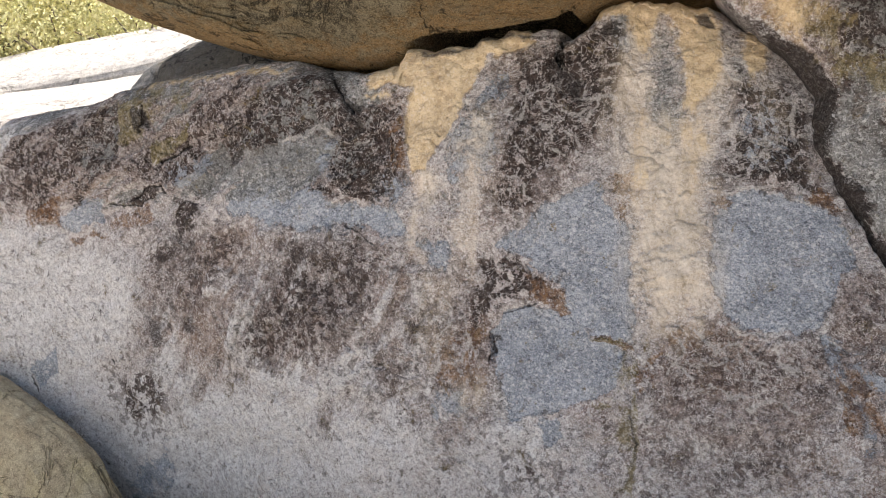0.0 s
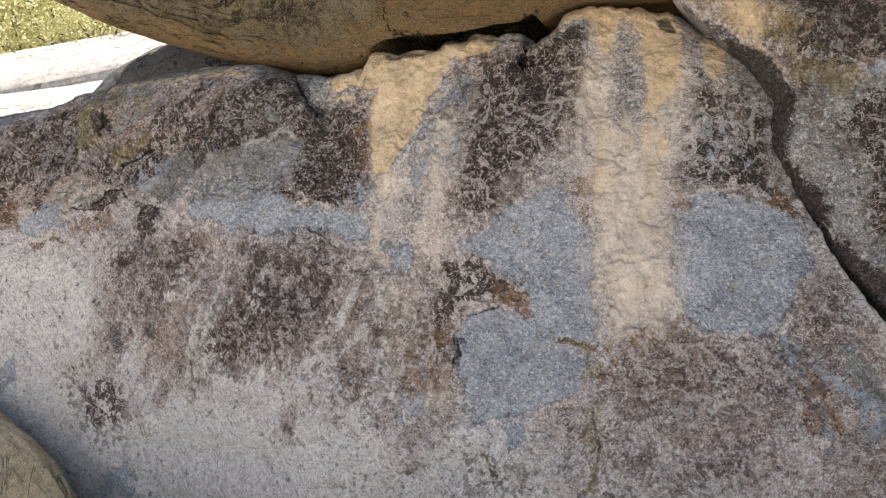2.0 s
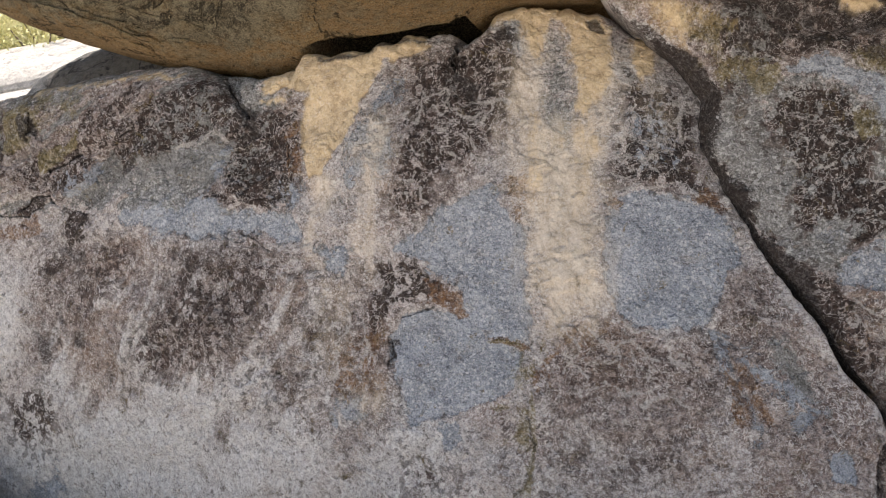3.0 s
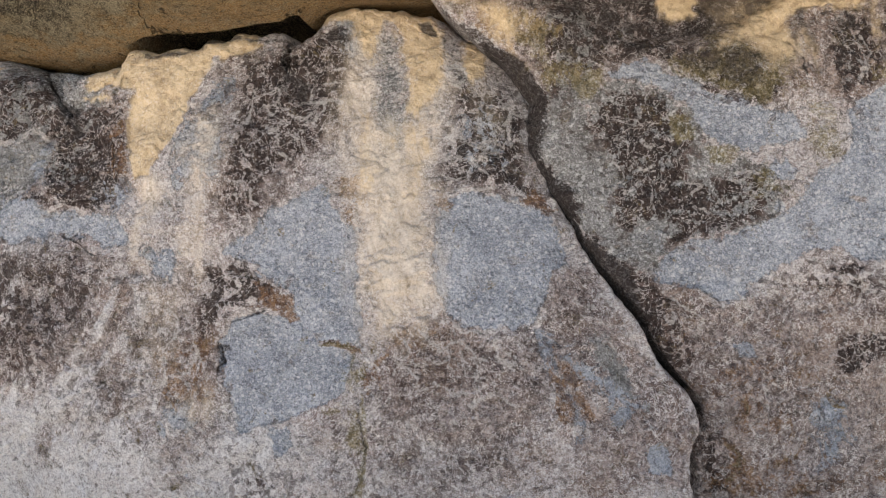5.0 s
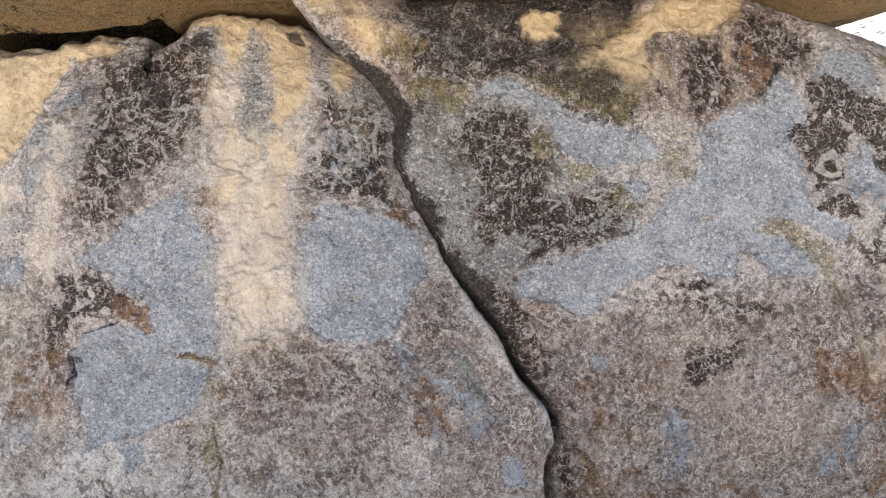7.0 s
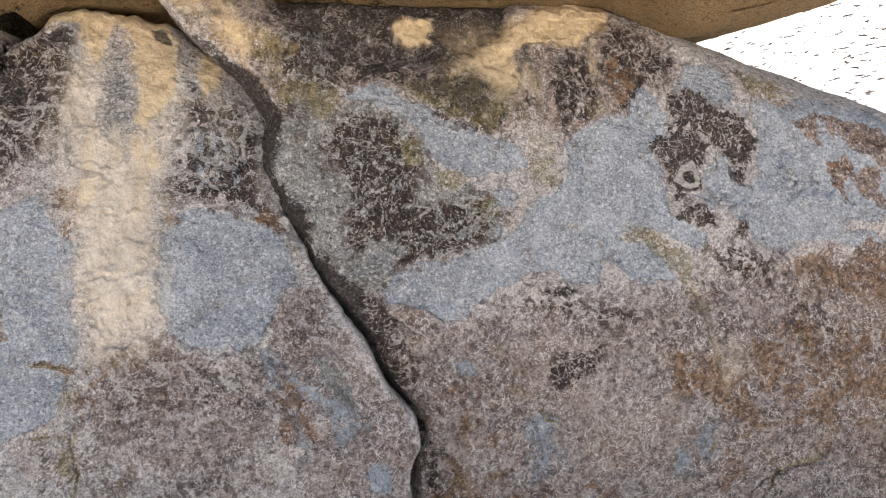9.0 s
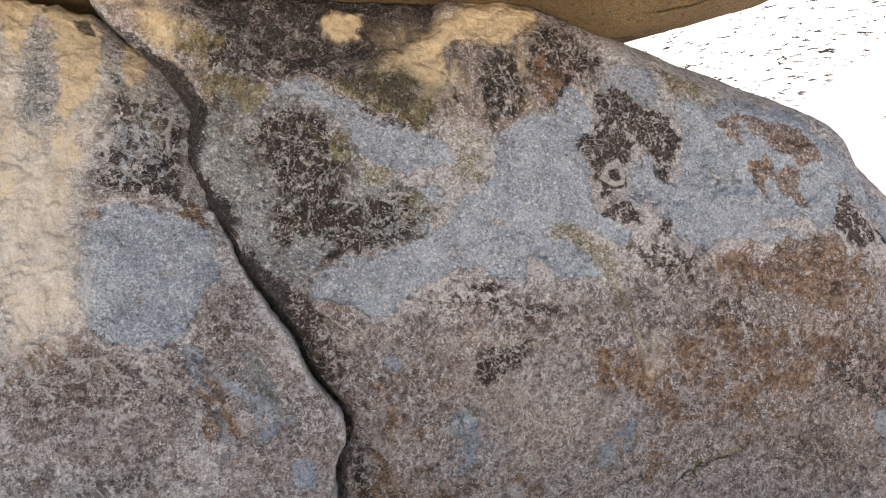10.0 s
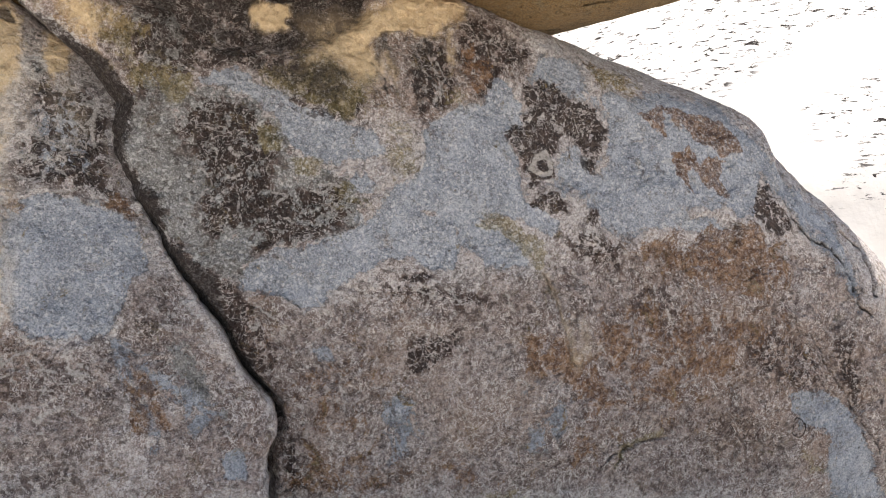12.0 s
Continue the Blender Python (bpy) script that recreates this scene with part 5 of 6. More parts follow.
    face.patch("crust", [(2.22, 1.47), (2.55, 1.58), (3.01, 1.47), (3.4, 1.39), (3.44, 1.2), (2.93, 1.1), (2.55, 1.22), (2.19, 1.26)], 0.162, 0.63)
    face.patch("crust", [(4.02, 1.46), (4.68, 1.54), (4.82, 1.06), (4.24, 0.91), (4.02, 1.08)], 0.216, 0.59)
    face.patch("crust", [(5.28, 2.07), (5.43, 1.93), (5.59, 1.74), (5.35, 1.76), (5.21, 1.9)], 0.042, 0.8375)
    face.patch("crust", [(4.82, 1.06), (5.38, 1.21), (5.96, 0.94), (5.99, 0.35), (5.4, 0.46), (5.05, 0.72)], 0.216, 0.605)
    face.patch("crust", [(2.19, 2.68), (2.29, 2.71), (2.28, 2.5), (2.21, 2.52)], 0.042, 0.8375)
    face.patch("crust", [(2.48, 1.47), (2.74, 1.54), (2.81, 1.45), (2.55, 1.4)], 0.042, 0.8)
    face.patch("crust", [(5.77, 1.12), (6.14, 1.02), (6.27, 0.49), (6.18, 0.23), (5.89, 0.6)], 0.108, 0.68)
    # brown lower half
    face.patch("brown", [(1.63, 1.27), (2.26, 1.33), (3.4, 1.47), (4.24, 1.66), (5.16, 1.74), (6.13, 1.53), (7.32, -0.38), (1.7, 0.06), (1.7, 0.57), (1.77, 0.78)], 0.1, 0.85)
    face.patch("brown", [(0.94, 3.21), (3.08, 3.42), (3.47, 3.11), (2.95, 2.59), (2.26, 2.41), (1.77, 2.71), (1.21, 3.01)], 0.1, 0.75)
    # rust on the shoulder
    face.patch("rust", [(4.3, 2.62), (4.6, 2.8), (4.9, 2.61), (5.18, 2.49), (5.14, 2.34), (4.91, 2.27), (4.94, 2.06), (4.71, 2.08), (4.53, 2.14), (4.46, 2.38)], 0.04, 0.46, 0.003)
    face.patch("rust", [(3.4, 1.02), (3.71, 1.08), (3.87, 0.54), (3.74, 0.62), (3.65, 0.78), (3.41, 0.79)], 0.05, 0.7)
    face.patch("rust", [(4.83, 1.74), (5.35, 1.7), (5.38, 1.21), (5.05, 1.33), (4.68, 1.46)], 0.09, 0.7)
    face.patch("rust", [(3.9, 3.01), (4.33, 2.92), (4.43, 2.73), (3.96, 2.77)], 0.04, 0.65)
    face.patch("rust", [(0.38, 3.08), (0.69, 3.14), (0.77, 2.86), (0.61, 2.82), (0.48, 2.95)], 0.05, 0.5)
    face.patch("rust", [(3.82, 0.69), (3.99, 0.73), (4.05, 0.29), (3.77, 0.06), (3.75, 0.38)], 0.08, 0.5)
    face.patch("lichen", [(0.86, 2.8), (1.09, 2.85), (1.14, 2.68), (1, 2.58), (0.84, 2.66)], 0.06, 0.75)
    face.patch("lichen", [(1.86, 2.19), (2.01, 2.22), (2.08, 2.17), (1.99, 2.09), (1.88, 2.11)], 0.012, 1, 0.008)
    face.patch("lichen", [(1.77, 2.71), (2.05, 2.88), (2.35, 2.86), (2.38, 2.56), (2.23, 2.44), (1.98, 2.54)], 0.1, 0.62)
    face.patch("lichen", [(3.09, 1.88), (3.33, 1.82), (3.42, 1.65), (3.2, 1.75)], 0.03, 0.85)
    face.patch("lichen", [(3.42, 1.62), (3.52, 1.65), (3.52, 1.54), (3.44, 1.52)], 0.02, 0.9)
    face.patch("lichen", [(2.05, 2), (2.26, 2.04), (2.33, 1.9), (2.12, 1.86)], 0.05, 0.5)
    face.patch("lichen", [(2.83, 2.43), (2.88, 2.66), (3.04, 2.79), (3.03, 2.48)], 0.06, 0.5)
    face.patch("lichen", [(3.09, -0), (3.3, 0), (3.55, -0.13), (3.1, -0.08)], 0.03, 0.8)
    face.patch("lichen", [(5.57, 0.13), (5.83, 0.07), (5.96, -0.17), (5.7, -0.1)], 0.05, 0.5)
    face.patch("cream", [(2.35, 3.06), (2.43, 3.07), (2.49, 2.72), (2.34, 2.71)], 0.075, 0.6)
    face.patch("cream", [(3.73, 1.24), (3.81, 1.23), (3.94, 0.88), (3.77, 0.85)], 0.075, 0.5)
    # sandy hollow
    face.patch("sand", [(2.2, 3.11), (2.39, 3.22), (2.63, 3.46), (3, 3.5), (3.04, 3.24), (2.81, 3.06), (2.5, 3.07), (2.27, 2.9), (2.16, 2.93)], 0.075, 0.95, -0.02)
    face.patch("sand", [(1.62, 3.15), (1.69, 3.26), (1.87, 3.26), (1.86, 3.08), (1.69, 3.04)], 0.045, 0.9, -0.01)
    face.patch("sand", [(0.35, 3.18), (0.72, 3.22), (0.7, 2.96), (0.77, 2.76), (0.61, 2.82), (0.48, 2.95)], 0.075, 0.52)
    face.patch("sand", [(2.66, 3.21), (2.98, 3.15), (3, 2.83), (2.88, 2.7), (2.85, 3.02)], 0.09, 0.5)
    face.patch("black", [(2.41, 3.07), (2.5, 3.07), (2.52, 2.92), (2.42, 2.91)], 0.03, 0.8)
    face.patch("black", [(2.69, 3.05), (2.81, 3.06), (2.79, 2.94), (2.71, 2.95)], 0.03, 0.7)
    face.patch("black", [(1.87, 3.1), (2.24, 3.21), (2.13, 3.08), (1.91, 3.02)], 0.05, 0.7)
    face.patch("black", [(0.95, 3.17), (1.62, 3.19), (1.76, 3.09), (1.35, 3.02), (1.01, 3.06)], 0.05, 0.6)
    face.patch("black", [(3.88, 2.3), (3.95, 2.28), (3.92, 2.18), (3.89, 2.2)], 0.012, 0.8)
    # recess shadow of the cleft, laid on in black
    face.patch("black", [(0.75, 2.57), (0.89, 2.5), (0.89, 2.14), (1.06, 1.97), (1.07, 1.76), (1.19, 1.58), (1.33, 1.46), (1.24, 1.39), (1.11, 1.53), (0.98, 1.78), (0.86, 1.99), (0.78, 2.21)], 0.03, 0.9)
    face.stroke("fissure", [(3.52, 1.5), (3.6, 1.31), (3.67, 1.12), (3.73, 0.93), (3.78, 0.83)], 0.011, 0.55, 0.03)
    face.stroke("cream", [(3.52, 1.5), (3.63, 1.26), (3.74, 0.98), (3.79, 0.83)], 0.03, 0.62)
    face.stroke("fissure", [(4.07, 0.04), (4.12, 0.14), (4.27, 0.23), (4.53, 0.3)], 0.010, 0.6, 0.03)
    face.stroke("lichen", [(4.09, 0.08), (4.14, 0.17), (4.29, 0.26), (4.48, 0.32)], 0.02, 0.9)
    face.stroke("fissure", [(1.77, 0.96), (2.05, 1.02), (2.33, 1.06)], 0.005, 0.6)
    face.stroke("fissure", [(3.28, 2.39), (3.37, 2.47), (3.43, 2.5)], 0.008, 0.9)
    face.stroke("fissure", [(3.28, 2.37), (3.34, 2.22), (3.42, 2.15)], 0.006, 0.7)
    face.stroke("fissure", [(1.98, 1.65), (2.12, 1.72), (2.22, 1.78), (2.33, 1.92)], 0.007, 0.7)
    face.stroke("fissure", [(1.7, 2.71), (1.91, 2.57), (2.12, 2.46)], 0.006, 0.6)
    face.stroke("fissure", [(2.35, 2.86), (2.4, 2.75), (2.43, 2.64)], 0.012, 0.8, 0.01)
    face.stroke("fissure", [(2.23, 0.49), (2.56, 0.48), (2.94, 0.47)], 0.005, 0.5)
    face.stroke("fissure", [(3.5, 0.36), (3.75, 0.36), (3.96, 0.41)], 0.006, 0.6)
    face.stroke("fissure", [(1.67, 1.38), (1.77, 1.31), (1.91, 1.28)], 0.005, 0.7)
    face.stroke("fissure", [(4.51, 2.82), (4.52, 2.74)], 0.008, 0.8)
    face.stroke("fissure", [(5.55, 1.85), (5.8, 1.72), (6.05, 1.46), (6.25, 1.11)], 0.01, 0.8, 0.03)
    face.stroke("fissure", [(5.72, 0.95), (5.94, 0.59), (6.17, 0.32), (6.42, 0.03)], 0.01, 0.7, 0.02)
    face.stroke("fissure", [(3.89, 0.01), (4.03, 0.12), (4.18, 0.19)], 0.008, 0.8)
    face.stroke("fissure", [(6.07, 1.76), (6.27, 1.63), (6.36, 1.28)], 0.012, 0.8, 0.03)
    face.stroke("line", [(2.69, 2.89), (2.74, 2.81), (2.7, 2.71)], 0.012, 0.7)
    face.stroke("line", [(2.8, 2.86), (2.84, 2.74), (2.78, 2.64)], 0.012, 0.7)
    face.stroke("line", [(3.45, 2.05), (3.51, 1.98)], 0.012, 0.7)
    face.stroke("line", [(1.4, 2.16), (1.46, 2.1), (1.53, 2.13)], 0.012, 0.7)
    face.stroke("line", [(1.46, 2.27), (1.56, 2.24)], 0.012, 0.7)
    face.stroke("line", [(1.91, 2), (2.01, 1.97), (2.08, 2)], 0.012, 0.7)
    face.stroke("line", [(1.77, 1.82), (1.87, 1.79)], 0.012, 0.7)
    face.stroke("line", [(2.7, 1.43), (2.74, 1.33), (2.81, 1.29)], 0.012, 0.7)
    face.stroke("line", [(3.01, 1.43), (3.12, 1.36), (3.2, 1.39)], 0.012, 0.7)
    face.stroke("line", [(2.85, 1.25), (2.93, 1.18)], 0.012, 0.7)
    face.stroke("line", [(4.24, 1.38), (4.37, 1.34)], 0.012, 0.7)
    face.stroke("line", [(4.46, 1.22), (4.54, 1.1)], 0.012, 0.7)
    face.stroke("line", [(4.86, 1.13), (4.91, 1.05)], 0.012, 0.7)
    face.stroke("line", [(4.55, 0.9), (4.64, 0.82)], 0.012, 0.7)
    face.stroke("line", [(1.57, 1.21), (1.63, 1.13), (1.62, 1.27)], 0.012, 0.7)
    face.stroke("line", [(3.73, 1.73), (3.86, 1.65), (3.98, 1.69)], 0.012, 0.7)
    face.stroke("line", [(3.24, 1.36), (3.3, 1.24)], 0.012, 0.7)
    face.stroke("line", [(3.98, 0.92), (4.07, 0.8), (4.13, 0.92)], 0.012, 0.7)
    # dark stained brow, with the cap's shade over it painted in black
    face.patch("crust", [(0.77, 2.83), (0.88, 3.2), (1.76, 3.29), (2.28, 3.25), (2.13, 3.08), (1.76, 2.94), (1.63, 2.74), (1.29, 2.79), (1.16, 2.68), (1, 2.56), (0.88, 2.42), (0.81, 2.55)], 0.144, 0.66)
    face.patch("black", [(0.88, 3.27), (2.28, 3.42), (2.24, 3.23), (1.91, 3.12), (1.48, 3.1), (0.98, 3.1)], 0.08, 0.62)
    face.patch("brown", [(0.67, 2.96), (1.28, 3.01), (1.77, 2.71), (1.49, 2.7), (1.16, 2.54), (0.97, 2.39), (0.81, 2.48)], 0.08, 0.8)
    face.patch("lichen", [(1.91, 2.99), (2.23, 2.9), (2.34, 2.71), (2.19, 2.44), (1.98, 2.58), (1.76, 2.82)], 0.08, 0.55)
    face.patch("crust", [(1.76, 2.94), (2.05, 2.92), (2.34, 2.52), (2.27, 2.45), (1.98, 2.58), (1.77, 2.71)], 0.18, 0.59)
    face.patch("crust", [(2.99, 3.28), (3.31, 3.22), (3.51, 3.09), (3.28, 2.81), (3.04, 2.87), (2.93, 3.07)], 0.09, 0.73)
    face.patch("crust", [(4.07, 2.44), (4.5, 2.3), (4.52, 2.01), (4.26, 2.09)], 0.108, 0.505)
    face.patch("brown", [(1.77, 1.06), (3.01, 1.25), (4.24, 1.54), (5.25, 1.62), (6.12, 1.19), (7.32, -0.38), (1.77, 0.05)], 0.15, 1)
    face.patch("rust", [(1.77, 0.99), (2.26, 1.05), (2.48, 0.75), (2.27, 0.39), (1.91, 0.49)], 0.25, 0.45)
    face.patch("rust", [(3.81, 1.23), (5.14, 1.37), (5.62, 0.95), (4.7, 0.41), (3.84, 0.22)], 0.3, 0.5)
    face.patch("rust", [(1.77, 0.42), (2.64, 0.41), (3.43, 0.12), (3.04, -0.05), (1.77, 0.05)], 0.2, 0.45)
    face.patch("brown", [(0.36, 3.12), (1.19, 3.12), (1.33, 2.67), (1.05, 2.46), (0.85, 2.25), (0.8, 2.53), (0.61, 2.82)], 0.1, 0.75)
    face.patch("crust", [(0.78, 2.75), (0.92, 2.78), (1.19, 2.64), (1.05, 2.49), (0.85, 2.42)], 0.144, 0.63)
    face.patch("black", [(0.29, 3.2), (0.84, 3.2), (0.85, 3.12), (0.36, 3.1)], 0.05, 0.6)
    face.patch("crust", [(3.01, 1.4), (4.02, 1.46), (4.68, 1.38), (5.14, 0.88), (4.69, 0.66), (3.81, 0.93), (3.2, 1.1)], 0.36, 0.555)
    face.patch("crust", [(2.05, 1.05), (2.48, 0.97), (2.56, 0.67), (2.19, 0.62)], 0.216, 0.505)
    face.patch("crust", [(4.38, 0.59), (5.15, 0.68), (5.66, 0.28), (5.31, -0.13), (4.55, 0.09)], 0.27, 0.54)
    face.patch("pale", [(2.93, 0.95), (3.32, 0.98), (3.69, 0.74), (3.74, 0.5), (3.26, 0.49)], 0.1, 0.7)
    face.patch("pale", [(1.77, 1.13), (2.19, 1.16), (2.48, 1.11), (2.26, 0.98), (1.91, 0.99)], 0.1, 0.4)
    # rough dark rock at the foot of the cleft
    face.patch("crust", [(1.76, 0.54), (1.92, 0.51), (1.99, 0.06), (1.74, 0.06)], 0.09, 0.68)
    # pale sand washed from under the cap
    face.patch("sand", [(1.86, 3.17), (2.08, 3.23), (2.3, 3.29), (2.56, 3.3), (2.66, 3.18), (2.59, 3.08), (2.48, 3.02), (2.41, 2.96), (2.43, 2.82), (2.26, 2.67), (2.09, 2.86), (1.95, 2.82), (1.99, 2.98)], 0.105, 0.8, -0.012)
    face.patch("sand", [(0.02, 3.42), (0.5, 3.42), (0.75, 3.2), (0.8, 2.98), (0.72, 2.88), (0.52, 3.0), (0.3, 3.14)], 0.09, 0.58)
    face.patch("rust", [(0.45, 3.05), (0.66, 3.12), (0.86, 3.16), (0.94, 3.01), (0.83, 2.9), (0.69, 2.86), (0.59, 2.9)], 0.09, 0.6)
    face.patch("sand", [(2.41, 3.02), (2.5, 2.98), (2.56, 2.79), (2.51, 2.6), (2.44, 2.75)], 0.06, 0.55)
    face.patch("lichen", [(1.6, 2.82), (1.85, 2.9), (2.27, 2.79), (2.33, 2.64), (2.08, 2.46), (1.84, 2.6), (1.66, 2.68)], 0.08, 0.62)
    face.patch("rust", [(2.97, 2.98), (3.13, 3.02), (3.22, 2.82), (3.12, 2.63), (3.02, 2.71)], 0.05, 0.7)
    face.patch("lichen", [(2.38, 2.45), (2.64, 2.43), (2.66, 2.16), (2.51, 2.06), (2.42, 2.24)], 0.05, 0.6)
    face.patch("lichen", [(1.87, 2.19), (2.03, 2.21), (2.04, 2.14), (1.91, 2.13)], 0.015, 0.95)
    face.patch("lichen", [(3.08, 1.84), (3.26, 1.84), (3.45, 1.62), (3.44, 1.54), (3.27, 1.7), (3.1, 1.77)], 0.02, 0.85)
    face.patch("black", [(2.34, 3.02), (2.48, 3.04), (2.44, 2.9), (2.39, 2.79), (2.35, 2.9)], 0.03, 0.7)
    face.patch("crust", [(2.69, 3.06), (2.89, 3.06), (3.03, 2.79), (2.98, 2.6), (2.79, 2.52), (2.69, 2.64)], 0.09, 0.73)
    face.patch("crust", [(3.1, 3.14), (3.51, 3.1), (3.44, 2.86), (3.21, 2.75), (3.08, 2.9)], 0.108, 0.72)
    # grey holes in the varnish
    face.patch("spall", [(1.54, 2.18), (1.7, 2.21), (1.72, 2.12), (1.56, 2.11)], 0.0165, 0.9625, -0.006)
    face.patch("spall", [(1.39, 1.99), (1.52, 2.02), (1.57, 1.96), (1.44, 1.9), (1.38, 1.87)], 0.0165, 0.9625, -0.006)
    face.patch("spall", [(1.86, 1.89), (2.26, 1.93), (2.29, 1.8), (2.08, 1.73), (1.88, 1.79)], 0.0275, 0.925, -0.006)
    face.patch("spall", [(1.4, 1.71), (1.6, 1.79), (1.7, 1.72), (1.6, 1.62), (1.41, 1.61)], 0.022, 0.925, -0.006)
    face.patch("spall", [(2.24, 2.13), (2.41, 2.03), (2.37, 1.96), (2.2, 1.99)], 0.033, 0.775)
    face.patch("pale", [(2.27, 0.75), (2.79, 0.77), (2.9, 0.38), (2.34, 0.32)], 0.15, 0.7)
    face.stroke("line", [(1.63, 1.25), (1.79, 1.14), (1.76, 1.04)], 0.01, 0.9)
    face.stroke("line", [(2.21, 1.4), (2.38, 1.3), (2.31, 1.23)], 0.01, 0.9)
    face.stroke("line", [(2.59, 1.43), (2.73, 1.32), (2.66, 1.22)], 0.01, 0.9)
    face.stroke("line", [(2.42, 1.54), (2.6, 1.5)], 0.01, 0.9)
    face.stroke("line", [(2, 1.34), (2.1, 1.23), (2.03, 1.13)], 0.01, 0.9)
    face.stroke("line", [(2.84, 1.39), (2.94, 1.29)], 0.01, 0.9)
    face.stroke("line", [(1.68, 2.07), (1.82, 2), (1.74, 1.93)], 0.01, 0.9)
    face.stroke("line", [(1.99, 2.03), (2.13, 1.99)], 0.01, 0.9)
    face.stroke("line", [(1.27, 2.14), (1.37, 2.04), (1.3, 1.94)], 0.01, 0.9)
    face.stroke("line", [(2.82, 2.9), (2.88, 2.79), (2.82, 2.67)], 0.01, 0.9)
    face.stroke("line", [(2.77, 2.75), (2.86, 2.71)], 0.01, 0.9)
    face.stroke("line", [(3.21, 0.65), (3.32, 0.75), (3.43, 0.72)], 0.01, 0.9)
    # grey islands in the rust
    face.patch("spall", [(4.6, 2.61), (4.76, 2.59), (4.72, 2.47), (4.6, 2.47)], 0.0132, 0.9625, -0.004)
    face.patch("spall", [(5.01, 2.27), (5.21, 2.32), (5.33, 2.16), (5.26, 1.86), (5.07, 1.86), (5.01, 2.06)], 0.022, 0.925)
    face.patch("rust", [(4.76, 2.58), (4.98, 2.65), (5.19, 2.43), (4.97, 2.31), (5.01, 2.17), (4.85, 2.02), (4.71, 2.06), (4.55, 2.12), (4.56, 2.32), (4.74, 2.42)], 0.012, 1)
    face.patch("rust", [(4.33, 2.63), (4.51, 2.65), (4.57, 2.49), (4.51, 2.41), (4.39, 2.48)], 0.012, 0.95)
    face.patch("rust", [(4.88, 1.8), (5.26, 1.83), (5.35, 1.7), (5.15, 1.53), (4.89, 1.58), (4.73, 1.7)], 0.03, 1)
    face.patch("spall", [(4.09, 2.73), (4.29, 2.68), (4.46, 2.38), (4.48, 2.09), (4.7, 1.9), (4.6, 1.74), (4.25, 1.77), (4.04, 2.12)], 0.033, 0.85)
    face.patch("spall", [(2.39, 0.63), (2.5, 0.67), (2.6, 0.64), (2.64, 0.5), (2.81, 0.38), (2.64, 0.37), (2.57, 0.22), (2.47, 0.16), (2.4, 0.23), (2.46, 0.38), (2.38, 0.5)], 0.09, 0.64)
    face.patch("spall", [(3.43, 0.71), (3.65, 0.74), (3.8, 0.64), (3.75, 0.34), (3.59, 0.31), (3.42, 0.48)], 0.12, 0.52)
    face.patch("brown", [(0.38, 3.24), (3.5, 3.26), (3.48, 2.82), (3.05, 2.6), (2.68, 2.49), (2.32, 2.49), (1.63, 2.75), (1.28, 2.82), (0.87, 2.75), (0.59, 2.93)], 0.08, 1)
    face.patch("crust", [(1.07, 3.01), (1.49, 2.94), (1.63, 2.75), (1.35, 2.75), (1.11, 2.71), (0.94, 2.82)], 0.09, 0.705)
    # strip of dark crust along the cleft
    face.patch("crust", [(0.71, 2.82), (0.83, 2.53), (0.84, 2.18), (0.95, 1.97), (1.04, 1.87), (1.05, 1.7), (1.21, 1.53), (1.51, 1.45), (1.63, 1.25), (1.59, 1.04), (1.45, 1.15), (1.26, 1.42), (1.06, 1.63), (0.93, 1.91), (0.8, 2.08), (0.73, 2.43)], 0.042, 0.9125)
    face.patch("sand", [(0.38, 3.16), (0.59, 3.2), (0.9, 3.09), (0.8, 2.93), (0.66, 2.97)], 0.075, 0.4)
    face.patch("pale", [(2.05, 1.09), (2.93, 1.14), (3.52, 0.83), (3.55, 0.14), (2.58, 0.08), (1.84, 0.12), (1.84, 0.6)], 0.25, 0.62)
    face.patch("pale", [(2.49, 0.83), (3.28, 0.8), (3.25, 0.54), (2.56, 0.53)], 0.1, 0.8)
    face.patch("lichen", [(0.55, 3.08), (0.8, 3.16), (0.94, 3.01), (0.9, 2.79), (0.76, 2.82)], 0.05, 0.7)
    face.patch("lichen", [(1.62, 2.4), (1.79, 2.35), (1.82, 2.21), (1.68, 2.23)], 0.02, 0.8)
    face.patch("lichen", [(1.04, 2.77), (1.25, 2.79), (1.28, 2.64), (1.14, 2.53), (1.04, 2.62)], 0.03, 0.75)
    face.ring("line", 3.52, 2.24, 0.070, 0.018, 1.5)
    face.ring("fissure", 5.61, 0.28, 0.060, 0.006)
    # rust islands of the shoulder
    face.clear("rust", [(4.2, 2.76), (4.95, 2.8), (5.4, 2.4), (5.2, 1.95), (4.45, 1.94)], 0.03)
    face.patch("spall", [(4.1, 2.74), (4.6, 2.8), (5.1, 2.72), (5.4, 2.4), (5.3, 2.1), (5.05, 1.95), (4.4, 1.9), (4.2, 2.3)], 0.05, 0.92)
    for island in ([(4.3, 2.64), (4.57, 2.67), (4.88, 2.62), (5.12, 2.55), (5.2, 2.35), (4.99, 2.31), (4.93, 2.38), (4.77, 2.42), (4.65, 2.53), (4.52, 2.63), (4.53, 2.48), (4.39, 2.53)],
                   [(4.54, 2.33), (4.73, 2.35), (4.81, 2.24), (4.9, 2.32), (5.04, 2.28), (4.99, 2.16), (5.04, 2.03), (4.86, 2.1), (4.79, 2.21), (4.69, 2.21), (4.71, 2.12), (4.77, 2.03), (4.59, 2.16)]):
        face.patch("rust", island, 0.02, 1, 0.004)
        face.patch("crust", island, 0.03, 0.50)
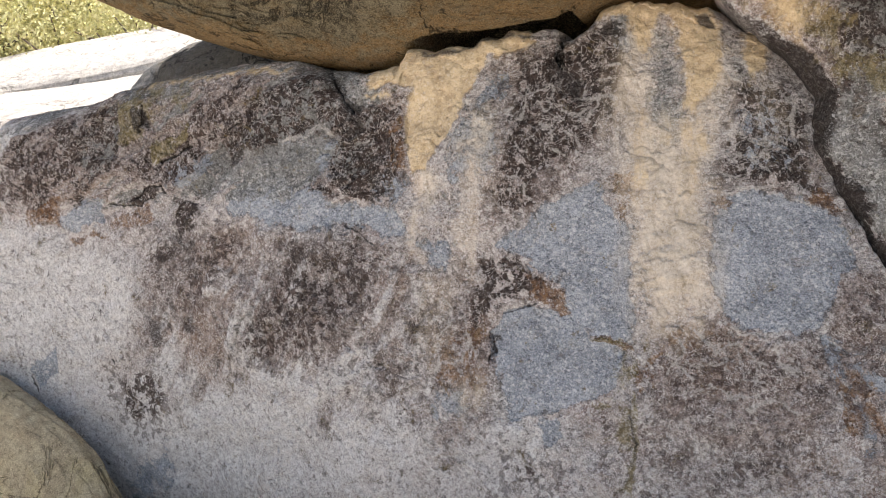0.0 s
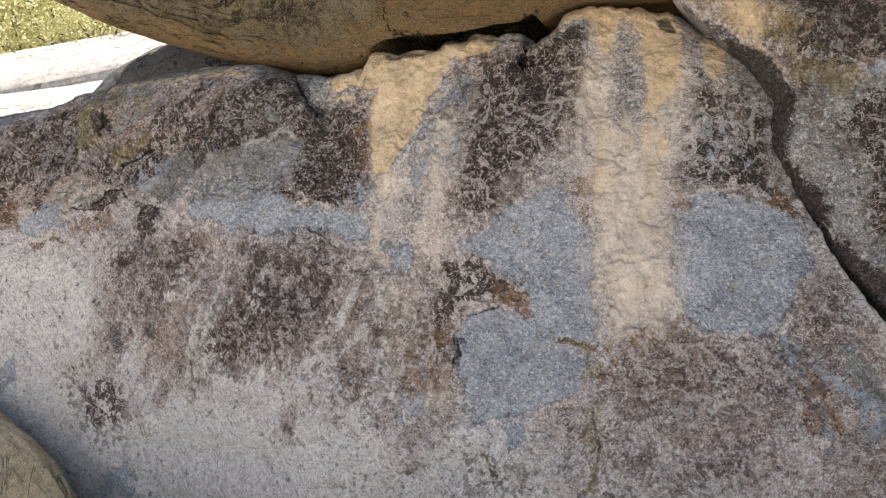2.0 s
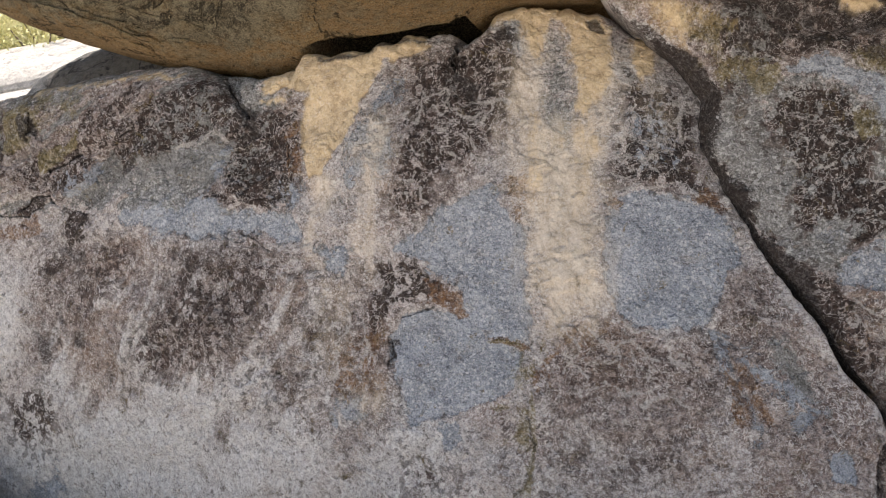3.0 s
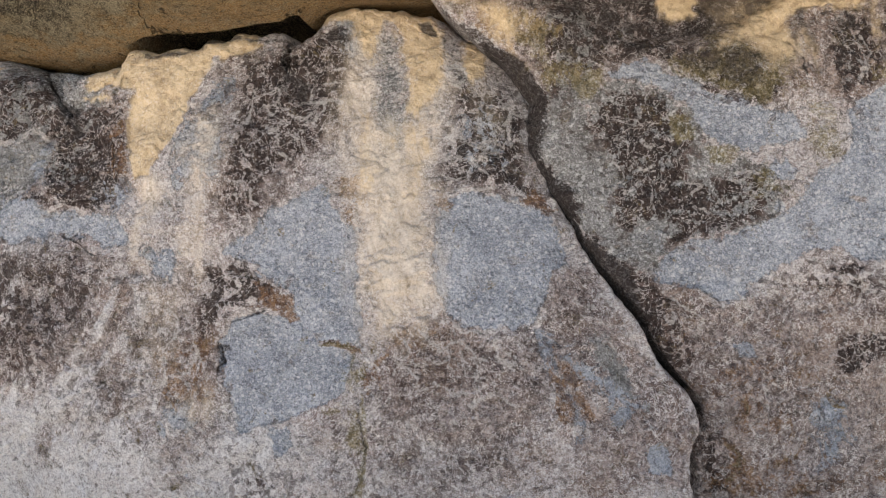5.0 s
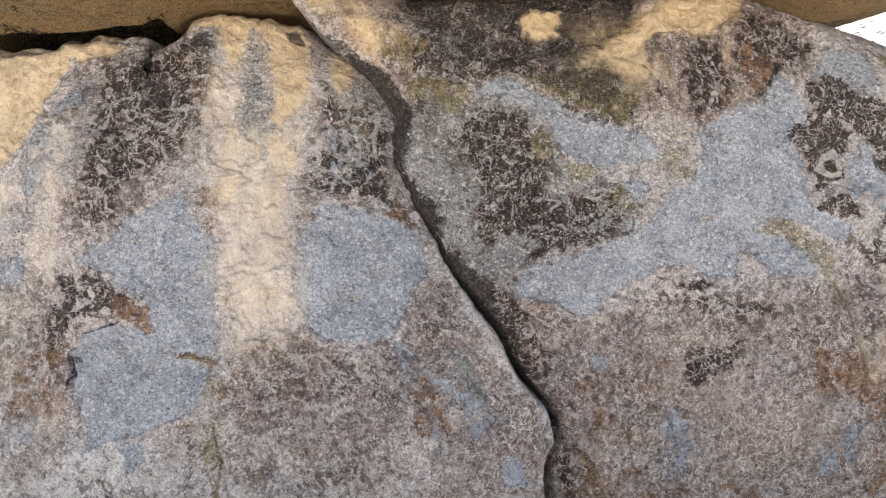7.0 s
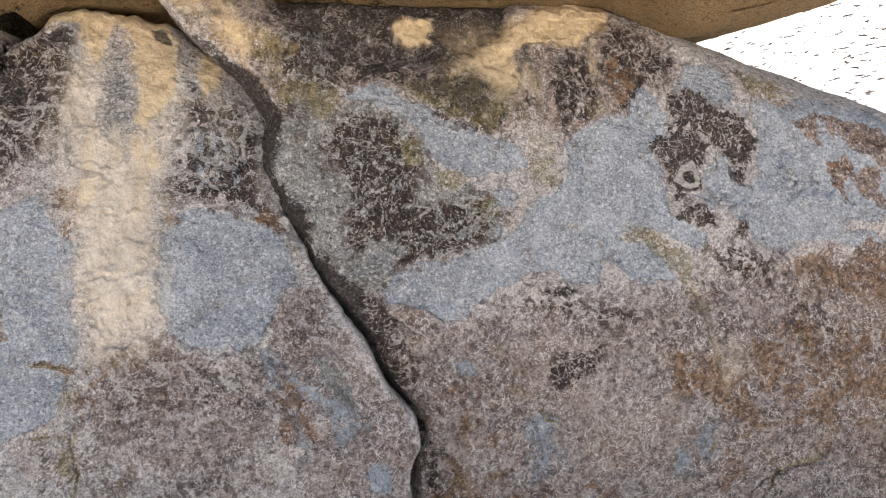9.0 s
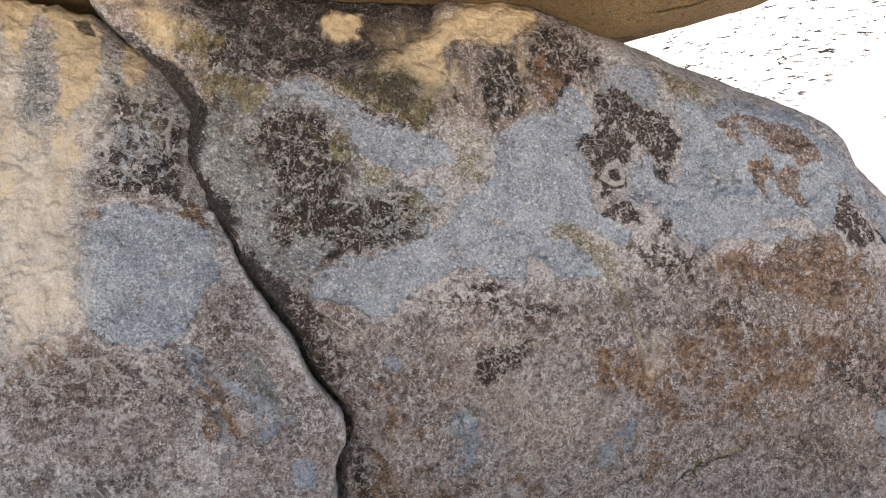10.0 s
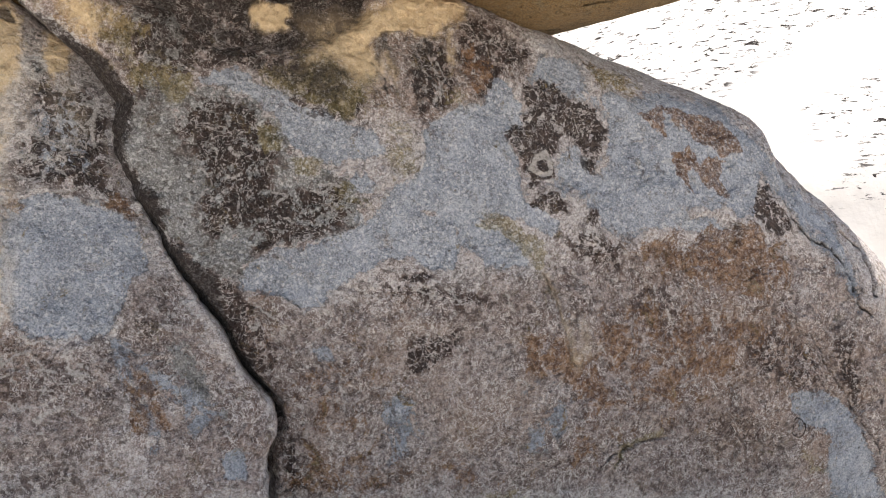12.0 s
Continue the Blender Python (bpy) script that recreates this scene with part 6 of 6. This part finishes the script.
    face.patch("lichen", [(3.93, 2.95), (4.12, 2.99), (4.43, 2.84), (4.33, 2.76), (4, 2.75)], 0.05, 0.75)
    face.patch("crust", [(5.29, 2.11), (5.38, 2.12), (5.48, 1.93), (5.57, 1.8), (5.46, 1.68), (5.29, 1.8), (5.25, 1.93)], 0.03, 0.72)
    face.patch("rust", [(4.11, 1.64), (4.57, 1.76), (5.05, 1.78), (5.53, 1.63), (5.62, 1.38), (5.17, 1.3), (4.56, 1.39)], 0.10, 0.60)
    face.patch("lichen", [(3.05, 1.79), (3.15, 1.87), (3.31, 1.81), (3.37, 1.76), (3.52, 1.68), (3.45, 1.55), (3.35, 1.64), (3.19, 1.72)], 0.02, 0.9)
    face.patch("crust", [(3.42, 1.93), (3.61, 2.03), (3.73, 1.99), (3.73, 1.91), (3.52, 1.87)], 0.02, 0.9)
    face.patch("crust", [(3.86, 1.89), (3.95, 1.91), (3.95, 1.82), (3.88, 1.8)], 0.02, 0.95)
    face.patch("rust", [(3.68, 0.98), (3.94, 0.86), (4.08, 0.53), (3.95, 0.44), (3.77, 0.63), (3.68, 0.79)], 0.06, 0.62)
    face.patch("crust", [(2.55, 1.06), (2.87, 1.09), (2.97, 1.05), (2.83, 0.96), (2.76, 0.83), (2.66, 0.84), (2.54, 0.92)], 0.03, 0.80)
    # dark crust along the cleft, its recess shadow painted over it in black
    cleft_dark = [(0.5, 2.89), (0.76, 2.77), (0.88, 2.6), (0.91, 2.52), (0.83, 2.41), (0.82, 2.3), (0.86, 2.2), (0.93, 2.09), (0.95, 2.01), (1.05, 1.99), (1.08, 1.9), (1.07, 1.77), (1.12, 1.72), (1.15, 1.62), (1.21, 1.53), (1.33, 1.5),
            (1.4, 1.38), (1.47, 1.17), (1.6, 0.99), (1.66, 0.82), (1.8, 0.57), (1.67, 0.57), (1.3, 1.03), (1.1, 1.31), (0.95, 1.56), (0.8, 1.77), (0.7, 1.97), (0.6, 2.25), (0.5, 2.5), (0.4, 2.75)]
    face.clear("ash", cleft_dark, 0.02)
    face.clear("spall", cleft_dark, 0.02)
    face.patch("crust", cleft_dark, 0.02, 1.2)
    face.patch("black", cleft_dark, 0.05, 0.95)
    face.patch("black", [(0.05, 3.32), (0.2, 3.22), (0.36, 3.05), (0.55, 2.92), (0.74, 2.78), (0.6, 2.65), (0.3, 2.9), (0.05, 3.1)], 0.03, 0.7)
    # dull skin in the gaps of the varnish, and brown below it
    face.patch("ash", [(1.1, 2.5), (1.3, 2.68), (1.56, 2.6), (1.8, 2.42), (1.9, 2.2), (2.2, 2.05), (2.33, 1.94), (2.22, 1.76), (1.98, 1.65), (1.6, 1.6), (1.3, 1.7), (1.2, 2.1)], 0.06, 0.8)
    face.patch("brown", [(1.2, 1.5), (1.55, 1.45), (1.8, 1.3), (2.1, 1.3), (2.0, 0.9), (1.95, 0.3), (1.7, 0.3), (1.7, 0.7)], 0.08, 0.95)
    face.patch("crust", [(1.25, 1.5), (1.55, 1.42), (1.75, 1.2), (1.9, 1.0), (1.9, 0.6), (1.75, 0.6), (1.5, 1.0)], 0.14, 0.62)
    face.patch("pale", [(2.2, 1.05), (3.0, 1.2), (3.5, 0.9), (3.6, 0.2), (2.1, 0.15)], 0.25, 0.8)
    # stained brow under the cap, its hollow's shade painted in, with sandy nub
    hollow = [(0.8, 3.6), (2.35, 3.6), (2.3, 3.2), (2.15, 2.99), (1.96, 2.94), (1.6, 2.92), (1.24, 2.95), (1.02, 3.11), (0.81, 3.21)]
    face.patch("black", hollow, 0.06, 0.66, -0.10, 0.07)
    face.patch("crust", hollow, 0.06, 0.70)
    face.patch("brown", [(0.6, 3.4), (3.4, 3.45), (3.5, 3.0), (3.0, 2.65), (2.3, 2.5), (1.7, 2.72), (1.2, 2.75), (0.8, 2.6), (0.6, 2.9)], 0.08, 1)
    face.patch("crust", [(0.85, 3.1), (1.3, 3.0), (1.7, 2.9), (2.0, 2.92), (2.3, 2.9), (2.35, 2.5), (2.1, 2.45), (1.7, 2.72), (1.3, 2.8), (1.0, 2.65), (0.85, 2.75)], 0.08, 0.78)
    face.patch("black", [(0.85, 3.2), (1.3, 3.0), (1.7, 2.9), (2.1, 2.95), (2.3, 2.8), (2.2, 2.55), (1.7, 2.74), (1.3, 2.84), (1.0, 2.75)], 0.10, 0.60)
    face.patch("black", [(2.44, 3.02), (2.56, 3.0), (2.54, 2.6), (2.46, 2.6)], 0.05, 0.5)
    face.patch("black", [(2.62, 3.02), (2.74, 3.02), (2.72, 2.55), (2.66, 2.55)], 0.05, 0.6)
    face.clear("black", [(1.56, 3.19), (1.67, 3.28), (1.86, 3.25), (1.86, 3.11), (1.76, 3.07), (1.6, 3.1)], 0.03)
    face.patch("sand", [(1.56, 3.19), (1.67, 3.28), (1.86, 3.25), (1.86, 3.11), (1.76, 3.07), (1.6, 3.1)], 0.05, 0.66, 0.05, 0.03)
    face.patch("sand", [(2.17, 3.07), (2.34, 3.2), (2.58, 3.36), (2.86, 3.41), (2.97, 3.31), (2.92, 3.14), (2.72, 3.07), (2.56, 3.06), (2.41, 2.99), (2.26, 3)], 0.05, 0.95, 0.03, 0.04)
    face.patch("lichen", [(1.74, 2.67), (1.96, 2.93), (2.26, 2.98), (2.33, 2.75), (2.28, 2.52), (2.06, 2.48)], 0.05, 0.72)
    face.patch("crust", [(1.6, 2.71), (1.85, 2.69), (2.13, 2.48), (2.06, 2.41), (1.74, 2.56)], 0.06, 0.60)
    face.patch("crust", [(3.27, 2.44), (3.46, 2.58), (3.42, 2.8), (3.56, 2.85), (3.71, 2.81), (3.75, 2.65), (3.94, 2.64), (4.07, 2.52), (4.06, 2.35), (3.94, 2.17), (3.91, 2.3), (3.79, 2.4), (3.63, 2.43), (3.56, 2.3), (3.61, 2.14), (3.45, 2.09), (3.4, 2.18), (3.33, 2.33)], 0.03, 0.92)
    face.patch("crust", [(2.64, 3.04), (2.91, 3.02), (2.88, 2.78), (2.81, 2.62), (2.69, 2.46), (2.64, 2.61), (2.55, 2.69)], 0.06, 0.76)
    face.patch("crust", [(2.96, 3.1), (3.48, 3.09), (3.5, 3.01), (3.3, 2.83), (3.16, 2.61), (3.05, 2.63), (3.14, 2.83), (2.94, 2.86)], 0.06, 0.78)
    face.patch("lichen", [(0.66, 2.75), (0.83, 2.78), (0.83, 2.7), (0.73, 2.66)], 0.04, 0.6)
    face.patch("lichen", [(1, 2.78), (1.17, 2.83), (1.19, 2.74), (1.05, 2.68)], 0.04, 0.7)


left_boulder()
right_boulder()


# ---- the cap stone that lies over both ----
cap_low = curve([(-6.2, 4.9), (-5.6, 4.15), (-5.14, 3.80), (-4.54, 3.53), (-3.81, 3.28), (-3.12, 3.08), (-2.41, 2.96), (-2.0, 2.98), (-1.8, 3.07), (-1.3, 3.09), (-0.8, 3.13), (-0.65, 3.22),
                 (-0.5, 3.30), (1.0, 3.33), (2.3, 3.36), (3.0, 3.40), (3.4, 3.22), (3.6, 3.20), (4.1, 3.34), (4.6, 3.50), (5.1, 3.68), (5.6, 3.95), (6.2, 4.9)])


def cap_boulder():
    us = np.linspace(-6.2, 6.2, 760)
    angle = np.concatenate((np.linspace(-150, -60, 60)[:-1], np.linspace(-60, 95, 330)[:-1], np.linspace(95, 210, 50))) * math.pi / 180
    U, A = np.meshgrid(us, angle)
    low = cap_low(U)
    tall = np.maximum(5.5 - 0.012 * U * U * U * U / 10 - low, 0.05) / 2
    front = np.where(np.sin(A) > 0, 0.95 + 0.8 * smooth(-2.6, -1.2, U) * smooth(3.6, 2.9, U), 2.6) * (1 - 0.25 * (U / 6.2) ** 4) + 0.7 * smooth(0.2, 1.0, U) * smooth(3.3, 2.6, U) * (np.sin(A) > 0)
    w = 0.42 - front * np.sin(A)
    z = low + tall * (1 - np.cos(A))
    lump = 0.07 * fbm(U * 0.8, w * 0.8, z * 0.8, 4, 90) + 0.012 * fbm(U * 6, w * 6, z * 6, 3, 95)
    scales = fbm(U * 1.0 + 4, w * 2.4, z * 2.4, 4, 97, 0.55)
    lump = lump + 0.035 * smooth(0.05, 0.09, scales) - 0.035 * smooth(-0.16, -0.20, scales) + 0.025 * smooth(0.32, 0.36, scales)
    z, w = z + lump * 0.5 * smooth(0.0, 0.6, z - low) + 0.006 * fbm(U * 9, w * 9, z * 9, 3, 96), w + lump
    z = z - 0.22 * smooth(3.2, 2.6, U) * smooth(-3.0, -2.4, U) * smooth(0.6, 1.0, w) * smooth(1.5, 0.6, z - low)
    # hollow under the cap behind the sandy lip, its shade put into the colour
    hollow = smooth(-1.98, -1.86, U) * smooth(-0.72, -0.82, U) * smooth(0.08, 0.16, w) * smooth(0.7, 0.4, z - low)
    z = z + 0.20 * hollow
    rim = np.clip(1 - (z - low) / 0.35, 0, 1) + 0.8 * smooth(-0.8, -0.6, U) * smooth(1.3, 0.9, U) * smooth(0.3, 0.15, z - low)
    return sheet("cap_boulder", to_world(U, w, z), cap_stone, {"rim": rim, "hollow_shade": hollow}, "long brown granite boulder lying across the top of the cliff", "boulder")


cap_boulder()


def round_boulder(name, centre, sizes, turn, material, label, seed, rough=0.10, rows=160, power=2.3):
    a, b = np.meshgrid(np.linspace(0, 2 * math.pi, rows * 2), np.linspace(-math.pi / 2, math.pi / 2, rows))

    def soft(v):
        return np.sign(v) * np.abs(v) ** (2 / power)
    x, y, z = soft(np.cos(b)) * soft(np.cos(a)), soft(np.cos(b)) * soft(np.sin(a)), soft(np.sin(b))
    swell = 1 + rough * fbm(x * 1.3 + seed, y * 1.3, z * 1.3, 4, seed) + 0.012 * fbm(x * 9, y * 9, z * 9 + seed, 3, seed + 5)
    p = np.stack((x * sizes[0], y * sizes[1], z * sizes[2]), -1) * swell[..., None]
    m = np.array(Euler([radians(q) for q in turn]).to_matrix())
    p = p @ m.T + np.array(centre)
    p = p * UNIT + np.array((0, 0, LIFT))
    return sheet(name, p, material, None, label, "boulder")


round_boulder("foreground_boulder", (-4.09, 7.94, -0.72), (1.9, 0.42, 1.15), (0, 20, -27), fore_stone, "smooth yellowish brown boulder lying at the foot of the cliff", 3, 0.05)

# ---- sunlit rocks beyond ----
slab_stone = stone("sunlit_granite", (0.62, 0.58, 0.53), (0.42, 0.39, 0.36), (0.60, 0.54, 0.45), 0.25, 0.03)
# darker grey granite: the boulder's shade is put into its colour
shaded_stone = stone("shaded_granite", (0.20, 0.20, 0.20), (0.11, 0.11, 0.115), (0.17, 0.15, 0.12), 0.4, 0.03)
round_boulder("sunlit_ledge", (-5.0, 16.6, 4.95), (3.9, 1.9, 0.45), (22, -13, 3), slab_stone, "pale sunlit granite ledge with a shaded front edge", 11, 0.05, 120, 3.4)
round_boulder("sunlit_slab", (-5.0, 13.4, 2.95), (5.4, 3.2, 1.0), (14, -10, 4), slab_stone, "broad pale granite slab in full sun behind the cliff", 17, 0.04, 140, 3.0)
round_boulder("grey_boulder", (-1.62, 10.2, 3.34), (1.7, 0.9, 0.8), (6, -8, -20), shaded_stone, "blue-grey shaded granite boulder behind the cliff", 14, 0.07, 120, 2.6)


def bright_rock():
    """A long sunlit dome that rises beyond the cliff's end, with dark short cracks."""
    k = Nodes("bright_dome_granite")
    middle = k.noise(3, 6, 0.6)
    c = k.mix(k.ramp(middle, 0.35, 0.65), (0.74, 0.71, 0.67), (0.66, 0.63, 0.59))
    specks = k.math("MULTIPLY", k.ramp(k.noise(7.0, 6, 0.68, k.scaled(1, 1, 3.8), 0.4), 0.568, 0.588), k.ramp(k.noise(0.7, 3), 0.42, 0.52))
    c = k.mix(specks, c, (0.03, 0.026, 0.024))
    mat = k.finish(c, 0.9, middle, 0.015)
    return round_boulder("sunlit_dome", (27.0, 15.0, -7.0), (18, 14, 19), (0, 0, 30), mat, "high bright sunlit granite dome with short dark cracks", 21, 0.015, 160, 2.2)


bright_rock()


# ---- shrubs in the sun beyond the slabs ----
def leaf_skin():
    k = Nodes("dry_leaf")
    n = k.noise(3, 3)
    info = k.node("ShaderNodeNewGeometry").outputs["Random Per Island"]
    c = k.mix(info, (0.50, 0.49, 0.22), (0.74, 0.70, 0.42))
    c = k.mix(k.ramp(n, 0.4, 0.6, 0, 0.5), c, (0.60, 0.53, 0.30))
    k.bsdf.inputs["Transmission Weight"].default_value = 0.0
    return k.finish(c, 0.7)


def bark_skin():
    k = Nodes("grey_bark")
    n = k.noise(20, 5, 0.7, k.scaled(1, 1, 0.2))
    return k.finish(k.mix(n, (0.10, 0.075, 0.055), (0.22, 0.18, 0.14)), 0.95, n, 0.02)


leaf_mat, bark_mat = leaf_skin(), bark_skin()


def limb(bm, a, b, ra, rb, sides=6):
    way = (b - a).normalized()
    m = way.to_track_quat("Z", "Y").to_matrix()
    rings = []
    for p, r in ((a, ra), (b, rb)):
        rings.append([bm.verts.new(p + m @ Vector((r * math.cos(q), r * math.sin(q), 0))) for q in (2 * math.pi * i / sides for i in range(sides))])
    for i in range(sides):
        bm.faces.new((rings[0][i], rings[0][(i + 1) % sides], rings[1][(i + 1) % sides], rings[1][i]))


def shrub(rng, leaves=16000):
    """A bushy small tree, its foot at the origin: trunk with limbs, and a crown of single leaves in loose clumps."""
    top = bpy.data.objects.new("shrub_tree", None)
    scene.collection.objects.link(top)
    bm = bmesh.new()
    tips = []
    for _ in range(5):
        q, lean = rng.uniform(0, 6.28), rng.uniform(0.25, 0.75)
        a = Vector((0, 0, 0))
        b = Vector((math.cos(q) * lean * 0.5, math.sin(q) * lean * 0.5, rng.uniform(0.6, 1.0)))
        limb(bm, a, b, 0.09, 0.06)
        for _ in range(3):
            c = b + Vector((rng.uniform(-0.8, 0.8), rng.uniform(-0.8, 0.8), rng.uniform(0.3, 1.0)))
            limb(bm, b, c, 0.055, 0.025)
            for _ in range(3):
                d = c + Vector((rng.uniform(-0.6, 0.6), rng.uniform(-0.6, 0.6), rng.uniform(0.0, 0.6)))
                limb(bm, c, d, 0.022, 0.008, 4)
                tips.append(d)
            tips.append(c)
    mesh = bpy.data.meshes.new("trunk")
    bm.to_mesh(mesh)
    bm.free()
    mesh.materials.append(bark_mat)
    new("trunk", mesh).parent = top
    verts, faces = [], []
    for i in range(leaves):
        p = rng.choice(tips) + Vector((rng.gauss(0, 0.17), rng.gauss(0, 0.17), rng.gauss(0, 0.15)))
        turn = Euler((rng.uniform(-1.2, 1.2), rng.uniform(-1.2, 1.2), rng.uniform(0, 6.28))).to_matrix()
        long, wide = rng.uniform(0.018, 0.036), rng.uniform(0.009, 0.016)
        base = len(verts)
        verts += [p + turn @ Vector(v) for v in ((-long, 0, 0), (0, -wide, 0.008), (long, 0, 0), (0, wide, 0.008))]
        faces.append((base, base + 1, base + 2, base + 3))
    mesh = bpy.data.meshes.new("crown")
    mesh.from_pydata([tuple(v) for v in verts], [], faces)
    mesh.materials.append(leaf_mat)
    crown = new("crown", mesh)
    crown.parent = top
    return tagged(top, "bushy yellow-green shrub in the sun behind the slabs", "shrub", "shrubs behind the slabs")


first = shrub(random.Random(4))
first.matrix_basis = pose(-5.0, 12.6, 2.6)
first.scale = (1.25, 1.25, 1.2)
for x, y, z, turn, size in ((-6.6, 12.9, 2.4, 80, 1.3), (-3.6, 13.2, 2.7, 150, 1.15), (-5.8, 14.2, 3.2, 210, 1.3), (-4.3, 14.6, 3.4, 300, 1.25),
                            (-7.6, 14.0, 2.9, 30, 1.4), (-2.6, 14.4, 3.2, 110, 1.2), (-6.4, 15.6, 4.2, 260, 1.4), (-4.9, 16.0, 4.4, 20, 1.4)):
    copy_thing(first, pose(x, y, z, 0, 0, turn)).scale = (size, size, size)

slope_stone = stone("hill_soil", (0.40, 0.34, 0.25), (0.24, 0.20, 0.14), (0.30, 0.27, 0.15), 0.3, 0.05)
hx, hy = np.meshgrid(np.linspace(-26, 10, 90), np.linspace(10.5, 40, 70))
hz = -0.4 + 4.2 * smooth(10.5, 17, hy) + 5 * smooth(16, 40, hy) + 0.25 * fbm(hx * 0.5, hy * 0.5, hx * 0, 4, 200)
hz = hz * smooth(10, 2, hx) * smooth(-26, -18, hx) - 0.3
sheet("hillside", np.stack((hx, hy, hz), -1), slope_stone, None, "dry stony slope with shrubs behind the slabs", "hillside", "structure")
